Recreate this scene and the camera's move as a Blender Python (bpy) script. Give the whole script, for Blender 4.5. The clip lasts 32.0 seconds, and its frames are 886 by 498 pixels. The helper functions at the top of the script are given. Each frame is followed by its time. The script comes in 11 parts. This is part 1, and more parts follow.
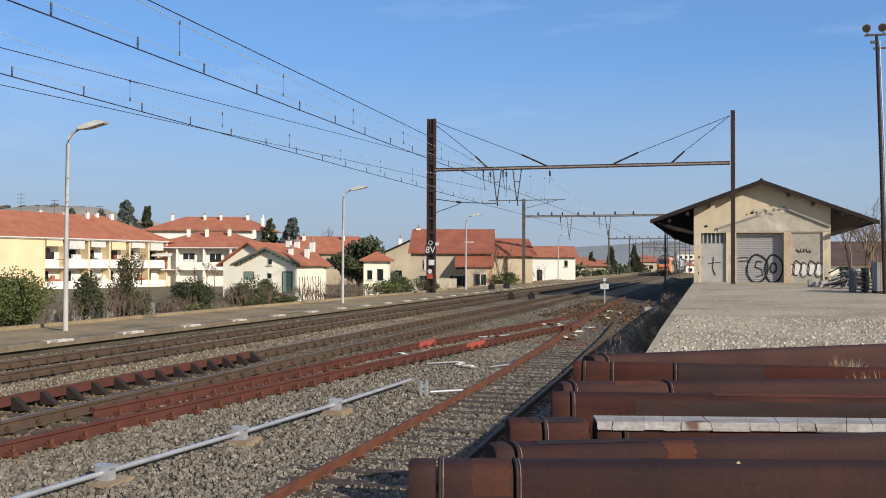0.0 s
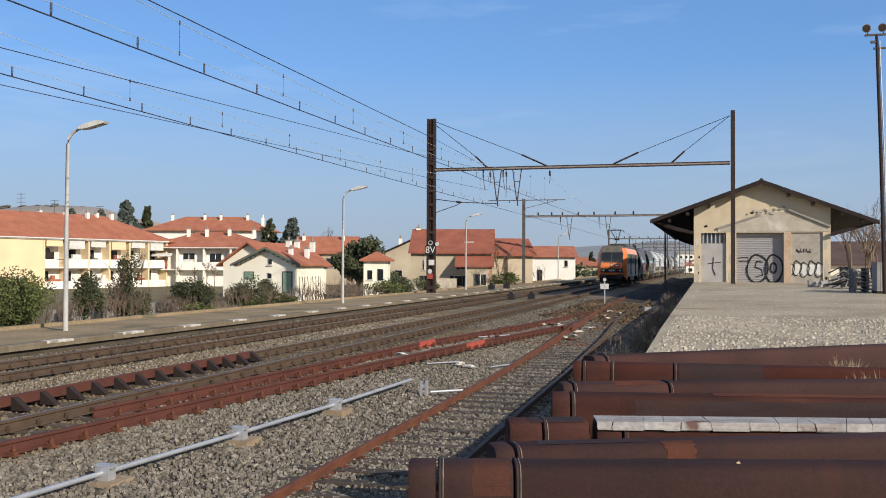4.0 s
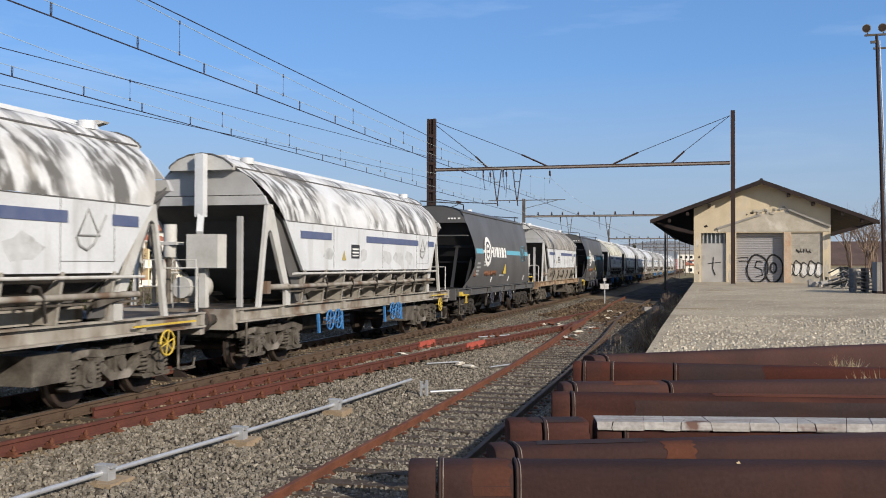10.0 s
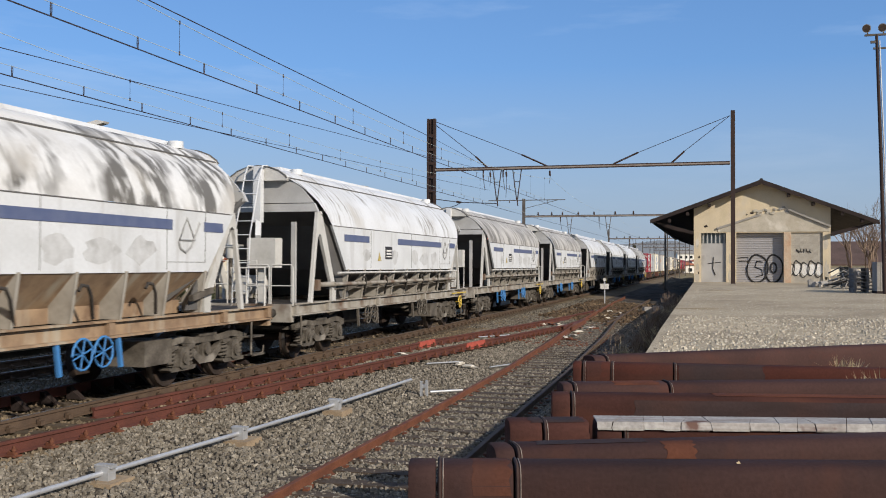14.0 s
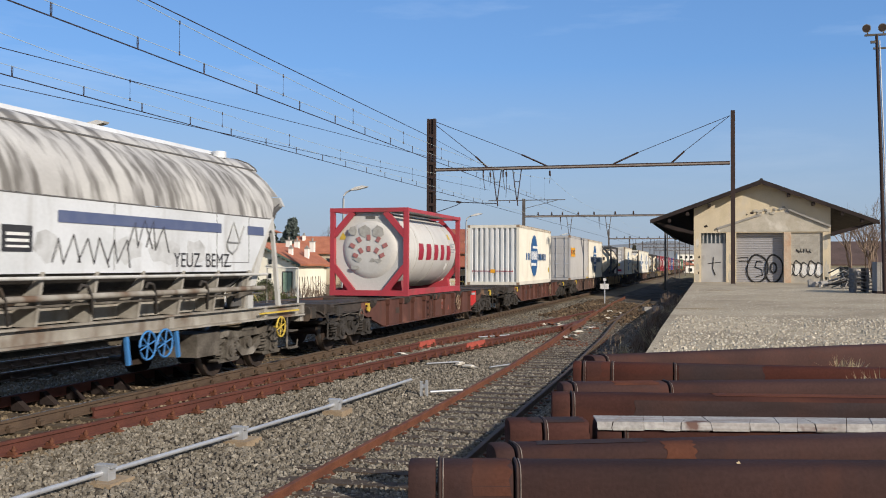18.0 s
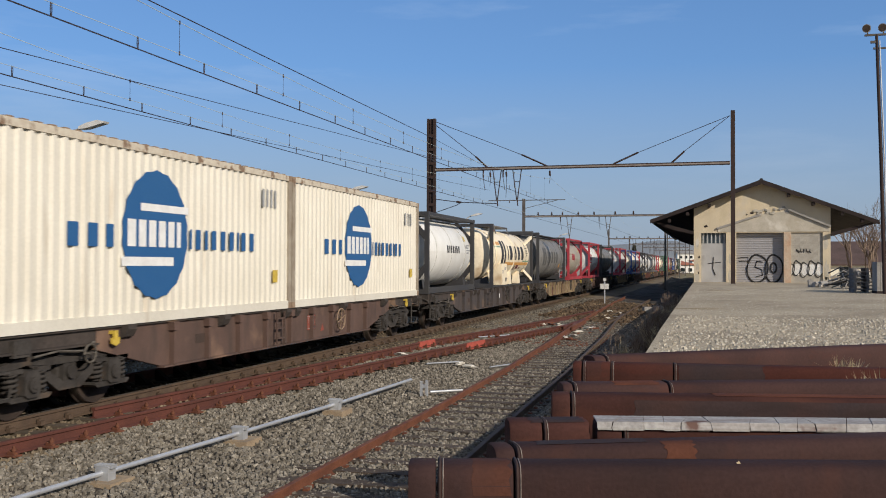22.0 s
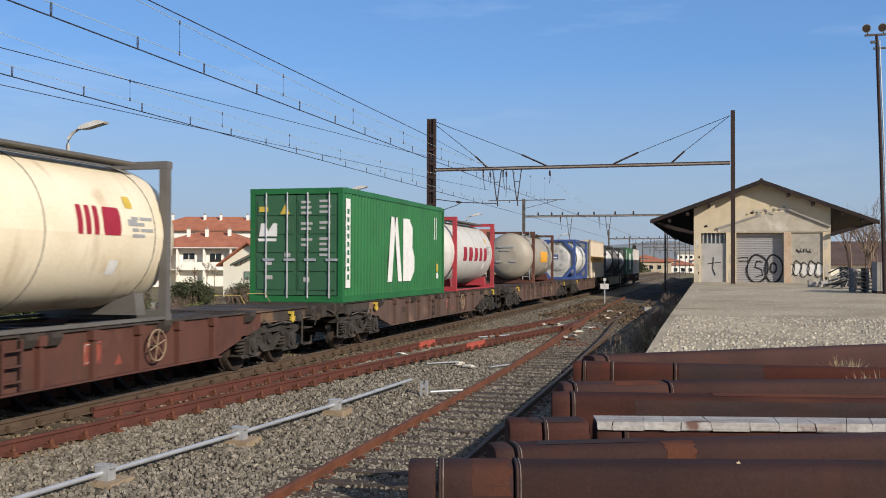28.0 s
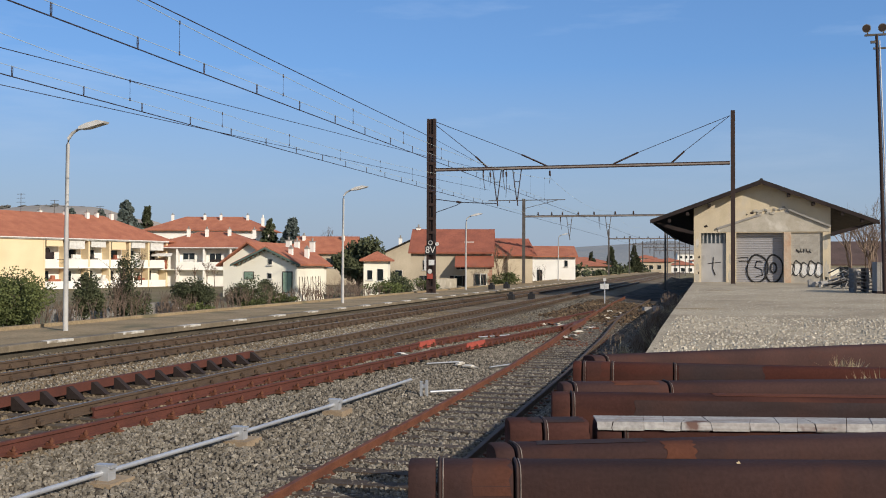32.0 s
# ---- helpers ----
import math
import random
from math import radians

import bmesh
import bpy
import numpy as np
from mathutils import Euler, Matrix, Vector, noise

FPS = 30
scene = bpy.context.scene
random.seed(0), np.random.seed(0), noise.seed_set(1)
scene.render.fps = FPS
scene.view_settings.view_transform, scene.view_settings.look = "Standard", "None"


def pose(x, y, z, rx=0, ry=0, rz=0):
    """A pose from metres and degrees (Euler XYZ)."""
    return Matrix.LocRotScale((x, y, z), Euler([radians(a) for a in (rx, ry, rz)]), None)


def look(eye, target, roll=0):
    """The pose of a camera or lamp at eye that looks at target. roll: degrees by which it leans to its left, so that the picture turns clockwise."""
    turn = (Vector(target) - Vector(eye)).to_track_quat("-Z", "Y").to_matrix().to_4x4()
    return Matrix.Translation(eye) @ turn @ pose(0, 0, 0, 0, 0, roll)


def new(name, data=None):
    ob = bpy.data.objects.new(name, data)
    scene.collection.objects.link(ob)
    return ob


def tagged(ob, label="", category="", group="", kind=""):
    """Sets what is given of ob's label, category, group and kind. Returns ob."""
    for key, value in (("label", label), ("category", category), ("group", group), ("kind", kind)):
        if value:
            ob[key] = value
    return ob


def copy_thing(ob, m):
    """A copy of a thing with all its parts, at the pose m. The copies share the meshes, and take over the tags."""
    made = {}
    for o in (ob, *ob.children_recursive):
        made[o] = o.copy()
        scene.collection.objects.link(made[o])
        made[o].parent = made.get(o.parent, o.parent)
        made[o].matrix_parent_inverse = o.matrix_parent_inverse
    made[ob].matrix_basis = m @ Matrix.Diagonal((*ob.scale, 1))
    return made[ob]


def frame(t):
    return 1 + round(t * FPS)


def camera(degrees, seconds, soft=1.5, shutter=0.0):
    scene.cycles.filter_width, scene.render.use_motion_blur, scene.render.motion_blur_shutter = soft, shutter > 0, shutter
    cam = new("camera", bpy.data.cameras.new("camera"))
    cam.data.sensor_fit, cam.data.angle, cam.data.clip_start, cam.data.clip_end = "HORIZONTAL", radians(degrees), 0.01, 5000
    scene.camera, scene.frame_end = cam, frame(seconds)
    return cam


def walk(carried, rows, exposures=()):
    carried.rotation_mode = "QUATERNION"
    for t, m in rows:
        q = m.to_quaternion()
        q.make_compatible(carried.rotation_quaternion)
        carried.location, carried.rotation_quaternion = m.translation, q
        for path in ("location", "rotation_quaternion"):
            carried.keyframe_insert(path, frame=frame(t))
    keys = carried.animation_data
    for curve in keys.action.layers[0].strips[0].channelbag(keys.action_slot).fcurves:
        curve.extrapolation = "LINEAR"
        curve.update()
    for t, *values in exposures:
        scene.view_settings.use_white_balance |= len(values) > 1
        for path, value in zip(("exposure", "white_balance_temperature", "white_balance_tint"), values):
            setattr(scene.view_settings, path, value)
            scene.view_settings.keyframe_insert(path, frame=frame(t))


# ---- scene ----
# Camera on a tripod at the edge of the goods quay, beside a double-track line
EYE = (9.756, 0.0, 2.069)
YAW, PITCH = radians(-15.547), radians(0.944)
cam = camera(49.22, 32.0, 1.0, 0.06)
AIM = (EYE[0] + math.sin(YAW) * math.cos(PITCH), math.cos(YAW) * math.cos(PITCH), EYE[2] + math.sin(PITCH))
walk(cam, [(0, look(EYE, AIM, 0.18)), (32, look(EYE, AIM, 0.18))],
     exposures=[(0, 0.0), (7, 0.0), (8, 0.02), (9, 0.15), (9.5, 0.04), (10, 0.0), (11, 0.2), (12, 0.25), (13, 0.05), (14, -0.08), (19, -0.02), (20.5, -0.16), (21, -0.12), (22, -0.25), (23, -0.17), (24, 0.02), (25, 0.12), (28, -0.05), (29, 0.03), (30, -0.08), (31, -0.13), (32, -0.12)])

# Sun and sky
SUN = Vector((1.76, -1.17, 1.0)).normalized()
world = bpy.data.worlds.new("world")
scene.world = world
world.use_nodes = True
wn, wl = world.node_tree.nodes, world.node_tree.links
sky = wn.new("ShaderNodeTexSky")
sky.sky_type, sky.sun_disc = "NISHITA", False
sky.sun_elevation = math.asin(SUN.z)
sky.sun_rotation = math.atan2(SUN.x, SUN.y)
sky.altitude, sky.air_density, sky.dust_density, sky.ozone_density = 200, 1.0, 0.3, 2.2
blue = wn.new("ShaderNodeHueSaturation")
blue.inputs["Saturation"].default_value, blue.inputs["Hue"].default_value = 1.25, 0.5
even = wn.new("ShaderNodeGamma")
even.inputs[1].default_value = 0.54
wl.new(sky.outputs[0], even.inputs[0])
wl.new(even.outputs[0], blue.inputs["Color"])
tint = wn.new("ShaderNodeMix")
tint.data_type, tint.blend_type = "RGBA", "MULTIPLY"
tint.inputs[0].default_value, tint.inputs[7].default_value = 1.0, (0.72, 1.06, 1.58, 1)
wl.new(blue.outputs[0], tint.inputs[6])
# thin high cirrus
wc, wm, wt = wn.new("ShaderNodeTexCoord"), wn.new("ShaderNodeMapping"), wn.new("ShaderNodeTexNoise")
wm.inputs["Scale"].default_value, wm.inputs["Rotation"].default_value = (2.2, 2.2, 14.0), (0.12, 0.1, 0.3)
wt.inputs["Scale"].default_value, wt.inputs["Detail"].default_value, wt.inputs["Roughness"].default_value = 1.6, 7, 0.6
wl.new(wc.outputs["Generated"], wm.inputs[0])
wl.new(wm.outputs[0], wt.inputs["Vector"])
wr, cir = wn.new("ShaderNodeMapRange"), wn.new("ShaderNodeMix")
wr.inputs[1].default_value, wr.inputs[2].default_value, wr.inputs[4].default_value = 0.56, 0.85, 0.3
wl.new(wt.outputs["Fac"], wr.inputs[0])
cir.data_type = "RGBA"
cir.inputs[7].default_value = (3.4, 4.2, 5.4, 1)
wl.new(wr.outputs[0], cir.inputs[0])
wl.new(tint.outputs[2], cir.inputs[6])
# pale winter haze low over the land
low, hz, haze = wn.new("ShaderNodeSeparateXYZ"), wn.new("ShaderNodeMapRange"), wn.new("ShaderNodeMix")
wl.new(wc.outputs["Generated"], low.inputs[0])
wl.new(low.outputs[2], hz.inputs[0])
hz.inputs[1].default_value, hz.inputs[2].default_value, hz.inputs[3].default_value, hz.inputs[4].default_value = 0.02, 0.2, 0.9, 0.0
haze.data_type = "RGBA"
haze.inputs[7].default_value = (1.95, 2.35, 2.95, 1)
wl.new(hz.outputs[0], haze.inputs[0])
wl.new(cir.outputs[2], haze.inputs[6])
# whiter sky round the sun
toward, ring_, white_ = wn.new("ShaderNodeVectorMath"), wn.new("ShaderNodeMapRange"), wn.new("ShaderNodeMix")
toward.operation = "DOT_PRODUCT"
toward.inputs[1].default_value = SUN
wl.new(wc.outputs["Generated"], toward.inputs[0])
wl.new(toward.outputs["Value"], ring_.inputs[0])
ring_.interpolation_type = "SMOOTHSTEP"
ring_.inputs[1].default_value, ring_.inputs[2].default_value, ring_.inputs[4].default_value = -0.1, 0.95, 0.8
white_.data_type = "RGBA"
white_.inputs[7].default_value = (2.35, 2.5, 2.7, 1)
wl.new(ring_.outputs[0], white_.inputs[0])
wl.new(haze.outputs[2], white_.inputs[6])
wl.new(white_.outputs[2], wn["Background"].inputs[0])
wn["Background"].inputs[1].default_value = 0.195
sun = new("sun", bpy.data.lights.new("sun", "SUN"))
sun.data.energy, sun.data.angle, sun.data.color = 5.0, radians(0.53), (1.0, 0.895, 0.77)
sun.matrix_world = look(SUN * 100, (0, 0, 0))
scene.view_settings.exposure = 0.0


# ---- mesh and material tools ----
class Shape:
    """Collects faces for one mesh."""

    def __init__(self):
        self.v, self.f, self.s = [], [], []

    def add(self, verts, faces, smooth=False):
        n = len(self.v)
        self.v += [tuple(q) for q in verts]
        self.f += [tuple(n + i for i in q) for q in faces]
        self.s += [smooth] * len(faces)
        return self

    def box(self, x0, y0, z0, x1, y1, z1, m=None):
        vs = [(x, y, z) for x in (x0, x1) for y in (y0, y1) for z in (z0, z1)]
        if m is not None:
            vs = [m @ Vector(q) for q in vs]
        return self.add(vs, [(0, 1, 3, 2), (4, 6, 7, 5), (0, 4, 5, 1), (2, 3, 7, 6), (0, 2, 6, 4), (1, 5, 7, 3)])

    def bar(self, a, b, w, h, up=(0, 0, 1)):
        """A square bar from a to b."""
        a, b = Vector(a), Vector(b)
        d = (b - a).normalized()
        side = d.cross(Vector(up))
        side = side.normalized() if side.length > 1e-4 else Vector((1, 0, 0))
        top = side.cross(d)
        vs = [c + side * (i * w / 2) + top * (j * h / 2) for c in (a, b) for i, j in ((-1, -1), (1, -1), (1, 1), (-1, 1))]
        return self.add(vs, [(0, 1, 2, 3), (7, 6, 5, 4), (0, 4, 5, 1), (1, 5, 6, 2), (2, 6, 7, 3), (3, 7, 4, 0)])

    def tube(self, pts, r, n=6, close=False, r2=None):
        pts = [Vector(q) for q in pts]
        rings, k = [], len(pts)
        for i, q in enumerate(pts):
            if close:
                d = pts[(i + 1) % k] - pts[i - 1]
            else:
                d = pts[min(i + 1, k - 1)] - pts[max(i - 1, 0)]
            d.normalize()
            u = d.orthogonal() if abs(d.z) > 0.95 else d.cross(Vector((0, 0, 1)))
            u.normalize()
            w = d.cross(u)
            rr = r if r2 is None else r + (r2 - r) * i / (k - 1)
            rings.append([q + (u * math.cos(2 * math.pi * j / n) + w * math.sin(2 * math.pi * j / n)) * rr for j in range(n)])
        vs = [q for ring in rings for q in ring]
        fs = [(i * n + j, i * n + (j + 1) % n, (i + 1) % k * n + (j + 1) % n, (i + 1) % k * n + j)
              for i in range(k if close else k - 1) for j in range(n)]
        self.add(vs, fs, True)
        if not close:
            self.add(rings[0][::-1], [tuple(range(n))]).add(rings[-1], [tuple(range(n))])
        return self

    def cyl(self, a, b, r, n=12):
        return self.tube([a, b], r, n)

    def prism(self, prof, axis, a, b, smooth=False, caps=True):
        """A closed profile drawn out along an axis; profile in the other two axes' order."""
        def put(q, c):
            return {"x": (c, q[0], q[1]), "y": (q[0], c, q[1]), "z": (q[0], q[1], c)}[axis]
        n = len(prof)
        vs = [put(q, a) for q in prof] + [put(q, b) for q in prof]
        self.add(vs, [(i, (i + 1) % n, n + (i + 1) % n, n + i) for i in range(n)], smooth)
        if caps:
            self.add(vs[:n], [tuple(range(n))[::-1]]).add(vs[n:], [tuple(range(n))])
        return self

    def sheet(self, rows, smooth=True):
        n = len(rows[0])
        return self.add([q for row in rows for q in row],
                        [(i * n + j, i * n + j + 1, (i + 1) * n + j + 1, (i + 1) * n + j) for i in range(len(rows) - 1) for j in range(n - 1)], smooth)

    def mesh(self, name, material):
        me = bpy.data.meshes.new(name)
        me.from_pydata(self.v, [], self.f)
        me.polygons.foreach_set("use_smooth", self.s)
        me.materials.append(material)
        bm = bmesh.new()
        bm.from_mesh(me)
        bmesh.ops.recalc_face_normals(bm, faces=bm.faces)
        bm.to_mesh(me)
        bm.free()
        return me


def thing(name, label, category, m=None, group="", kind=""):
    ob = new(name)
    ob.matrix_world = m or Matrix()
    return tagged(ob, label, category, group, kind)


def part(name, shape, material, parent, label=""):
    ob = new(name, shape.mesh(name, material))
    ob.parent = parent
    return tagged(ob, label)


def solid(name, shape, material, label, category, group="", kind="", m=None):
    ob = new(name, shape.mesh(name, material))
    if m is not None:
        ob.matrix_world = m
    return tagged(ob, label, category, group, kind)


def again(name, mesh, parent, m=None):
    ob = new(name, mesh)
    ob.parent = parent
    if m is not None:
        ob.matrix_basis = m
    return ob


def mat(name, a, b=None, rough=0.7, metal=0.0, scale=6.0, fine=60.0, bump=0.15, streak=None, stain=None, spec=0.3, amount=0.5, vary=0.0, dist=0.01, grit=0.0, run=(0.9, 3.2, 0.45), patch=None):
    """Two-colour surface: broad blotches of b on a, fine grain, relief; streak: a third colour that runs down the surface;
    patch: (scale, low, high) of a broad noise that gathers the streaks in clusters; stain: (colour, threshold) patches; vary: spread of value between pieces."""
    m = bpy.data.materials.new(name)
    m.use_nodes = True
    n, l = m.node_tree.nodes, m.node_tree.links
    bs = n["Principled BSDF"]
    bs.inputs["Roughness"].default_value, bs.inputs["Metallic"].default_value = rough, metal
    bs.inputs["Specular IOR Level"].default_value = spec
    co = n.new("ShaderNodeTexCoord")
    b = b or tuple(c * 0.75 for c in a)

    def noise_of(s, detail=5, stretch=None):
        t = n.new("ShaderNodeTexNoise")
        t.inputs["Scale"].default_value, t.inputs["Detail"].default_value = s, detail
        if stretch:
            mp = n.new("ShaderNodeMapping")
            mp.inputs["Scale"].default_value = stretch
            l.new(co.outputs["Object"], mp.inputs[0])
            l.new(mp.outputs[0], t.inputs["Vector"])
        else:
            l.new(co.outputs["Object"], t.inputs["Vector"])
        return t.outputs["Fac"]

    def mixed(fac, c1, c2):
        x = n.new("ShaderNodeMix")
        x.data_type = "RGBA"
        l.new(fac, x.inputs[0])
        for i, c in ((6, c1), (7, c2)):
            if isinstance(c, tuple):
                x.inputs[i].default_value = (*c, 1)
            else:
                l.new(c, x.inputs[i])
        return x.outputs[2]

    def ramp(fac, lo, hi, top=1.0):
        r = n.new("ShaderNodeMapRange")
        r.inputs[1].default_value, r.inputs[2].default_value, r.inputs[4].default_value = lo, hi, top
        l.new(fac, r.inputs[0])
        return r.outputs[0]

    broad, grain = noise_of(scale), noise_of(fine, 3)
    col = mixed(ramp(broad, 0.5 - amount * 0.3, 0.5 + amount * 0.4), a, b)
    g = grit or (0.28 if bump > 0.12 else 0.07)
    dark = mixed(ramp(grain, 0.3, 0.75), (1 - g, 1 - g, 1 - g), (1 + g * 0.4, 1 + g * 0.4, 1 + g * 0.4))
    x = n.new("ShaderNodeMix")
    x.data_type, x.blend_type = "RGBA", "MULTIPLY"
    x.inputs[0].default_value = 1
    l.new(col, x.inputs[6])
    l.new(dark, x.inputs[7])
    col = x.outputs[2]
    if streak:
        colour, lo, hi, top = streak
        fac = ramp(noise_of(1.0, 6, run), lo, hi, top)
        if patch:
            both = n.new("ShaderNodeMath")
            both.operation = "MULTIPLY"
            l.new(fac, both.inputs[0])
            l.new(ramp(noise_of(patch[0], 4), patch[1], patch[2]), both.inputs[1])
            fac = both.outputs[0]
        col = mixed(fac, col, colour)
    if stain:
        colour, lo, hi = stain
        col = mixed(ramp(noise_of(scale * 0.37 + 0.3, 8), lo, hi), col, colour)
    if vary:
        inf = n.new("ShaderNodeObjectInfo")
        gi = n.new("ShaderNodeNewGeometry")
        ad = n.new("ShaderNodeMath")
        ad.operation = "ADD"
        l.new(inf.outputs["Random"], ad.inputs[0])
        l.new(gi.outputs["Random Per Island"], ad.inputs[1])
        r = n.new("ShaderNodeMapRange")
        r.inputs[2].default_value, r.inputs[3].default_value, r.inputs[4].default_value = 2.0, 1 - vary, 1 + vary
        l.new(ad.outputs[0], r.inputs[0])
        h = n.new("ShaderNodeHueSaturation")
        l.new(r.outputs[0], h.inputs["Value"])
        l.new(col, h.inputs["Color"])
        col = h.outputs[0]
    l.new(col, bs.inputs["Base Color"])
    rr = n.new("ShaderNodeMapRange")
    rr.inputs[3].default_value, rr.inputs[4].default_value = max(rough - 0.12, 0.05), min(rough + 0.12, 1)
    l.new(broad, rr.inputs[0])
    l.new(rr.outputs[0], bs.inputs["Roughness"])
    if bump:
        bp = n.new("ShaderNodeBump")
        bp.inputs["Strength"].default_value, bp.inputs["Distance"].default_value = bump, dist
        l.new(grain, bp.inputs["Height"])
        l.new(bp.outputs[0], bs.inputs["Normal"])
    return m


def glassy(name, colour, rough=0.08):
    m = bpy.data.materials.new(name)
    m.use_nodes = True
    bs = m.node_tree.nodes["Principled BSDF"]
    bs.inputs["Base Color"].default_value, bs.inputs["Roughness"].default_value = (*colour, 1), rough
    return m


def glow(name, colour, strength):
    m = glassy(name, colour)
    bs = m.node_tree.nodes["Principled BSDF"]
    bs.inputs["Emission Color"].default_value, bs.inputs["Emission Strength"].default_value = (*colour, 1), strength
    return m


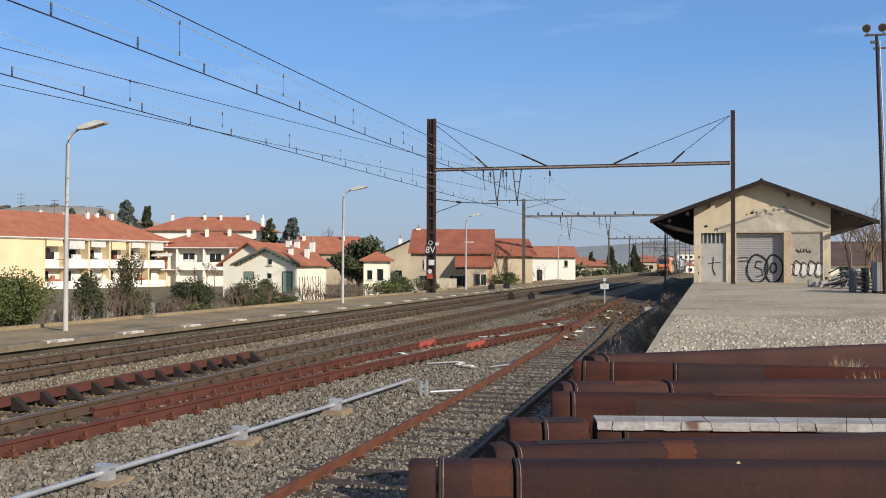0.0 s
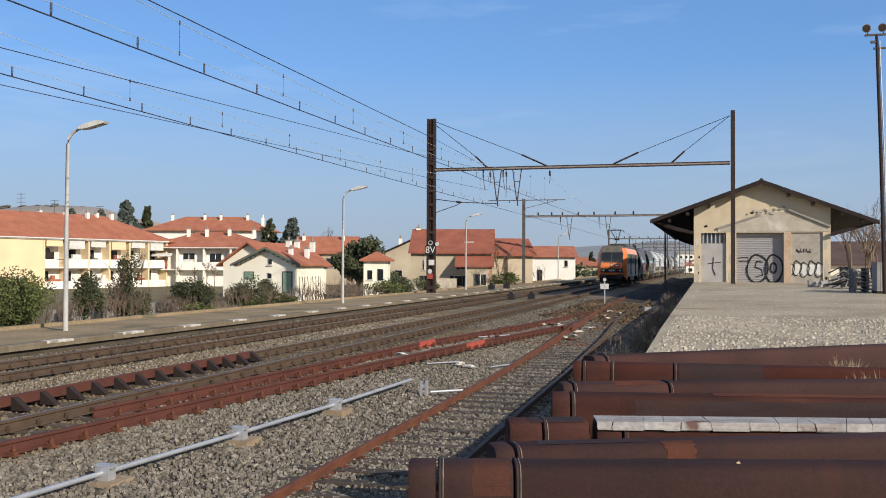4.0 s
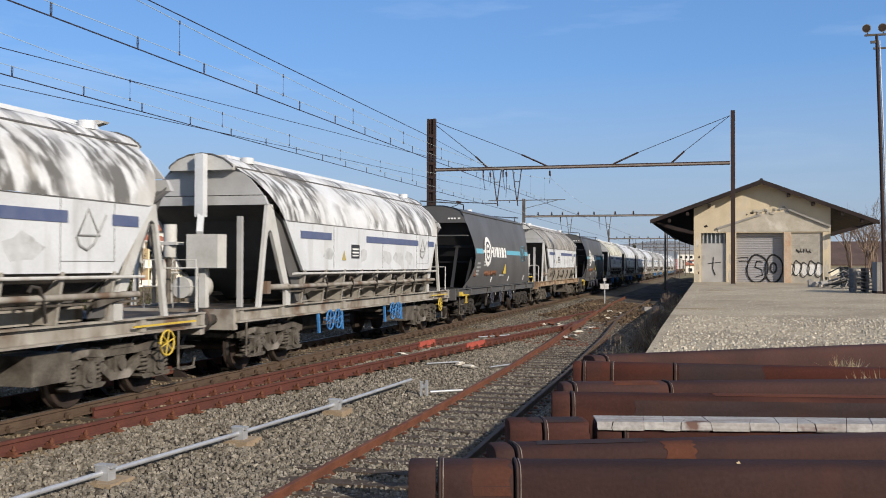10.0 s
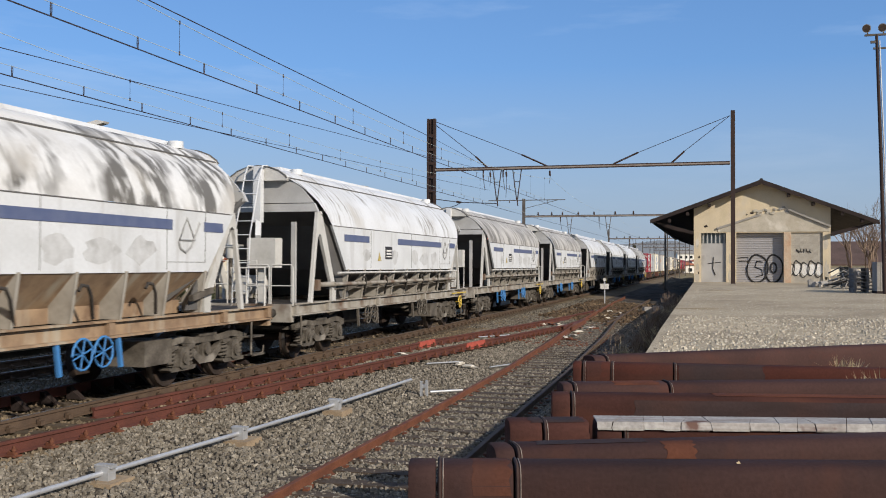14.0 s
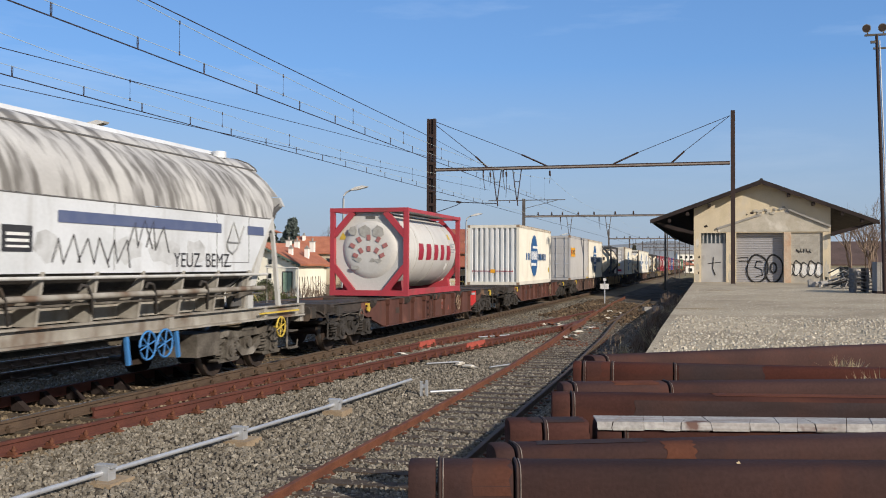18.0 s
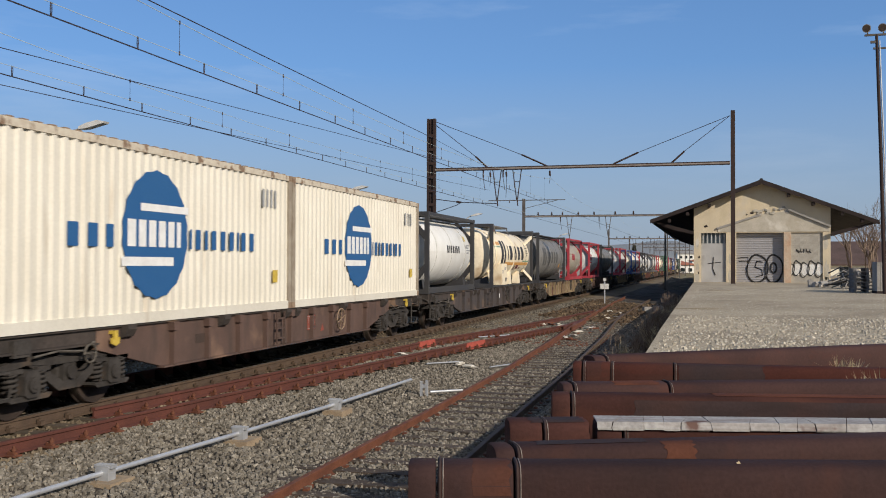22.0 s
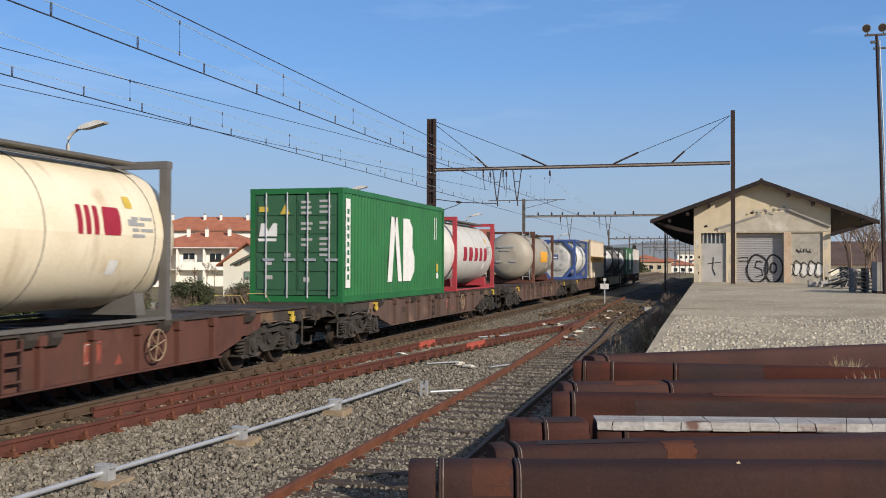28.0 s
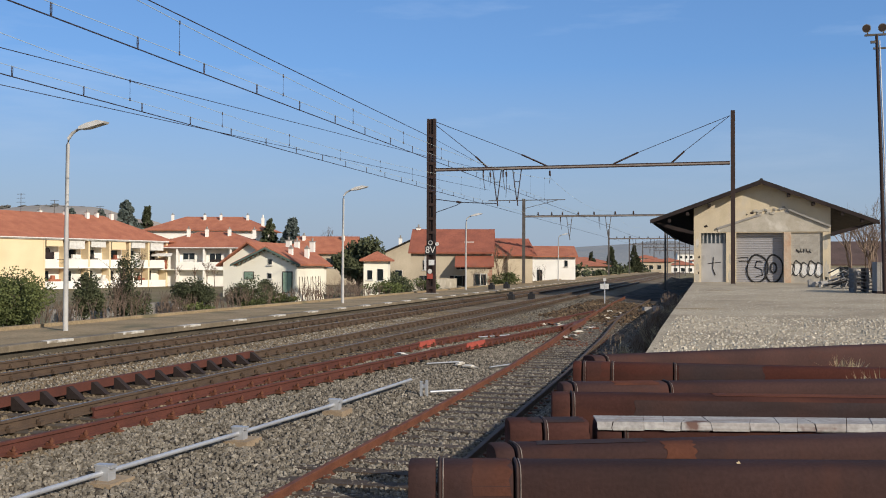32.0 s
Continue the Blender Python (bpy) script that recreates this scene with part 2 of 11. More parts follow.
M = {
    "earth": mat("earth", (0.25, 0.20, 0.13), (0.16, 0.15, 0.075), 0.95, scale=0.15, fine=9, bump=0.4, spec=0.05),
    "verge_soil": mat("verge_soil", (0.13, 0.09, 0.058), (0.07, 0.052, 0.036), 0.95, scale=1.2, fine=14, bump=1.0, dist=0.04, spec=0.05, stain=((0.2, 0.15, 0.095), 0.55, 0.66)),
    "ballast": mat("ballast", (0.125, 0.108, 0.09), (0.048, 0.041, 0.035), 0.95, scale=0.7, fine=22, bump=1.0, dist=0.03, spec=0.05),
    "ballast_main": mat("ballast_main", (0.248, 0.198, 0.135), (0.149, 0.117, 0.081), 0.95, scale=0.5, fine=22, bump=1.0, dist=0.03, spec=0.05),
    "stone": mat("stone", (0.265, 0.24, 0.198), (0.088, 0.076, 0.06), 0.9, scale=9, fine=50, vary=0.8, spec=0.1),
    "quay": mat("quay", (0.53, 0.45, 0.325), (0.40, 0.335, 0.24), 0.95, scale=0.5, fine=22, bump=0.9, stain=((0.30, 0.25, 0.18), 0.55, 0.68), dist=0.012, grit=0.45, spec=0.05),
    "gravel": mat("gravel", (0.5, 0.455, 0.37), (0.27, 0.24, 0.185), 0.95, scale=9, fine=40, vary=0.55),
    "concrete": mat("concrete", (0.36, 0.34, 0.31), (0.25, 0.235, 0.21), 0.9, scale=1.5, fine=45, bump=0.3),
    "platform": mat("platform", (0.37, 0.285, 0.175), (0.27, 0.21, 0.13), 0.95, scale=0.6, fine=18, bump=0.4, spec=0.03, stain=((0.17, 0.15, 0.095), 0.56, 0.66)),
    # dark tone that includes the shadow line below the coping lip
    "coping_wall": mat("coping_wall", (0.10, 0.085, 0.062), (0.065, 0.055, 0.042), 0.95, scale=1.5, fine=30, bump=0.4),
    "dash_paint": mat("dash_paint", (0.72, 0.69, 0.62), (0.5, 0.45, 0.36), 0.8, scale=5, fine=40, stain=((0.22, 0.18, 0.125), 0.56, 0.64)),
    "white_paint": mat("white_paint", (0.78, 0.77, 0.73), (0.6, 0.58, 0.53), 0.7, scale=3, fine=40),
    "rail_rust": mat("rail_rust", (0.17, 0.065, 0.035), (0.11, 0.042, 0.026), 0.8, scale=3, fine=70, bump=0.3),
    "rail_red": mat("rail_red", (0.125, 0.043, 0.03), (0.085, 0.032, 0.024), 0.8, scale=2, fine=60, bump=0.3),
    "rail_brown": mat("rail_brown", (0.115, 0.078, 0.052), (0.08, 0.054, 0.038), 0.75, scale=3, fine=60, bump=0.2),
    "rail_top": mat("rail_top", (0.34, 0.30, 0.26), (0.2, 0.165, 0.135), 0.5, 0.6, scale=1, fine=80, bump=0.05),
    "sleeper": mat("sleeper", (0.10, 0.075, 0.055), (0.055, 0.042, 0.034), 0.95, scale=3, fine=40, bump=0.6, vary=0.4),
    "sleeper_main": mat("sleeper_main", (0.13, 0.10, 0.07), (0.085, 0.066, 0.048), 0.95, scale=3, fine=40, bump=0.6, vary=0.3),
    "mast": mat("mast", (0.035, 0.023, 0.021), (0.055, 0.032, 0.026), 0.8, scale=2, fine=40),
    "mast_grey": mat("mast_grey", (0.13, 0.12, 0.11), (0.08, 0.07, 0.065), 0.8, scale=2, fine=40),
    "wire": mat("wire", (0.07, 0.06, 0.075), (0.045, 0.04, 0.045), 0.6, 0.5, bump=0),
    "copper": mat("copper", (0.48, 0.54, 0.51), (0.4, 0.45, 0.43), 0.6, 0.1, bump=0),
    "galv": mat("galv", (0.55, 0.57, 0.59), (0.42, 0.43, 0.45), 0.5, 0.5, scale=4, fine=60, bump=0.1),
    "lamp_post": mat("lamp_post", (0.5, 0.495, 0.475), (0.4, 0.39, 0.365), 0.7, scale=2, fine=40, bump=0.1),
    "plaster": mat("plaster", (0.68, 0.575, 0.40), (0.60, 0.51, 0.365), 0.92, scale=1.6, fine=30, bump=0.3, run=(1.6, 1.6, 0.5), streak=((0.50, 0.42, 0.28), 0.53, 0.68, 0.6), stain=((0.55, 0.49, 0.39), 0.57, 0.66)),
    "plaster_grey": mat("plaster_grey", (0.54, 0.49, 0.4), (0.42, 0.38, 0.3), 0.92, scale=1.8, fine=30, bump=0.3, streak=((0.35, 0.30, 0.22), 0.55, 0.7, 0.7), stain=((0.58, 0.54, 0.46), 0.58, 0.66)),
    "cream": mat("cream", (0.82, 0.66, 0.42), (0.74, 0.58, 0.36), 0.9, scale=0.4, fine=20, bump=0.1),
    "pale_cream": mat("pale_cream", (0.90, 0.86, 0.72), (0.82, 0.78, 0.64), 0.9, scale=0.4, fine=20, bump=0.1),
    "white_wall": mat("white_wall", (0.87, 0.85, 0.78), (0.78, 0.75, 0.68), 0.9, scale=0.4, fine=20, bump=0.1),
    "beige_wall": mat("beige_wall", (0.56, 0.48, 0.35), (0.44, 0.37, 0.27), 0.92, scale=0.5, fine=20, bump=0.2),
    "tiles": mat("tiles", (0.47, 0.18, 0.10), (0.36, 0.128, 0.075), 0.9, scale=0.8, fine=9, bump=0.8, dist=0.05),
    "tiles_old": mat("tiles_old", (0.36, 0.12, 0.072), (0.26, 0.09, 0.058), 0.9, scale=0.8, fine=9, bump=0.8, dist=0.05),
    "tiles_brown": mat("tiles_brown", (0.125, 0.083, 0.072), (0.092, 0.064, 0.056), 0.9, scale=0.8, fine=9, bump=0.8, dist=0.05),
    # greyed leaf colour for far trees, with the haze painted in
    "leaf_far": mat("leaf_far", (0.16, 0.16, 0.15), (0.12, 0.12, 0.115), 0.9, scale=2, fine=10, bump=0, vary=0.3),
    "slate": mat("slate", (0.039, 0.033, 0.031), (0.027, 0.023, 0.022), 0.85, scale=1.2, fine=12, bump=0.4),
    "timber": mat("timber", (0.038, 0.026, 0.023), (0.024, 0.018, 0.017), 0.9, scale=2, fine=30),
    "metal_door": mat("metal_door", (0.46, 0.45, 0.43), (0.36, 0.35, 0.33), 0.6, 0.1, scale=1, fine=30, bump=0.1, stain=((0.24, 0.23, 0.215), 0.58, 0.68)),
    "black": mat("black", (0.02, 0.02, 0.022), (0.03, 0.028, 0.026), 0.6, bump=0.05),
    "dark_glass": glassy("dark_glass", (0.015, 0.02, 0.022)),
    "green_dark": mat("green_dark", (0.12, 0.17, 0.14), (0.08, 0.12, 0.10), 0.75),
    "green_paint": mat("green_paint", (0.25, 0.36, 0.28), (0.18, 0.27, 0.2), 0.7),
    # distance haze is put into the hills' base colour
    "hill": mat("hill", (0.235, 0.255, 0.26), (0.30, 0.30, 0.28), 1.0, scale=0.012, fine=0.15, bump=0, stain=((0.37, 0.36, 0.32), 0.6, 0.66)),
    "hill_near": mat("hill_near", (0.40, 0.34, 0.28), (0.28, 0.26, 0.22), 1.0, scale=0.03, fine=0.3, bump=0),
    "leaf_dark": mat("leaf_dark", (0.085, 0.095, 0.046), (0.056, 0.066, 0.034), 0.8, scale=2, fine=10, bump=0, vary=0.5),
    "leaf_green": mat("leaf_green", (0.105, 0.121, 0.039), (0.066, 0.082, 0.028), 0.8, scale=2, fine=10, bump=0, vary=0.5),
    "leaf_cedar": mat("leaf_cedar", (0.115, 0.14, 0.125), (0.08, 0.10, 0.09), 0.85, scale=1, fine=6, bump=0, vary=0.45),
    "twig": mat("twig", (0.21, 0.155, 0.115), (0.14, 0.10, 0.075), 0.95, scale=2, fine=20, bump=0, vary=0.4),
    "bark": mat("bark", (0.12, 0.095, 0.075), (0.08, 0.06, 0.05), 0.95, scale=3, fine=30),
    "dead_weed": mat("dead_weed", (0.17, 0.115, 0.07), (0.10, 0.07, 0.045), 0.95, bump=0, vary=0.5),
    "dry_grass": mat("dry_grass", (0.5, 0.4, 0.25), (0.36, 0.28, 0.17), 0.95, bump=0, vary=0.4),
    "beam_rust": mat("beam_rust", (0.075, 0.032, 0.026), (0.049, 0.024, 0.020), 0.9, 0.0, scale=1.6, fine=55, bump=0.2, run=(0.5, 7.0, 7.0), streak=((0.101, 0.040, 0.026), 0.52, 0.7, 0.55), stain=((0.040, 0.019, 0.018), 0.55, 0.72), spec=0.08, amount=0.5, grit=0.16),
    "beam_orange": mat("beam_orange", (0.140, 0.052, 0.029), (0.098, 0.038, 0.025), 0.9, scale=3, fine=55, bump=0.2, run=(0.8, 9.0, 9.0), streak=((0.070, 0.032, 0.024), 0.5, 0.68, 0.6), spec=0.08, grit=0.16),
    "beam_red": mat("beam_red", (0.088, 0.030, 0.021), (0.060, 0.024, 0.019), 0.9, scale=2, fine=55, bump=0.2, run=(0.6, 9.0, 9.0), streak=((0.042, 0.023, 0.019), 0.5, 0.68, 0.6), spec=0.08, grit=0.16),
    "beam_blue": mat("beam_blue", (0.040, 0.030, 0.031), (0.056, 0.031, 0.027), 0.85, scale=2.2, fine=55, bump=0.2, run=(0.6, 9.0, 9.0), streak=((0.030, 0.021, 0.020), 0.5, 0.68, 0.6), spec=0.1, grit=0.16),
    "beam_umber": mat("beam_umber", (0.055, 0.029, 0.026), (0.040, 0.024, 0.022), 0.85, scale=1.6, fine=55, bump=0.2, run=(5.0, 1.2, 1.2), streak=((0.066, 0.030, 0.023), 0.52, 0.7, 0.6), spec=0.12, grit=0.16),
    "beam_ember": mat("beam_ember", (0.105, 0.042, 0.026), (0.075, 0.033, 0.024), 0.9, scale=3, fine=55, bump=0.2, run=(5.0, 1.2, 1.2), streak=((0.06, 0.03, 0.024), 0.5, 0.68, 0.6), spec=0.08, grit=0.16),
    "beam_scale": mat("beam_scale", (0.25, 0.15, 0.10), (0.16, 0.085, 0.06), 0.9, scale=12, fine=60, bump=0.2, spec=0.08),
    "beam_dark": mat("beam_dark", (0.067, 0.035, 0.031), (0.048, 0.028, 0.026), 0.85, scale=1.6, fine=55, bump=0.2, run=(0.5, 7.0, 7.0), streak=((0.079, 0.032, 0.024), 0.52, 0.7, 0.6), spec=0.12, grit=0.16),
    "beam_white": mat("beam_white", (0.425, 0.404, 0.374), (0.315, 0.293, 0.268), 0.8, scale=7, fine=40, run=(2.0, 22.0, 22.0), streak=((0.212, 0.170, 0.145), 0.52, 0.7, 0.7), stain=((0.128, 0.072, 0.055), 0.66, 0.7), vary=0.12),
    "girder": mat("girder", (0.34, 0.29, 0.25), (0.22, 0.18, 0.155), 0.8, scale=2, fine=40),
    "red_mark": mat("red_mark", (0.45, 0.095, 0.065), (0.33, 0.07, 0.05), 0.8, scale=5, fine=50),
}


# ---- ground ----
def ground_z(x):
    """Height of the land across the line."""
    pts = ((-3000, -0.9), (-17, -0.9), (-13, -0.3), (-9.4, 0.05), (-5.9, -0.08), (-5.5, -0.1), (-5.0, -0.2), (1.9, -0.2), (2.8, -0.24), (4.4, -0.42),
           (5.0, -0.47), (6.9, -0.47), (7.4, -0.22), (8.2, -0.06), (9.5, -0.06), (60, -0.4), (3000, -0.4))
    for (a, za), (b, zb) in zip(pts, pts[1:]):
        if x <= b:
            return za + (zb - za) * (x - a) / (b - a)
    return -0.4


gx = [-3000, -600, -200, -80, -40, -17, -13, -11, -9.4, -7.5, -5.9, -5.5, -5, -3, 0, 1.9, 2.8, 3.6, 4.4, 5, 6, 6.9, 7.4, 8.2, 9.5, 60, 100, 600, 3000]
gy = [-1500, -700, -200, -50, 0, 10, 20, 40, 60, 100, 150, 250, 400, 700, 1000, 1500, 2500, 4500]
solid("ground", Shape().sheet([[(x, y, ground_z(x) - 0.05) for x in gx] for y in gy]), M["earth"], "bare winter earth and thin grass beside the line", "ground", kind="structure")
bx = [-5.9, -5.5, -5, -4.6, -3.2, -2.4, -1.5, -0.75, 0, 0.75, 1.5, 1.9, 2.4, 2.8]
by = [-700, -100, 0, 5, 10, 15, 20, 30, 40, 60, 80, 120, 200, 400, 950]
solid("ballast_main", Shape().sheet([[(x, y, ground_z(x) - 0.01) for x in bx] for y in by]), M["ballast_main"], "brown rust-stained crushed stone ballast under the running lines", "ballast", kind="structure")
bx = [2.8, 3.2, 3.6, 4, 4.4, 5, 5.5, 6, 6.5, 6.9, 7.15, 7.4]
solid("ballast_siding", Shape().sheet([[(x, y, ground_z(x) - 0.01) for x in bx] for y in [-60, 0, 5, 8, 12, 16, 20, 26, 34, 50, 90, 140]]), M["ballast"], "grey and tan crushed stone ballast round the rusty siding", "ballast", kind="structure")
solid("verge", Shape().sheet([[(x, y, ground_z(x) - 0.008 + (0.03 * noise.noise(Vector((x * 2, y * 0.7, 0))) if x < 8.5 else 0)) for x in (7.2, 7.4, 7.7, 8.0, 8.3, 8.6, 9.0)] for y in [-60, 0, *np.arange(6, 66, 1.5).tolist(), 90, 140]]), M["verge_soil"], "strip of dark brown soil and dead weeds along the quay wall", "verge", kind="structure")


def stones(name, count, x0, x1, y0, y1, r0, r1, material, label, seed, lift=0.0, z=None):
    """Loose stones, each a dented block, joined in one mesh."""
    rng = np.random.default_rng(seed)
    x = rng.uniform(x0, x1, count)
    y = y0 + (y1 - y0) * rng.uniform(0, 1, count) ** 1.5
    zz = np.array([ground_z(q) for q in x]) if z is None else np.full(count, z)
    r = rng.uniform(r0, r1, count) * (0.75 + 0.35 * rng.uniform(0, 1, count))
    base = np.array([(-1, -1, -1), (1, -1, -1), (1, 1, -1), (-1, 1, -1), (-0.7, -0.7, 0.8), (0.7, -0.7, 0.8), (0.7, 0.7, 0.8), (-0.7, 0.7, 0.8)], float)
    v = base[None] * rng.uniform(0.55, 1.15, (count, 8, 3)) * r[:, None, None] * rng.uniform(0.6, 1.2, (count, 1, 3))
    a = rng.uniform(0, 6.28, count)
    t = rng.uniform(-0.6, 0.6, count)
    c, s, ct, st = np.cos(a), np.sin(a), np.cos(t), np.sin(t)
    vx, vy, vz = v[..., 0], v[..., 1] * ct[:, None] - v[..., 2] * st[:, None], v[..., 1] * st[:, None] + v[..., 2] * ct[:, None]
    out = np.stack([vx * c[:, None] - vy * s[:, None] + x[:, None], vx * s[:, None] + vy * c[:, None] + y[:, None], vz + (zz + lift + r * 0.25)[:, None]], -1)
    quads = np.array([(0, 3, 2, 1), (4, 5, 6, 7), (0, 1, 5, 4), (1, 2, 6, 5), (2, 3, 7, 6), (3, 0, 4, 7)])
    faces = (quads[None] + 8 * np.arange(count)[:, None, None]).reshape(-1, 4)
    me = bpy.data.meshes.new(name)
    me.from_pydata(out.reshape(-1, 3).tolist(), [], faces.tolist())
    me.materials.append(material)
    return tagged(new(name, me), label, "stones", kind="stuff")


stones("ballast_stones", 60000, 2.0, 7.5, 6.5, 34, 0.013, 0.034, M["stone"], "loose angular grey and tan ballast stones", 3)
stones("ballast_stones", 15000, 1.2, 7.3, 34, 66, 0.02, 0.045, M["stone"], "loose ballast stones round the turnout", 6)
stones("ballast_stones", 22000, -5.55, 2.2, 8.5, 45, 0.014, 0.036, M["ballast_main"], "loose brown ballast stones between the rails", 4)
stones("ballast_stones", 7000, -5.6, -4.85, 8.5, 60, 0.014, 0.036, M["stone"], "grey ballast stones heaped along the platform kerb", 14)
stones("ballast_stones", 5000, -3.0, -0.95, 8.5, 40, 0.014, 0.034, M["stone"], "grey ballast stones between the two running lines", 15)
stones("verge_clods", 1500, 7.3, 8.7, 9, 55, 0.015, 0.05, M["verge_soil"], "clods of earth along the quay wall", 16)


heap = Shape().sheet([[(x, y, -0.45 + 1.2 * math.exp(-((y - 121) / 7) ** 2) * min(1, max(0, (x - 3.4) / 1.6)) * (0.85 + 0.25 * noise.noise(Vector((x * 0.6, y * 0.3, 3))))) for x in np.linspace(3.2, 12, 16)] for y in np.linspace(104, 138, 24)])
solid("earth_heap", heap, M["verge_soil"], "long low heap of brown earth in the goods yard", "heap", kind="structure")


# ---- tracks ----
def rail(name, path, top, material, label, shine=False, ground=None, head=0.036):
    """A flat-bottom rail along a path in plan."""
    prof = [(-0.07, -0.165), (0.07, -0.165), (0.07, -0.15), (0.012, -0.13), (0.01, -0.05), (head, -0.035), (head, -0.006), (head - 0.008, 0), (-head + 0.008, 0), (-head, -0.006), (-head, -0.035), (-0.01, -0.05), (-0.012, -0.13), (-0.07, -0.15)]
    rows, tops = [], []
    for i, (x, y, *lift) in enumerate(path):
        a, b = path[max(i - 1, 0)], path[min(i + 1, len(path) - 1)]
        d = Vector((b[0] - a[0], b[1] - a[1])).normalized()
        z = lift[0] if lift else top
        rows.append([(x + u * d.y, y - u * d.x, z + w) for u, w in prof + prof[:1]])
        tops.append([(x + u * d.y, y - u * d.x, z + 0.003) for u in (-0.026, 0.026)])
    sh = Shape().sheet(rows, False)
    sh.add([q for q in rows[0][:-1]], [tuple(range(len(prof)))]).add([q for q in rows[-1][:-1]], [tuple(range(len(prof)))])
    ob = thing(name, label, "rail", kind="structure")
    part("rail_web", sh, material, ob)
    if shine:
        part("running_surface", Shape().sheet(tops), M["rail_top"], ob, "polished steel running surface")
    return ob


for cx in (0.0, -3.92):
    for sx in (-0.753, 0.753):
        rail("rail", [(cx + sx, y) for y in (-700, -50, 0, 20, 60, 200, 950)], 0.0, M["rail_brown"], "brown running rail with a polished top", True)
SIDING_A = [(5.31, -20), (5.31, 9.1), (5.28, 11.3), (5.22, 16.3), (5.1, 22.4), (4.86, 30, -0.29), (4.6, 37.5, -0.2), (4.3, 46, -0.19), (4.0, 56, -0.19), (3.6, 72, -0.19)]
SIDING_B = [(6.8, -20), (6.79, 11.9), (6.68, 16.5), (6.59, 21.6), (6.2, 33), (5.72, 42.5), (5.56, 48), (5.5, 56), (5.45, 72)]
TURN_A = [(1.5, 5), (1.72, 9.4), (2.0, 12.4), (2.5, 17.3), (3.1, 22.8), (3.5, 26.5, -0.05), (3.9, 31.6, -0.12), (4.34, 36.3, -0.18), (4.56, 38.6, -0.19)]
TURN_B = [(1.1, 12.2), (1.4, 15.2), (1.75, 19.6), (2.2, 26), (2.78, 31.3, -0.05), (3.2, 36.2, -0.1), (3.7, 44, -0.17), (4.02, 49, -0.19)]
rail("siding_rail", SIDING_A, -0.33, M["rail_rust"], "orange rusty rail of the disused siding")
rail("siding_rail", SIDING_B, -0.33, M["rail_brown"], "dark rusty rail of the disused siding")
rail("turnout_rail", TURN_A, -0.02, M["rail_red"], "red-rusted turnout rail clipped to short plates")
rail("turnout_rail", TURN_B, -0.02, M["rail_red"], "red-rusted turnout rail beside the running line")
rail("wing_rail", [(4.47, 35.6, -0.17), (4.43, 38.4, -0.19), (4.52, 41.4, -0.19)], -0.19, M["rail_red"], "short red-rusted wing rail at the crossing")
rail("wing_rail", [(4.74, 35.9, -0.2), (4.68, 38.5, -0.19), (4.62, 40.8, -0.19)], -0.19, M["rail_rust"], "short rusty wing rail at the crossing")
rail("guard_rail", [(5.5, 41.0), (5.62, 43.2), (5.55, 46.5), (5.42, 48.5)], -0.31, M["rail_brown"], "short brown guard rail inside the siding")
part("frog_casting", Shape().prism([(4.5, 38.2), (4.64, 38.2), (4.66, 39.6), (4.53, 41.2), (4.42, 39.6)], "z", -0.33, -0.195), M["rail_red"], thing("crossing", "red-rusted cast crossing where the rails meet", "rail crossing", kind="structure"))


def along(path, y):
    """Place and height of a rail where it crosses y."""
    for (xa, ya, *za), (xb, yb, *zb) in zip(path, path[1:]):
        if ya <= y <= yb:
            t = (y - ya) / (yb - ya)
            return xa + (xb - xa) * t, math.degrees(math.atan2(xa - xb, yb - ya)), (za or [None])[0], (zb or [None])[0], t
    return None


# rail clips on the turnout rails
clip = Shape().box(-0.06, -0.07, -0.02, 0.08, 0.07, 0.0).prism([(-0.055, 0), (0.05, 0), (0.05, 0.02), (-0.04, 0.05)], "y", -0.03, 0.03).cyl((0.02, 0, 0.02), (0.02, 0, 0.1), 0.017, 6).cyl((0.02, 0, 0.045), (0.02, 0, 0.075), 0.033, 6).mesh("rail_clip", M["rail_rust"])
fast = thing("rail_fastenings", "red-rusted clips and plates along the turnout rails", "rail clips", group="rail fastenings", kind="structure")
for path in (TURN_A, TURN_B):
    for y in np.arange(9.6 if path is TURN_A else 12.6, 38, 0.6):
        x, turn, za, zb, t = along(path, y)
        za, zb = -0.02 if za is None else za, -0.02 if zb is None else zb
        for side in (-1, 1):
            again("rail_clip", clip, fast, pose(x + side * 0.12, y, za + (zb - za) * t - 0.15, 0, 0, turn + (0 if side > 0 else 180)))
# small dark fastenings along the running rails and the siding, too many to tell apart
small = Shape()
for cx in (-4.673, -3.167, -0.753, 0.753):
    for y in np.arange(9, 70, 0.6):
        for side in (-1, 1):
            small.box(cx + side * 0.09 - 0.035, y - 0.05, -0.16, cx + side * 0.09 + 0.035, y + 0.05, -0.1)
            small.box(cx + side * 0.06 - 0.02, y - 0.025, -0.12, cx + side * 0.06 + 0.02, y + 0.025, -0.07)
tagged(new("rail_spikes", small.mesh("rail_spikes", M["rail_brown"])), "small dark fastenings along the running rails", "rail fastenings", kind="stuff")
small = Shape()
for path in (SIDING_A, SIDING_B):
    for y in np.arange(9.4, 36, 0.62):
        x, turn, za, zb, t = along(path, y)
        for side in (-1, 1):
            small.box(x + side * 0.1 - 0.03, y - 0.04, -0.5, x + side * 0.1 + 0.03, y + 0.04, -0.42)
tagged(new("rail_spikes", small.mesh("rail_spikes", M["rail_rust"])), "rusty spikes along the disused siding", "rail fastenings", kind="stuff")

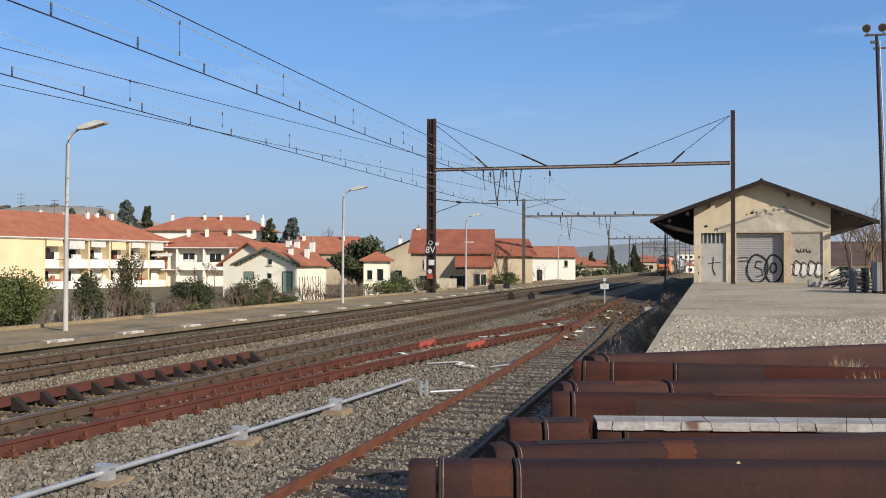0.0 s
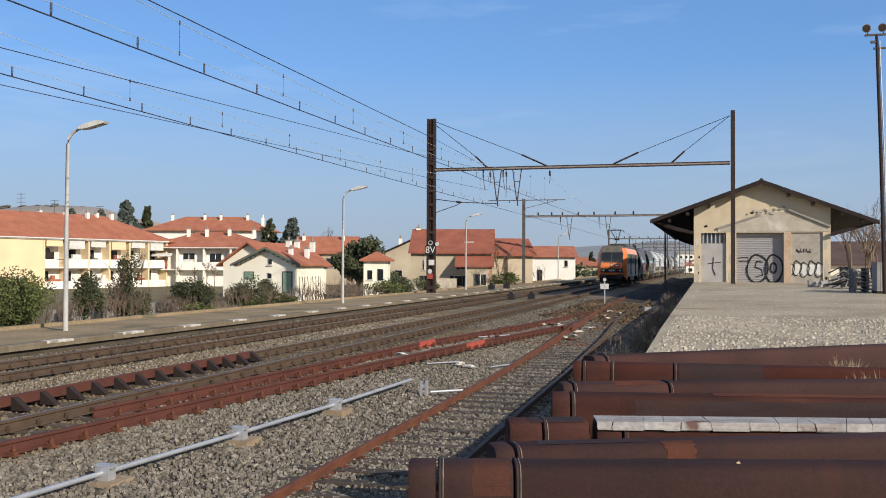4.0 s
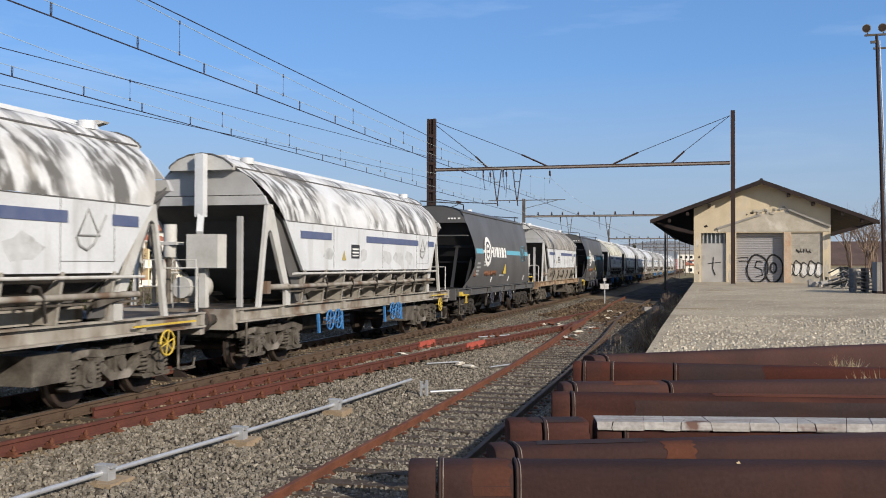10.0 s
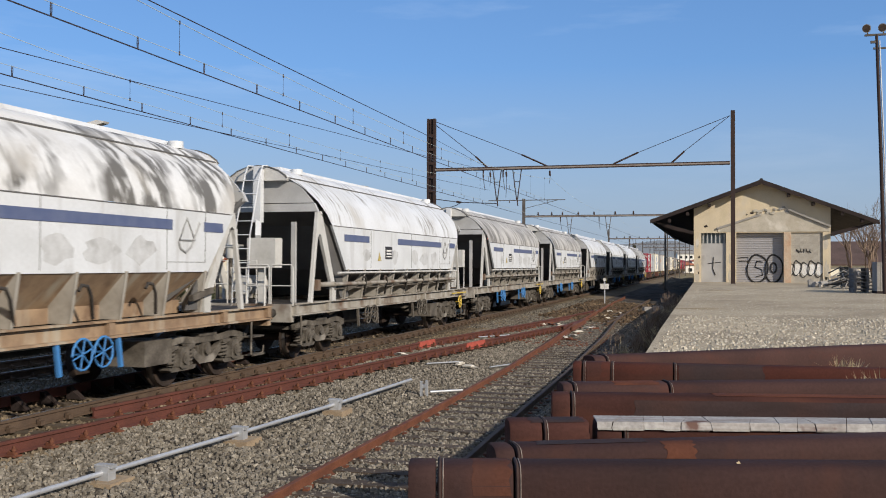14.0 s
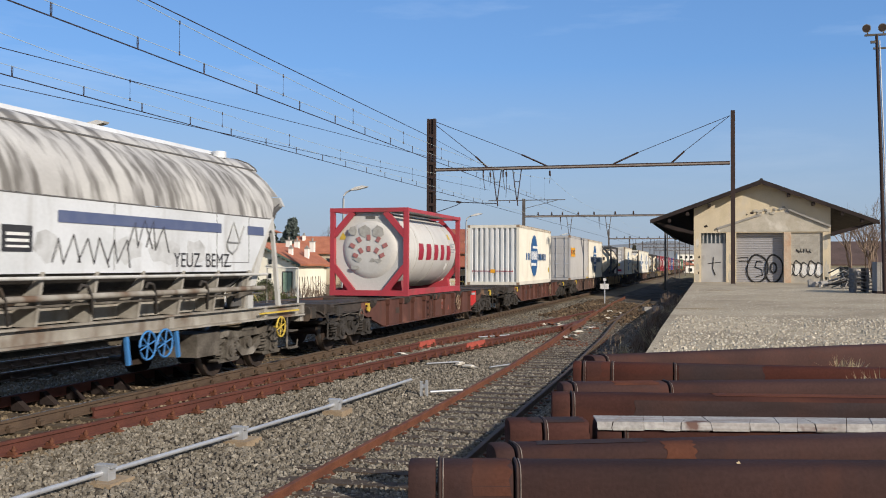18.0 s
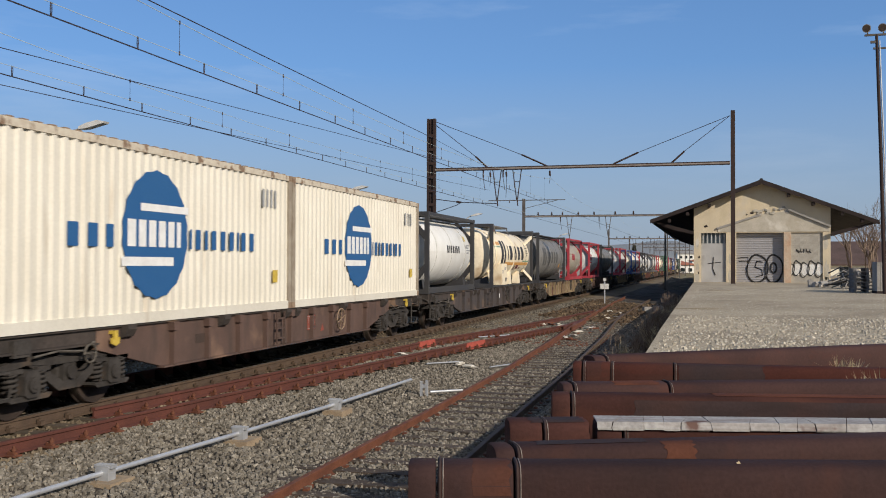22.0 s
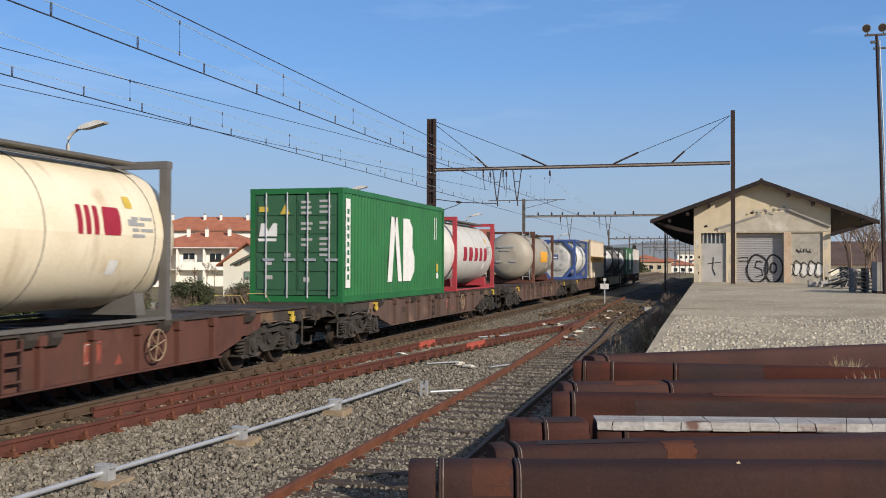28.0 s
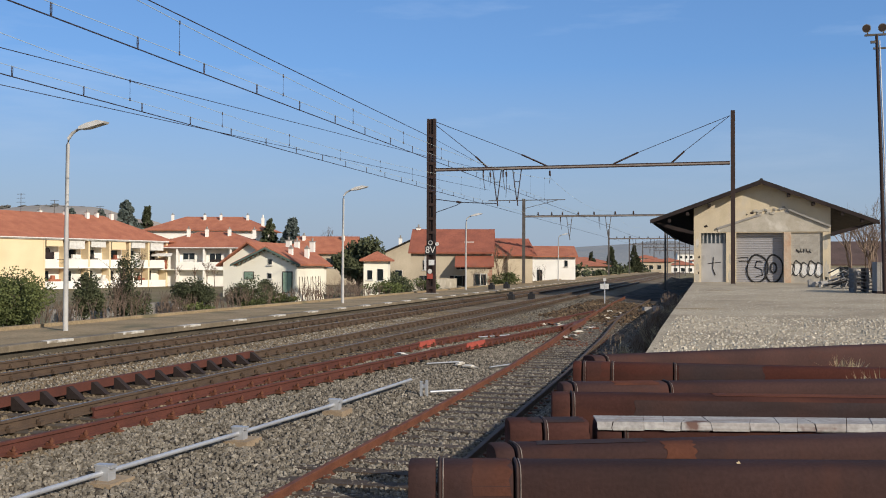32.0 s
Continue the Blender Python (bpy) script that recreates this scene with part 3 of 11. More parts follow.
# platform on the far side, with a coping kerb and white dashes
plat = thing("platform", "low tarmac station platform with a pale coping and white edge dashes", "platform", kind="structure")
part("platform_surface", Shape().box(-9.2, -60, -0.6, -5.95, 400, 0.2), M["platform"], plat)
part("kerb_wall", Shape().box(-5.949, -60, -0.6, -5.72, 400, 0.055), M["coping_wall"], plat, "stained kerb wall, shade of the coping lip put into its dark colour")
part("back_kerb", Shape().box(-9.4, -60, -0.6, -9.2, 400, 0.3), M["platform"], plat, "grey concrete kerb at the back of the platform")
coping = Shape().prism([(-5.95, 0.058), (-5.6, 0.058), (-5.595, 0.19), (-5.61, 0.205), (-5.95, 0.205)], "y", -0.494, 0.494).mesh("coping_stone", mat("coping", (0.25, 0.205, 0.14), (0.155, 0.125, 0.088), 0.9, scale=2, fine=40, bump=0.3, vary=0.25, stain=((0.11, 0.09, 0.065), 0.55, 0.66)))
for i in range(56):
    again("coping_stone", coping, plat, pose(0, 10 + i, 0))
part("coping_far", Shape().box(-5.95, 65.6, 0.058, -5.6, 400, 0.205), bpy.data.materials["coping"], plat)
part("coping_near", Shape().box(-5.95, -60, 0.058, -5.6, 9.4, 0.205), bpy.data.materials["coping"], plat)
dash = Shape().add([(-5.84, -0.5, 0.209), (-5.607, -0.5, 0.209), (-5.590, -0.5, 0.192), (-5.593, -0.5, 0.15), (-5.84, 0.5, 0.209), (-5.607, 0.5, 0.209), (-5.590, 0.5, 0.192), (-5.593, 0.5, 0.15)], [(0, 4, 5, 1), (1, 5, 6, 2), (2, 6, 7, 3)]).mesh("white_dash", M["dash_paint"])
for i in range(40):
    again("white_dash", dash, plat, pose(0, 14.1 + 3.11 * i, 0))

# goods quay
quay = thing("quay", "raised goods quay with a pale gravelly concrete top", "loading quay", kind="structure")
part("quay_surface", Shape().prism([(8.99, -30), (8.93, 13), (8.87, 18), (8.81, 26.5), (8.58, 63), (8.5, 130), (60, 130), (60, -30)], "z", -0.6, 0.95), M["quay"], quay)
stones("quay_gravel", 9000, 9.0, 15.5, 9.0, 22, 0.006, 0.03, M["gravel"], "pale broken stone lying thick before the pipes", 12, z=0.95)
stones("quay_gravel", 16000, 9.0, 18, 9.0, 50, 0.004, 0.018, M["gravel"], "small pale gravel scattered over the quay", 8, z=0.95)


# ---- overhead line ----
def mast(name, x, y, z0, z1, w, material, label, lattice=False):
    ob = thing(name, label, "mast", pose(x, y, z0))
    h = z1 - z0
    if lattice:
        for sx in (-1, 1):
            part("channel", Shape().prism([(sx * w / 2, -0.12), (sx * (w / 2 - 0.16), -0.12), (sx * (w / 2 - 0.16), -0.1), (sx * (w / 2 - 0.03), -0.1), (sx * (w / 2 - 0.03), 0.1), (sx * (w / 2 - 0.16), 0.1), (sx * (w / 2 - 0.16), 0.12), (sx * w / 2, 0.12)], "z", 0, h), material, ob)
        part("web_plate", Shape().box(-w / 2 + 0.17, -0.02, 0, w / 2 - 0.17, 0.02, h), material, ob)
        batten = Shape().box(-w / 2, -0.13, 0, w / 2, -0.118, 0.18).mesh("batten", material)
        for i in range(int(h / 0.9)):
            again("batten", batten, ob, pose(0, 0, 0.3 + i * 0.9))
    else:
        part("web", Shape().box(-0.01, -w / 2, 0, 0.01, w / 2, h), material, ob)
        for sy in (-1, 1):
            part("flange", Shape().box(-w / 2, sy * w / 2 - 0.012, 0, w / 2, sy * w / 2 + 0.012, h), material, ob)
    part("base_plate", Shape().box(-w * 0.75, -w * 0.6, -0.05, w * 0.75, w * 0.6, 0.05), M["concrete"], ob)
    return ob


def beam(x0, x1, y, z, material, drops, w=0.22):
    """Portal beam of two channels with battens and the drop brackets of the wires."""
    ob = thing("portal_beam", "dark rusty steel portal beam with wire drop brackets", "portal beam")
    for s in (-1, 1):
        for dz in (0.0, 0.15):
            part("chord", Shape().box(x0, y + s * w / 2 - 0.03, z + dz - 0.025, x1, y + s * w / 2 + 0.03, z + dz + 0.025), material, ob)
        part("web_plate", Shape().box(x0, y + s * w / 2 - 0.012, z + 0.025, x1, y + s * w / 2 + 0.012, z + 0.125), M["girder"], ob)
    lace = Shape()
    n = int((x1 - x0) / 0.8)
    for i in range(n):
        lace.bar((x0 + i * 0.8, y - w / 2, z + 0.16), (x0 + i * 0.8 + 0.8, y + w / 2, z + 0.16), 0.05, 0.015)
    part("lacing", lace, material, ob)
    for x in drops:
        part("drop_bracket", Shape().tube([(x - 0.28, y, z), (x - 0.03, y, z - 1.95)], 0.035, 5).tube([(x + 0.28, y, z), (x + 0.03, y, z - 1.95)], 0.035, 5).tube([(x - 0.15, y, z - 0.8), (x + 0.15, y, z - 0.8)], 0.025, 5).tube([(x, y, z - 1.8), (x + 0.05, y, z - 2.35)], 0.04, 5), material, ob)
        part("insulator", Shape().tube([(x - 0.9, y, z), (x - 0.9, y, z - 0.5)], 0.05, 8).tube([(x - 0.9, y, z - 0.5), (x - 0.8, y, z - 1.3)], 0.02, 5), M["wire"], ob)
    return ob


mast("mast", -7.87, 60.5, 0.2, 11.6, 0.58, M["mast"], "tall dark rusty double-channel overhead line mast on the platform", True)
mast("mast", 10.97, 60.5, 0.95, 11.4, 0.25, M["mast"], "tall dark steel overhead line mast on the quay")
b = beam(-7.6, 10.8, 60.5, 8.18, M["mast"], (-2.2, -3.5))
for x0, z0, x1, z1 in ((-7.6, 11.4, -0.3, 8.45), (-7.6, 11.2, -4.15, 8.45), (10.8, 11.1, 3.85, 8.45), (10.8, 11.1, 7.4, 8.45)):
    part("stay_wire", Shape().tube([(x0, 60.5, z0), (x1 + (x0 - x1) * 0.22, 60.5, z1 + (z0 - z1) * 0.22)], 0.02, 5), M["wire"], b)
    part("stay_rod", Shape().tube([(x1 + (x0 - x1) * 0.22, 60.5, z1 + (z0 - z1) * 0.22), (x1, 60.5, z1 - 0.1)], 0.06, 6), M["mast"], b)
for y in (98, 183, 230, 275, 330):
    mast("mast", -8.9, y, 0.0, 8.9, 0.28, M["mast_grey"], "steel overhead line mast beside the far platform")
    far_beam = beam(-8.8, 5.2 if y < 100 else 3.7, y, 7.0, M["mast_grey"], (-0.3, -4.2))
    for x in (-7.4, -6.0, -4.9, -3.3, -1.7, 0.4, 2.2):
        part("pin_insulator", Shape().cyl((x, y, 7.16), (x, y, 7.5), 0.07, 6).cyl((x, y, 7.26), (x, y, 7.32), 0.12, 6), M["mast"], far_beam)
for x, y, h in ((5.3, 98, 7.15), (3.8, 137, 8.4), (3.8, 166, 8.4), (3.8, 190, 8.4), (3.8, 230, 8.6), (3.8, 275, 8.6)):
    mast("mast", x, y, -0.4, h, 0.17, M["mast_grey"], "steel mast between the running line and the goods yard")
part("top_arm", Shape().bar((-12.6, 98, 8.75), (-4.6, 98, 8.75), 0.06, 0.08).bar((-8.8, 98, 7.9), (-5.4, 98, 8.72), 0.05, 0.05).cyl((-10.4, 98, 8.75), (-10.4, 98, 8.5), 0.06, 6), M["mast_grey"], thing("cantilever_arm", "thin grey cantilever arm on top of a far mast", "cantilever arm"))
reg = thing("registration_arm", "thin steel registration arm on the platform mast", "registration arm")
part("arm_tube", Shape().tube([(-7.6, 60.4, 6.35), (-6.0, 60.4, 6.12), (-3.5, 60.4, 6.0)], 0.03, 6), M["wire"], reg)
part("arm_stay", Shape().tube([(-7.6, 60.4, 5.45), (-6.1, 60.4, 5.95), (-5.9, 60.4, 6.1)], 0.025, 6), M["wire"], reg)
part("arm_insulator", Shape().cyl((-6.15, 60.4, 6.14), (-5.85, 60.4, 6.11), 0.07, 8), M["mast"], reg)
for x, dz in ((-3.95, 1.0), (-0.1, 0.9), (-2.9, 1.75)):
    hang = thing("hanger", "dark jointed wire hanger under the portal beam", "hanger", pose(x, 60.5, 8.14), "wire hangers")
    part("rod", Shape().tube([(0, 0, 0), (0.03, 0, -dz * 0.5), (-0.02, 0, -dz)], 0.018, 5), M["wire"], hang)
    part("insulator", Shape().cyl((0, 0, -0.12), (0.02, 0, -0.42), 0.06, 8), M["mast"], hang)


def wire(name, pts, r, material, label):
    return solid(name, Shape().tube(pts, r, 5), material, label, "wire", "overhead wires")


def sag(x0, x1, y0, y1, z0, z1, low, n=14):
    out = []
    for i in range(n + 1):
        t = i / n
        out.append((x0 + (x1 - x0) * t, y0 + (y1 - y0) * t, z0 + (z1 - z0) * t - low * 4 * t * (1 - t)))
    return out


SPANS = [-60, 1, 60.5, 98, 140, 183, 230, 275, 330]
for k, cx in enumerate((0.0, -3.92)):
    wire("contact_wire", [(cx, y, 5.86) for y in SPANS], 0.013, M["wire"], "taut dark contact wire over the track")
    for a, c in zip(SPANS, SPANS[1:]):
        wire("messenger_wire", sag(cx, cx, a, c, 7.52, 7.52, 1.12 if c - a > 55 else 0.6), 0.007, M["copper"], "thin sagging messenger wire")
    wire("auxiliary_wire", [(cx, y, 6.07) for y in SPANS], 0.006, M["copper"], "thin auxiliary wire above the contact wire")
    for y in np.arange(10.29 if k == 0 else 16.5, 60, 2.32):
        loop = Shape().tube([(cx, y - 0.012, 5.87), (cx, y - 0.02, 5.97), (cx, y - 0.015, 6.08), (cx, y + 0.015, 6.08), (cx, y + 0.02, 5.97), (cx, y + 0.012, 5.87)], 0.008, 4, True)
        solid("dropper_loop", loop, M["wire"], "short wire loop between the contact and auxiliary wires", "dropper", "short droppers")
    for y in np.arange(11.7 if k == 0 else 16.0, 60, 4.62):
        top = 7.52 - 1.12 * 4 * (y - 1) / 59.5 * (1 - (y - 1) / 59.5)
        drop = thing("dropper", "thin dark dropper under the messenger wire", "dropper", pose(cx, y, 6.07), "long droppers")
        part("dropper_rod", Shape().cyl((0, 0, 0), (0, 0, top - 6.07), 0.004, 4), M["wire"], drop)
        part("upper_clamp", Shape().cyl((0, 0, top - 6.11), (0, 0, top - 6.03), 0.016, 6), M["wire"], drop)
        part("lower_clamp", Shape().cyl((0, 0, -0.03), (0, 0, 0.05), 0.016, 6), M["wire"], drop)
wire("feeder_wire", sag(-7.5, -7.7, -20, 60.4, 10.95, 10.3, 0.05), 0.02, M["wire"], "thick dark feeder cable along the mast tops")
wire("feeder_wire", [(-7.7, 60.4, 10.3), (-4.2, 60.5, 8.36)], 0.012, M["wire"], "dark cable from the mast top to the portal beam")
wire("feeder_wire", [(-3.9, 8, 6.1), (-3.9, 16.1, 6.37), (-3.9, 24.8, 6.69), (-3.9, 32.5, 6.98), (-3.9, 43.3, 7.36), (-4.0, 60.4, 8.1)], 0.010, M["wire"], "thin cross-over wire rising to the portal")
wire("feeder_wire", [(-3.9, 6, 5.45), (-3.9, 16.1, 5.63), (-3.9, 26.4, 5.9), (-3.9, 34.3, 6.11), (-3.9, 46, 6.42), (-3.95, 60.4, 6.85)], 0.009, M["wire"], "thin wire that crosses the contact wire")


# ---- platform lamps ----
def street_lamp(x, y, h, reach, label):
    ob = thing("platform_lamp", label, "street lamp", pose(x, y, 0.2), "platform lamps")
    part("post", Shape().tube([(0, 0, 0), (0, 0, h * 0.5)], 0.075, 8, r2=0.06), M["lamp_post"], ob)
    arc = [(0, 0, h * 0.5), (0.02, 0, h * 0.92)] + [(reach * 0.75 * (1 - math.cos(a)) ** 1.0, 0, h * 0.92 + h * 0.08 * math.sin(a)) for a in (0.4, 0.8, 1.2, 1.5)]
    part("arm", Shape().tube(arc, 0.055, 8, r2=0.035), M["lamp_post"], ob)
    x1, z1 = arc[-1][0], arc[-1][2]
    head = Shape().prism([(x1 - 0.08, z1 - 0.04), (x1 + 0.15, z1 - 0.03), (x1 + 0.7, z1 + 0.1), (x1 + 0.74, z1 + 0.15), (x1 + 0.5, z1 + 0.19), (x1 + 0.15, z1 + 0.12), (x1 - 0.08, z1 + 0.03)], "y", -0.13, 0.13)
    part("lantern", head, M["white_paint"], ob, "white lantern head")
    return ob


street_lamp(-7.62, 23.2, 5.65, 0.75, "pale concrete platform lamp with a curved arm")
street_lamp(-7.5, 43.9, 5.5, 0.75, "pale platform lamp with a curved arm")
street_lamp(-8.2, 71, 5.6, 0.75, "pale platform lamp farther along the platform")
street_lamp(-8.4, 118, 5.6, 0.75, "pale platform lamp in the distance")
# yard floodlight mast on the quay
fl = thing("floodlight_mast", "tall thin rusty floodlight mast with two round lamps on the quay", "floodlight", pose(16.49, 42.5, 0.95))
part("post", Shape().tube([(0, 0, 0), (-0.12, 0, 5.5), (-0.27, 0, 10.55)], 0.085, 8, r2=0.06), M["mast"], fl)
part("conduit", Shape().tube([(0.1, -0.05, 0), (0.0, -0.05, 5.5), (-0.17, -0.05, 10.3)], 0.03, 6), M["galv"], fl, "pale cable conduit")
part("crossbar", Shape().box(-0.72, -0.04, 10.5, 0.55, 0.04, 10.58), M["mast_grey"], fl)
part("bracket", Shape().box(-0.4, -0.04, 9.95, 0.5, 0.04, 10.02).box(-0.5, -0.05, 10.2, -0.3, 0.05, 10.3), M["mast_grey"], fl)
for x in (-0.66, -0.06):
    head = part("lamp_head", Shape().tube([(x + 0.1, 0.22, 10.86), (x + 0.06, 0.1, 10.84), (x, -0.1, 10.8)], 0.1, 14, r2=0.175), M["galv"], fl, "round grey floodlight head")
    part("lamp_glass", Shape().tube([(x, -0.101, 10.8), (x - 0.006, -0.12, 10.796)], 0.15, 14), M["rail_brown"], head)
    part("yoke", Shape().tube([(x + 0.05, 0, 10.58), (x + 0.05, 0, 10.7)], 0.025, 6), M["mast_grey"], head)


# ---- goods shed ----
# drawn in a plan of 1 : 1.11 about the point (9.756, 0, 2.069)
SHED_AT = pose(*EYE) @ Matrix.Diagonal((1.11, 1.11, 1.11, 1)) @ pose(-EYE[0], -EYE[1], -EYE[2])


def goods_shed():
    ob = thing("goods_shed", "old goods shed with flaking yellow plaster and a wide-eaved low roof", "shed", SHED_AT)
    x0, x1, y0, y1, z0, xa, za = 8.67, 16.6, 62.0, 105.5, 0.95, 12.64, 7.1
    ze = 5.62
    gable = Shape()
    # front wall in bays round the three openings
    top = 4.1
    for a, c in ((x0, 9.11), (10.59, 11.19), (13.94, 14.37), (16.16, x1)):
        gable.box(a, y0, z0 - 0.3, c, y0 + 0.45, top)
    gable.prism([(x0, top), (x1, top), (x1, ze), (xa, za), (x0, ze)], "y", y0, y0 + 0.45)
    part("front_wall", gable, M["plaster"], ob, "flaking yellow plaster gable")
    part("side_wall", Shape().box(x0, y0 + 0.46, z0 - 0.3, x0 + 0.45, y1, ze), M["plaster_grey"], ob)
    part("side_wall", Shape().box(x1 - 0.45, y0 + 0.46, z0 - 0.3, x1, y1, ze), M["plaster_grey"], ob)
    part("back_wall", Shape().prism([(x0 + 0.46, z0 - 0.3), (x1 - 0.46, z0 - 0.3), (x1 - 0.46, ze), (xa, za), (x0 + 0.46, ze)], "y", y1 - 0.45, y1), M["plaster_grey"], ob)
    # roof in two slopes
    xl, zl, xr, zr = 6.05, 4.78, 19.2, 4.62
    for xe, zz in ((xl, zl), (xr, zr)):
        part("roof_slope", Shape().prism([(xa, za + 0.02), (xa, za + 0.2), (xe, zz + 0.14), (xe, zz)], "y", y0 - 0.68, y1 + 0.5), M["slate"], ob, "dark weathered roof slope")
        part("barge_board", Shape().prism([(xa, za - 0.08), (xa, za + 0.14), (xe, zz + 0.1), (xe, zz - 0.1)], "y", y0 - 0.73, y0 - 0.685), M["timber"], ob)
    part("ridge", Shape().tube([(xa, y0 - 0.5, za + 0.17), (xa, y1, za + 0.19)], 0.12, 8), M["slate"], ob)
    bracket = Shape().prism([(8.66, 4.0), (8.66, 4.2), (6.4, 4.82), (6.4, 4.7), (7.4, 4.3)], "y", 0, 0.14).mesh("eave_bracket", M["timber"])
    for i in range(22):
        again("eave_bracket", bracket, ob, pose(0, y0 - 0.3 + i * 2.0, 0))
    bracket = Shape().prism([(16.61, 3.85), (16.61, 4.1), (18.9, 4.66), (18.9, 4.56), (17.8, 4.2)], "y", 0, 0.14).mesh("eave_bracket", M["timber"])
    for i in range(22):
        again("eave_bracket", bracket, ob, pose(0, y0 - 0.3 + i * 2.0, 0))
    for i, x in enumerate((7.2, 8.3, 9.6, 11.0, 14.2, 15.6, 17.2, 18.3)):
        zz = za - abs(x - xa) * 0.385 - 0.06
        part("purlin_end", Shape().box(x - 0.08, y0 - 0.66, zz - 0.2, x + 0.08, y0 - 0.001, zz), M["timber"], ob)
    # grey rendered lower band, sloping mouldings
    part("render_band", Shape().prism([(11.0, 4.15), (16.55, 4.15), (16.55, 4.38), (14.2, 5.42), (12.6, 5.2), (10.1, 4.4), (10.1, 4.15)], "y", y0 - 0.03, y0 - 0.004), M["plaster_grey"], ob, "patched grey render")
    part("moulding", Shape().bar((10.05, y0 - 0.05, 4.36), (12.6, y0 - 0.05, 5.2), 0.12, 0.12, (0, 1, 0)), M["concrete"], ob)
    part("moulding", Shape().bar((14.2, y0 - 0.05, 5.5), (16.6, y0 - 0.05, 4.45), 0.12, 0.2, (0, 1, 0)), M["concrete"], ob)
    # left door with a barred light over it
    d = part("left_door", Shape().box(9.115, y0 + 0.14, z0, 10.585, y0 + 0.2, 3.45), M["metal_door"], ob, "grey sheet-metal door with spray marks")
    part("light_pane", Shape().box(9.115, y0 + 0.24, 3.46, 10.585, y0 + 0.26, 4.09), mat("pane_grey", (0.16, 0.185, 0.195), (0.11, 0.13, 0.14), 0.4, scale=3, bump=0.02), ob, "dusty grey panes")
    for i in range(6):
        part("window_bar", Shape().box(9.2 + i * 0.25, y0 + 0.14, 3.46, 9.25 + i * 0.25, y0 + 0.18, 4.09), M["lamp_post"], ob)
    # roller shutter of slats
    slat = Shape().prism([(0, 0), (0, 0.1), (-0.012, 0.085), (-0.018, 0.05), (-0.012, 0.015)], "x", 11.195, 13.935).mesh("shutter_slat", mat("shutter", (0.40, 0.39, 0.39), (0.33, 0.32, 0.33), 0.55, 0.3, scale=1, fine=30, bump=0.05))
    for i in range(29):
        again("shutter_slat", slat, ob, pose(0, y0 + 0.4, z0 + 0.06 + i * 0.106))
    # blocked-up doorway of concrete blocks
    blk = mat("breeze_block", (0.42, 0.39, 0.335), (0.34, 0.315, 0.265), 0.95, scale=3, fine=30, vary=0.15)
    one = Shape().box(0, 0, 0, 0.5, 0.1, 0.212).mesh("block", blk)
    half = Shape().box(0, 0, 0, 0.24, 0.1, 0.212).mesh("block", blk)
    part("mortar", Shape().box(14.375, y0 + 0.104, z0, 16.155, y0 + 0.2, 4.09), M["plaster_grey"], ob)
    lay = random.Random(3)
    for r in range(14):
        x = 14.38
        for c in range(4):
            short = (c == 0) if r % 2 else (c == 3)
            again("block", half if short else one, ob, pose(x, y0 + 0.1 + lay.uniform(-0.004, 0.002), z0 + 0.02 + r * 0.219))
            x += 0.25 if short else 0.51
    # rubble at the broken apex, lost plaster at the corners and jambs
    for k in range(22):
        x, z, r = lay.uniform(12.3, 14.2), 0, lay.uniform(0.05, 0.14)
        z = 5.28 + 0.1 * (x - 12.3) + lay.uniform(-0.15, 0.2)
        part("rubble", Shape().prism([(x + r * lay.uniform(0.7, 1.3) * math.cos(q), z + r * lay.uniform(0.5, 0.9) * math.sin(q)) for q in np.linspace(0, 6.28, 7)[:-1]], "y", y0 - 0.05 - lay.uniform(0, 0.03), y0 - 0.001), M["plaster_grey" if k % 3 else "concrete"], ob)
    for x, z, w, h, tone in ((16.38, 1.75, 0.17, 0.8, "plaster_grey"), (16.36, 1.15, 0.2, 0.3, "plaster_grey"), (8.86, 1.3, 0.14, 0.4, "plaster_grey"), (8.9, 2.0, 0.1, 0.3, "plaster_grey"), (10.85, 1.4, 0.16, 0.5, "plaster_grey"), (10.9, 2.5, 0.13, 0.5, "plaster_grey"),
                             (16.35, 3.4, 0.13, 0.6, "plaster_grey"), (11.0, 3.6, 0.12, 0.4, "plaster_grey"), (8.88, 3.5, 0.1, 0.5, "plaster_grey"), (9.4, 4.5, 0.14, 0.1, "timber"), (8.98, 2.6, 0.05, 0.12, "timber"), (8.95, 1.65, 0.05, 0.1, "timber"), (13.2, 5.28, 0.1, 0.05, "timber"), (12.1, 5.3, 0.13, 0.07, "timber"), (11.8, 5.2, 0.07, 0.05, "timber")):
        part("lost_plaster", Shape().prism([(x + w * lay.uniform(0.7, 1.1) * math.cos(q), z + h * lay.uniform(0.45, 1.1) * math.sin(q)) for q in np.linspace(0, 6.28, 15)[:-1]], "y", y0 - 0.008, y0 - 0.0035), M[tone], ob)
    part("jamb", Shape().box(13.95, y0 - 0.03, z0, 14.36, y0 - 0.004, 4.1), mat("brick_jamb", (0.5, 0.33, 0.22), (0.55, 0.47, 0.36), 0.9, scale=2, fine=20), ob, "bare brick jamb")
    part("threshold", Shape().box(9.0, y0 - 0.25, z0 - 0.02, 14.2, y0 - 0.005, z0 + 0.03), M["concrete"], ob)
    return ob


goods_shed()


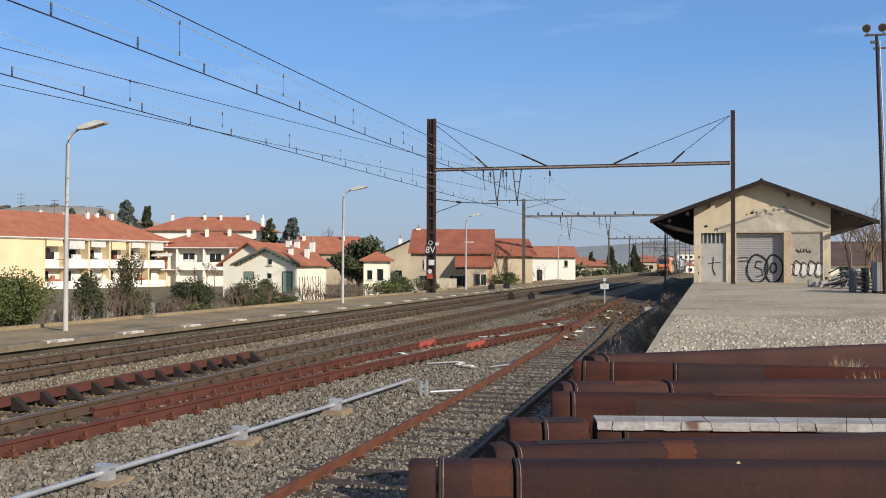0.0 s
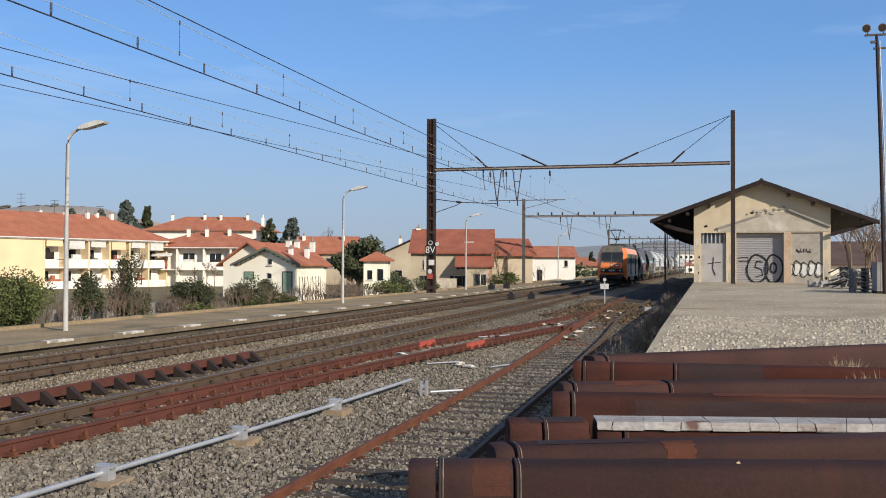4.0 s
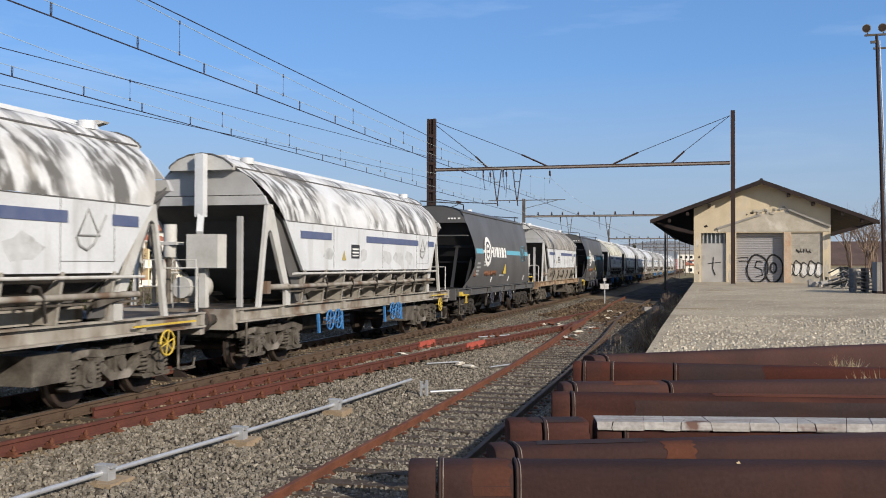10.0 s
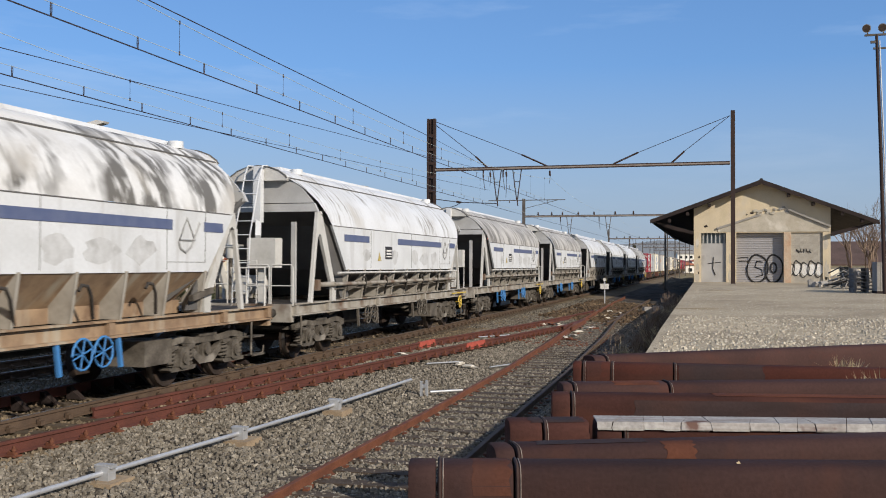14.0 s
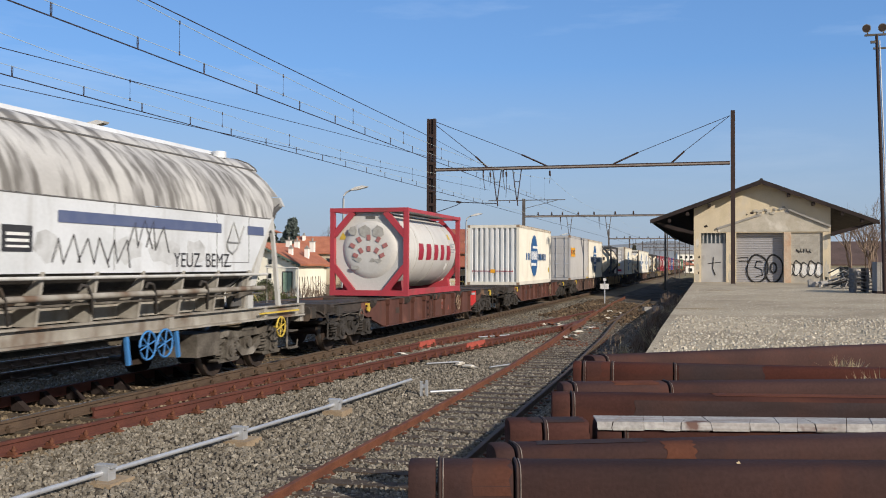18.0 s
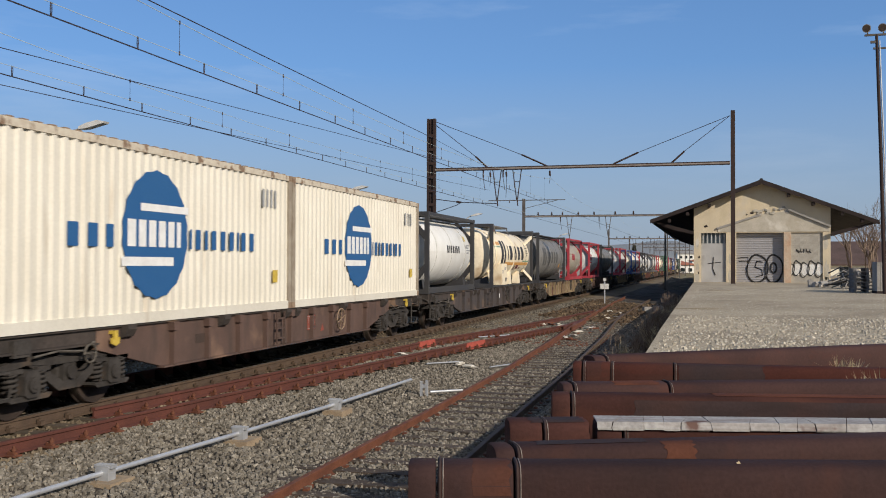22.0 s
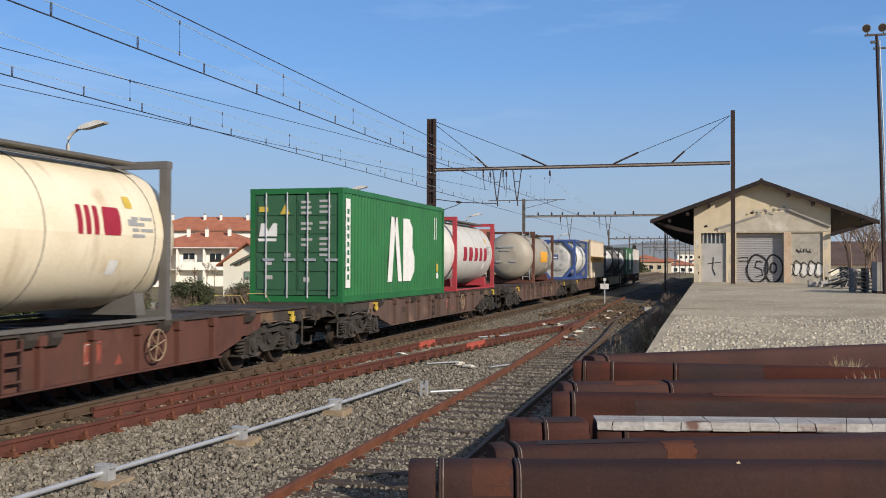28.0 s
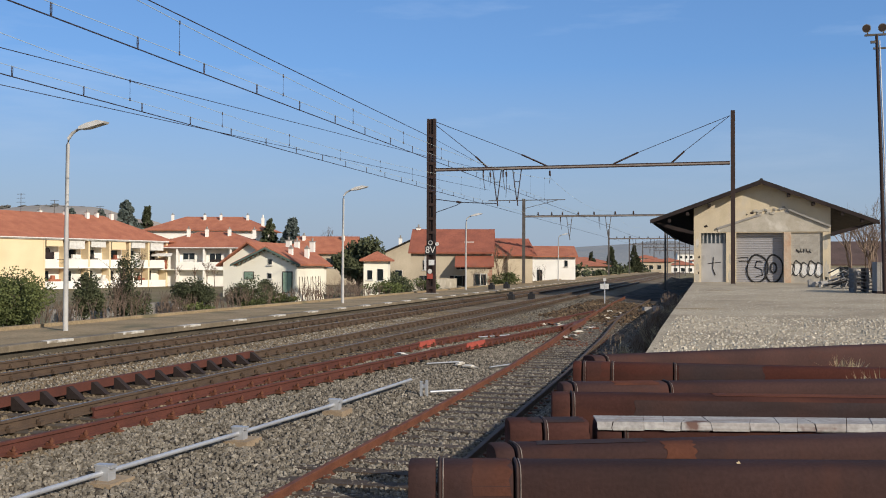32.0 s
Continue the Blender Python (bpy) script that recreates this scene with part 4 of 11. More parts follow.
# ---- the train: it runs towards the camera and past it ----
SPEED = 27.5
TRAIN = []
C = {
    "orange": mat("loco_orange", (0.80, 0.22, 0.06), (0.72, 0.2, 0.06), 0.45, scale=1, fine=30, bump=0.03, stain=((0.5, 0.16, 0.06), 0.6, 0.75)),
    "pink": mat("loco_pink", (0.83, 0.40, 0.27), (0.75, 0.36, 0.26), 0.5, scale=1.5, fine=30, bump=0.03, stain=((0.55, 0.28, 0.2), 0.58, 0.7)),
    "loco_cream": mat("loco_cream", (0.60, 0.58, 0.50), (0.55, 0.53, 0.46), 0.5, scale=0.8, fine=25, bump=0.03, streak=((0.42, 0.38, 0.32), 0.6, 0.85, 0.3)),
    "loco_grey": mat("loco_grey", (0.23, 0.24, 0.23), (0.19, 0.20, 0.19), 0.5, scale=0.8, fine=25, bump=0.03),
    "loco_roof": mat("loco_roof", (0.15, 0.138, 0.113), (0.085, 0.078, 0.064), 0.7, scale=1.4, fine=25, bump=0.05, streak=((0.07, 0.062, 0.05), 0.52, 0.68, 0.6)),
    "loco_number": mat("loco_number", (0.11, 0.11, 0.115), (0.085, 0.085, 0.09), 0.5, bump=0),
    "loco_dark": mat("loco_dark", (0.095, 0.09, 0.078), (0.06, 0.057, 0.05), 0.6, scale=1.2, fine=25, bump=0.05),
    "grille": mat("grille", (0.13, 0.12, 0.105), (0.10, 0.095, 0.08), 0.7, scale=3, fine=60, bump=0.3),
    "under": mat("under", (0.062, 0.055, 0.049), (0.032, 0.028, 0.025), 0.85, scale=3, fine=25, bump=0.25, stain=((0.12, 0.085, 0.06), 0.6, 0.7)),
    "under_pale": mat("under_pale", (0.148, 0.131, 0.109), (0.058, 0.050, 0.041), 0.8, scale=3.5, fine=25, bump=0.25, stain=((0.250, 0.230, 0.199), 0.59, 0.69)),
    "tyre": mat("tyre", (0.26, 0.235, 0.21), (0.15, 0.125, 0.105), 0.45, 0.7, scale=3, fine=60, bump=0.05),
    "wheel": mat("wheel", (0.07, 0.05, 0.04), (0.045, 0.035, 0.03), 0.7, 0.3, scale=3, fine=40),
    "wheel_slate": mat("wheel_slate", (0.075, 0.08, 0.11), (0.05, 0.052, 0.07), 0.7, scale=4, fine=40),
    "hopper_white": mat("hopper_white", (0.654, 0.679, 0.704), (0.549, 0.569, 0.584), 0.5, scale=1.1, fine=20, bump=0.03, run=(1.0, 4.0, 0.6), streak=((0.359, 0.354, 0.340), 0.56, 0.74, 0.55), stain=((0.519, 0.524, 0.515), 0.56, 0.7)),
    "smear": mat("smear", (0.47, 0.48, 0.485), (0.57, 0.585, 0.595), 0.6, scale=7, fine=30, bump=0.02, stain=((0.38, 0.385, 0.385), 0.56, 0.66)),
    "hopper_roof": mat("hopper_roof", (0.68, 0.70, 0.72), (0.58, 0.595, 0.605), 0.5, scale=0.9, fine=20, bump=0.03, run=(1.6, 6.5, 1.1), streak=((0.17, 0.15, 0.115), 0.5, 0.64, 0.85), patch=(0.5, 0.44, 0.58), stain=((0.47, 0.455, 0.42), 0.56, 0.7)),
    "hopper_roof_dark": mat("hopper_roof_dark", (0.68, 0.69, 0.69), (0.57, 0.57, 0.555), 0.55, scale=1.2, fine=20, bump=0.03, run=(1.8, 4.5, 1.6), streak=((0.085, 0.078, 0.064), 0.42, 0.56, 0.9), patch=(0.45, 0.43, 0.53), stain=((0.42, 0.40, 0.36), 0.57, 0.7)),
    "hopper_roof_black": mat("hopper_roof_black", (0.36, 0.335, 0.295), (0.52, 0.50, 0.46), 0.6, scale=1.1, fine=20, bump=0.03, run=(1.4, 4.5, 1.1), streak=((0.07, 0.062, 0.05), 0.4, 0.56, 0.9), patch=(0.45, 0.34, 0.5), stain=((0.22, 0.195, 0.155), 0.54, 0.66)),
    "hopper_roof_grey": mat("hopper_roof_grey", (0.42, 0.41, 0.39), (0.55, 0.54, 0.51), 0.6, scale=0.9, fine=20, bump=0.03, run=(1.2, 4.5, 0.8), streak=((0.11, 0.1, 0.085), 0.45, 0.62, 0.85)),
    "hopper_roof_moss": mat("hopper_roof_moss", (0.6, 0.58, 0.47), (0.72, 0.72, 0.68), 0.6, scale=0.9, fine=20, bump=0.03, run=(1.2, 4.5, 0.8), streak=((0.17, 0.16, 0.07), 0.47, 0.62, 0.85)),
    "hopper_frame": mat("hopper_frame", (0.37, 0.35, 0.31), (0.22, 0.195, 0.16), 0.7, scale=2.5, fine=25, bump=0.08, run=(2.0, 2.4, 0.8), streak=((0.13, 0.095, 0.07), 0.52, 0.66, 0.75), stain=((0.15, 0.10, 0.07), 0.56, 0.66)),
    "hopper_leg": mat("hopper_leg", (0.57, 0.57, 0.55), (0.44, 0.435, 0.41), 0.6, scale=2, fine=25, bump=0.05, streak=((0.27, 0.21, 0.16), 0.57, 0.72, 0.65)),
    "hopper_head": mat("hopper_head", (0.45, 0.455, 0.455), (0.34, 0.34, 0.335), 0.6, scale=1.5, fine=25, bump=0.05, streak=((0.2, 0.19, 0.175), 0.52, 0.7, 0.65)),
    "hopper_sill_rust": mat("hopper_sill_rust", (0.35, 0.25, 0.16), (0.2, 0.135, 0.09), 0.75, scale=3.2, fine=25, bump=0.1, streak=((0.38, 0.34, 0.27), 0.54, 0.64, 0.8), stain=((0.12, 0.07, 0.045), 0.58, 0.68)),
    # for dark seams, and for recessed ends whose shade is put into the colour
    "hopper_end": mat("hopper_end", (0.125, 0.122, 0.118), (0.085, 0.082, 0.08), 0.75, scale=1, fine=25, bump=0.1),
    "ermewa": mat("hopper_black", (0.108, 0.108, 0.108), (0.082, 0.082, 0.083), 0.5, scale=0.6, fine=25, bump=0.03, streak=((0.14, 0.135, 0.13), 0.56, 0.8, 0.5)),
    # near-black beside the shell's grey; shade of recessed ends put into the colour
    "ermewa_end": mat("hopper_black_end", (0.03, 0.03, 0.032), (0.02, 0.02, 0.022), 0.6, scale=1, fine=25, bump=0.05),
    "blue_wheel": mat("blue_wheel", (0.06, 0.22, 0.5), (0.05, 0.17, 0.4), 0.5, bump=0.05),
    "yellow": mat("yellow", (0.62, 0.45, 0.07), (0.48, 0.34, 0.06), 0.5, scale=7, bump=0.05),
    "scrawl": mat("scrawl", (0.25, 0.10, 0.05), (0.12, 0.08, 0.06), 0.8, scale=9, bump=0),
    "logo_blue": mat("logo_blue", (0.085, 0.11, 0.21), (0.115, 0.14, 0.235), 0.55, scale=5, bump=0),
    "cyan": mat("cyan", (0.14, 0.42, 0.55), (0.12, 0.36, 0.48), 0.5, bump=0),
    "schmidt_blue": mat("mark_blue", (0.022, 0.10, 0.26), (0.028, 0.11, 0.27), 0.5, bump=0),
    "mark_white": mat("mark_white", (0.78, 0.78, 0.76), (0.68, 0.68, 0.66), 0.6, bump=0),
    "mark_grey": mat("mark_grey", (0.35, 0.36, 0.36), (0.28, 0.28, 0.28), 0.6, bump=0),
    "mark_black": mat("mark_black", (0.03, 0.03, 0.035), (0.045, 0.045, 0.05), 0.6, bump=0),
    "mark_red": mat("mark_red", (0.34, 0.022, 0.045), (0.30, 0.022, 0.04), 0.5, bump=0),
    "panel_red": mat("panel_red", (0.55, 0.035, 0.03), (0.46, 0.03, 0.028), 0.5, bump=0.02),
    "panel_dull": mat("panel_dull", (0.30, 0.075, 0.05), (0.21, 0.06, 0.045), 0.6, scale=5, bump=0.02),
    "end_mark_red": mat("end_mark_red", (0.40, 0.16, 0.15), (0.32, 0.14, 0.13), 0.6, scale=5, bump=0),
    # dirty greyer copy of tank_white, with the end header's shadow in its colour
    "tank_end_shaded": mat("tank_end_shaded", (0.50, 0.495, 0.475), (0.41, 0.405, 0.385), 0.45, scale=2.2, fine=20, bump=0.02, stain=((0.33, 0.325, 0.30), 0.57, 0.66)),
    "mark_orange": mat("mark_orange", (0.80, 0.38, 0.03), (0.72, 0.34, 0.03), 0.5, bump=0),
    "stripe_orange": mat("stripe_orange", (0.66, 0.34, 0.10), (0.56, 0.30, 0.10), 0.5, scale=3, bump=0),
    "stripe_green": mat("stripe_green", (0.22, 0.34, 0.23), (0.18, 0.28, 0.2), 0.5, scale=3, bump=0),
    "spray_red": mat("spray_red", (0.17, 0.042, 0.05), (0.11, 0.035, 0.042), 0.6, scale=5, bump=0),
    "spray_white": mat("spray_white", (0.42, 0.41, 0.41), (0.26, 0.25, 0.25), 0.7, scale=7, bump=0),
    "door_grey": mat("door_grey", (0.25, 0.245, 0.235), (0.2, 0.195, 0.185), 0.6, scale=2, fine=25, bump=0.05),
    "end_grime": mat("end_grime", (0.40, 0.39, 0.355), (0.30, 0.29, 0.265), 0.7, scale=9, fine=30, bump=0.02),
    "cont_white": mat("cont_white", (0.698, 0.665, 0.575), (0.636, 0.603, 0.513), 0.55, scale=1, fine=25, bump=0.03, streak=((0.399, 0.314, 0.218), 0.58, 0.76, 0.5)),
    "cont_grey": mat("cont_grey", (0.42, 0.41, 0.40), (0.37, 0.36, 0.35), 0.55, scale=1, fine=25, bump=0.03, streak=((0.25, 0.22, 0.2), 0.62, 0.8, 0.5)),
    "cont_pale": mat("cont_pale", (0.54, 0.51, 0.48), (0.48, 0.45, 0.42), 0.55, scale=1, fine=25, bump=0.03, streak=((0.4, 0.33, 0.27), 0.62, 0.8, 0.5)),
    "cont_beige": mat("cont_beige", (0.62, 0.53, 0.42), (0.55, 0.47, 0.37), 0.55, scale=1, fine=25, bump=0.03, streak=((0.4, 0.28, 0.18), 0.62, 0.8, 0.5)),
    "cont_green": mat("cont_green", (0.022, 0.149, 0.047), (0.019, 0.119, 0.039), 0.45, scale=1, fine=25, bump=0.03, streak=((0.051, 0.136, 0.060), 0.6, 0.8, 0.6)),
    "cont_green_dull": mat("cont_green_dull", (0.042, 0.125, 0.065), (0.036, 0.10, 0.053), 0.55, scale=1, fine=25, bump=0.03, streak=((0.10, 0.11, 0.07), 0.58, 0.78, 0.6)),
    "tank_white": mat("tank_white", (0.777, 0.772, 0.735), (0.683, 0.677, 0.635), 0.4, scale=1.6, fine=20, bump=0.02, stain=((0.588, 0.578, 0.536), 0.62, 0.68), streak=((0.473, 0.462, 0.420), 0.6, 0.8, 0.4)),
    "tank_cream": mat("tank_cream", (0.84, 0.75, 0.57), (0.76, 0.66, 0.48), 0.45, scale=1.6, fine=20, bump=0.02, run=(1.0, 2.6, 0.6), stain=((0.55, 0.42, 0.27), 0.6, 0.7), streak=((0.40, 0.29, 0.18), 0.57, 0.76, 0.6)),
    "tank_grey": mat("tank_grey", (0.58, 0.57, 0.54), (0.50, 0.49, 0.46), 0.5, 0.0, scale=1, fine=20, bump=0.02, streak=((0.26, 0.24, 0.22), 0.6, 0.8, 0.5)),
    "tank_tan": mat("tank_tan", (0.37, 0.335, 0.275), (0.30, 0.27, 0.22), 0.5, scale=1, fine=20, bump=0.02, streak=((0.22, 0.19, 0.15), 0.56, 0.75, 0.6)),
    "tank_dark": mat("tank_dark", (0.205, 0.198, 0.185), (0.16, 0.155, 0.145), 0.5, scale=1, fine=20, bump=0.02, streak=((0.08, 0.077, 0.07), 0.58, 0.8, 0.6)),
    "frame_red": mat("frame_red", (0.42, 0.052, 0.068), (0.34, 0.047, 0.06), 0.5, scale=2, fine=30, bump=0.05, stain=((0.26, 0.06, 0.06), 0.58, 0.68)),
    "frame_blue": mat("frame_blue", (0.05, 0.09, 0.27), (0.06, 0.10, 0.26), 0.5, scale=2, fine=30, bump=0.05),
    "frame_black": mat("frame_black", (0.045, 0.045, 0.05), (0.06, 0.058, 0.055), 0.6, scale=2, fine=30, bump=0.05),
    "frame_grey": mat("frame_grey", (0.136, 0.130, 0.124), (0.105, 0.099, 0.093), 0.6, scale=2, fine=30, bump=0.05),
    "wag_brown": mat("wag_brown", (0.125, 0.078, 0.062), (0.085, 0.056, 0.046), 0.75, scale=1.5, fine=25, bump=0.1, run=(1.0, 3.0, 0.8), streak=((0.06, 0.045, 0.038), 0.52, 0.66, 0.6), stain=((0.19, 0.12, 0.085), 0.6, 0.7)),
    "wag_rib": mat("wag_rib", (0.075, 0.05, 0.04), (0.05, 0.036, 0.03), 0.8, scale=3, fine=25, bump=0.1),
    "casting": mat("casting", (0.30, 0.22, 0.15), (0.2, 0.13, 0.085), 0.8, scale=8, fine=40, bump=0.1),
    "cont_rail": mat("cont_rail", (0.58, 0.53, 0.43), (0.47, 0.40, 0.31), 0.65, scale=9, fine=30, bump=0.08, stain=((0.22, 0.15, 0.10), 0.58, 0.65)),
    "cont_post": mat("cont_post", (0.36, 0.315, 0.245), (0.25, 0.205, 0.155), 0.65, scale=3, fine=30, bump=0.08, stain=((0.15, 0.085, 0.05), 0.57, 0.66)),
    "cont_end": mat("cont_end", (0.70, 0.71, 0.70), (0.60, 0.61, 0.60), 0.55, scale=1.5, fine=25, bump=0.03, streak=((0.36, 0.32, 0.27), 0.58, 0.78, 0.5)),
    "wag_end": mat("wag_end", (0.07, 0.056, 0.048), (0.042, 0.036, 0.032), 0.8, scale=2.5, fine=25, bump=0.15, stain=((0.16, 0.10, 0.062), 0.59, 0.68)),
    "yellow_dull": mat("yellow_dull", (0.5, 0.4, 0.12), (0.3, 0.24, 0.1), 0.7, scale=6, fine=30, bump=0.05),
    "band_grey": mat("band_grey", (0.45, 0.43, 0.39), (0.36, 0.34, 0.3), 0.6, bump=0),
    "mark_dim": mat("mark_dim", (0.075, 0.075, 0.072), (0.1, 0.098, 0.094), 0.6, scale=4, bump=0),
    "wag_rust": mat("wag_rust", (0.115, 0.049, 0.036), (0.081, 0.035, 0.028), 0.75, scale=1.5, fine=25, bump=0.1, run=(1.0, 3.0, 0.8), streak=((0.063, 0.038, 0.029), 0.52, 0.66, 0.6), stain=((0.161, 0.073, 0.052), 0.6, 0.7)),
    "wag_beige": mat("wag_beige", (0.30, 0.235, 0.14), (0.20, 0.145, 0.09), 0.7, scale=3.2, fine=25, bump=0.1, run=(1.0, 2.6, 0.7), streak=((0.11, 0.065, 0.042), 0.47, 0.62, 0.8), stain=((0.12, 0.062, 0.04), 0.52, 0.6)),
    "wag_dark": mat("wag_dark", (0.062, 0.055, 0.055), (0.088, 0.066, 0.055), 0.75, scale=1.8, fine=25, bump=0.1, run=(1.0, 3.0, 0.8), streak=((0.045, 0.038, 0.036), 0.5, 0.66, 0.7), stain=((0.15, 0.10, 0.07), 0.6, 0.7)),
    "wag_grey": mat("wag_grey", (0.46, 0.43, 0.34), (0.36, 0.33, 0.26), 0.7, scale=1.5, fine=25, bump=0.1, stain=((0.13, 0.1, 0.075), 0.58, 0.68)),
    "lamp": glow("lamp_glow", (1.0, 0.95, 0.85), 3.0),
    "red_lens": glassy("red_lens", (0.07, 0.022, 0.022)),
}


def ring(cx, cz, r, n=10, x=0.0):
    return [(x, cx + r * math.cos(2 * math.pi * i / n), cz + r * math.sin(2 * math.pi * i / n)) for i in range(n)]


def sides(x, y0, z0, y1, z1, t=0.006):
    """A thin plate on the side face that looks towards +x."""
    return Shape().box(x, y0, z0, x + t, y1, z1)


WHEEL = None


def bogie(parent, y, tone, base=1.8, radius=0.46):
    """Two-axle bogie: open cast side frames; wheels, springs and boxes are parts of it."""
    sh, h = Shape(), base / 2
    for sx in (-1, 1):
        x = sx * 1.02
        sh.prism([(-h - 0.55, 0.66), (-h - 0.55, 0.75), (-h, 0.86), (-0.45, 0.8), (0.45, 0.8), (h, 0.86), (h + 0.55, 0.75), (h + 0.55, 0.66), (h, 0.73), (0.45, 0.69), (-0.45, 0.69), (-h, 0.73)], "x", x - 0.07, x + 0.07)
        sh.prism([(-h + 0.02, 0.735), (-h + 0.3, 0.7), (-0.13, 0.43), (0.13, 0.43), (h - 0.3, 0.7), (h - 0.02, 0.735), (0.24, 0.32), (-0.24, 0.32)], "x", x - 0.055, x + 0.055)
        sh.box(x - 0.05, -0.13, 0.43, x + 0.05, 0.13, 0.69).box(x - 0.09, -0.3, 0.8, x + 0.09, 0.3, 0.86)
        sh.cyl((x + 0.06, 0, 0.56), (x + 0.1, 0, 0.56), 0.1, 12)
        for wy in (-h, h):
            sh.prism([(wy - 0.42, 0.31), (wy - 0.36, 0.27), (wy + 0.36, 0.27), (wy + 0.42, 0.31), (wy + 0.42, 0.34), (wy - 0.42, 0.34)], "x", x - 0.1, x + 0.12)
            for s in (-1, 1):
                sh.box(x - 0.12, wy + s * 0.27 - 0.13, 0.64, x + 0.12, wy + s * 0.27 + 0.13, 0.7)
    sh.box(-1.0, -0.2, 0.5, 1.0, 0.2, 0.75).box(-0.3, -0.3, 0.7, 0.3, 0.3, 0.92)
    sh.box(-0.95, -h - 0.55, 0.66, 0.95, -h - 0.45, 0.74).box(-0.95, h + 0.45, 0.66, 0.95, h + 0.55, 0.74)
    bo = part("bogie", sh, tone, parent)
    bo.matrix_basis = pose(0, y, 0)
    wh = Shape().tube([(-0.068, 0, 0), (-0.062, 0, 0), (0.05, 0, 0), (0.062, 0, 0)], radius, 28)
    wh.tube([(0.05, 0, 0), (0.075, 0, 0)], radius + 0.028, 28).tube([(-0.16, 0, 0), (-0.06, 0, 0)], 0.13, 12).tube([(-0.1, 0, 0), (-0.066, 0, 0)], radius * 0.55, 16)
    wheel = wh.mesh("wheel", C["wheel"])
    tyre = Shape().sheet([[(q, r * math.cos(a), r * math.sin(a)) for a in np.linspace(0, 6.2832, 33)] for q, r in ((0.071, radius - 0.05), (0.073, radius - 0.01), (0.06, radius + 0.004), (-0.06, radius + 0.004))]).mesh("tyre", C["tyre"])
    spring_mesh = Shape().tube([(0.088 * math.cos(a), 0.088 * math.sin(a), -0.08 + 0.0106 * a) for a in np.arange(0, 29, 0.7)], 0.025, 5).cyl((0, 0, -0.08), (0, 0, 0.2), 0.055, 8).mesh("coil_spring", tone)
    box_mesh = Shape().prism([(-0.15, -0.13), (-0.09, -0.17), (0.09, -0.17), (0.15, -0.13), (0.15, 0.12), (0.09, 0.19), (-0.09, 0.19), (-0.15, 0.12)], "x", -0.09, 0.14).tube([(0.13, 0, 0), (0.18, 0, 0)], 0.105, 12).tube([(0.17, 0, 0), (0.19, 0, 0)], 0.06, 8).mesh("axle_box", tone)
    for wy in (-h, h):
        w = again("wheel", wheel, bo, pose(0.76, wy, radius, 0, 0, 180))
        again("tyre", tyre, w, Matrix())
        again("axle_box", box_mesh, bo, pose(1.04, wy, 0.48))
        again("coil_spring", spring_mesh, bo, pose(1.04, wy - 0.28, 0.44))
        again("coil_spring", spring_mesh, bo, pose(1.04, wy + 0.28, 0.44))
        part("axle", Shape().cyl((-0.76, wy, radius), (0.76, wy, radius), 0.08, 10).tube([(-0.83, wy, radius), (-0.69, wy, radius)], radius, 24), C["wheel"], bo)
    part("brake_shoe", Shape().box(0.66, -0.36, 0.3, 0.82, -0.26, 0.6).box(0.66, 0.26, 0.3, 0.82, 0.36, 0.6).box(-0.7, -0.3, 0.4, 0.7, -0.24, 0.46).box(-0.7, 0.24, 0.4, 0.7, 0.3, 0.46), tone, bo)
    return bo


def buffers(parent, y, tone, way, square=False):
    for sx in (-1, 1):
        x = sx * 0.875
        if square:
            a, c = sorted((y + way * 0.55, y + way * 0.6))
            part("buffer", Shape().box(x - 0.13, min(y, y + way * 0.3), 0.84, x + 0.13, max(y, y + way * 0.3), 1.1).tube([(x, y, 0.97), (x, y + way * 0.56, 0.97)], 0.09, 10).prism([(x - 0.24, 0.88), (x - 0.18, 0.8), (x + 0.18, 0.8), (x + 0.24, 0.88), (x + 0.24, 1.06), (x + 0.18, 1.13), (x - 0.18, 1.13), (x - 0.24, 1.06)], "y", a, c), tone, parent)
        else:
            part("buffer", Shape().tube([(x, y, 1.05), (x, y + way * 0.4, 1.05)], 0.1, 10).tube([(x, y + way * 0.4, 1.05), (x, y + way * 0.45, 1.05), (x, y + way * 0.5, 1.05)], 0.22, 14), tone, parent)
    part("coupling", Shape().box(-0.12, y, 0.9, 0.12, y + way * 0.25, 1.12).tube([(0, y + way * 0.2, 1.0), (0.08, y + way * 0.35, 0.75), (0, y + way * 0.45, 0.6), (-0.08, y + way * 0.35, 0.75)], 0.03, 6, True).tube([(0.4, y, 0.95), (0.42, y + way * 0.3, 0.6), (0.3, y + way * 0.5, 0.5)], 0.03, 6), tone, parent)


def handwheel(parent, x, y, z, r, material, name="handwheel"):
    sh = Shape().tube(ring(y, z, r, 14, x), 0.018, 5, True)
    for a in range(3):
        c, s = math.cos(a * 1.05 + 0.3) * r, math.sin(a * 1.05 + 0.3) * r
        sh.tube([(x, y - c, z - s), (x, y + c, z + s)], 0.014, 4)
    sh.cyl((x - 0.15, y, z), (x, y, z), 0.025, 6)
    return part(name, sh, material, parent)


def step(parent, x, y, tone):
    return part("step", Shape().tube([(x, y - 0.24, 1.0), (x, y - 0.24, 0.36), (x, y - 0.2, 0.33), (x, y + 0.24, 0.36), (x, y + 0.27, 0.5)], 0.022, 6).box(x - 0.14, y - 0.2, 0.33, x + 0.05, y + 0.22, 0.36).box(x - 0.14, y - 0.22, 0.68, x + 0.05, y + 0.2, 0.71), tone, parent)


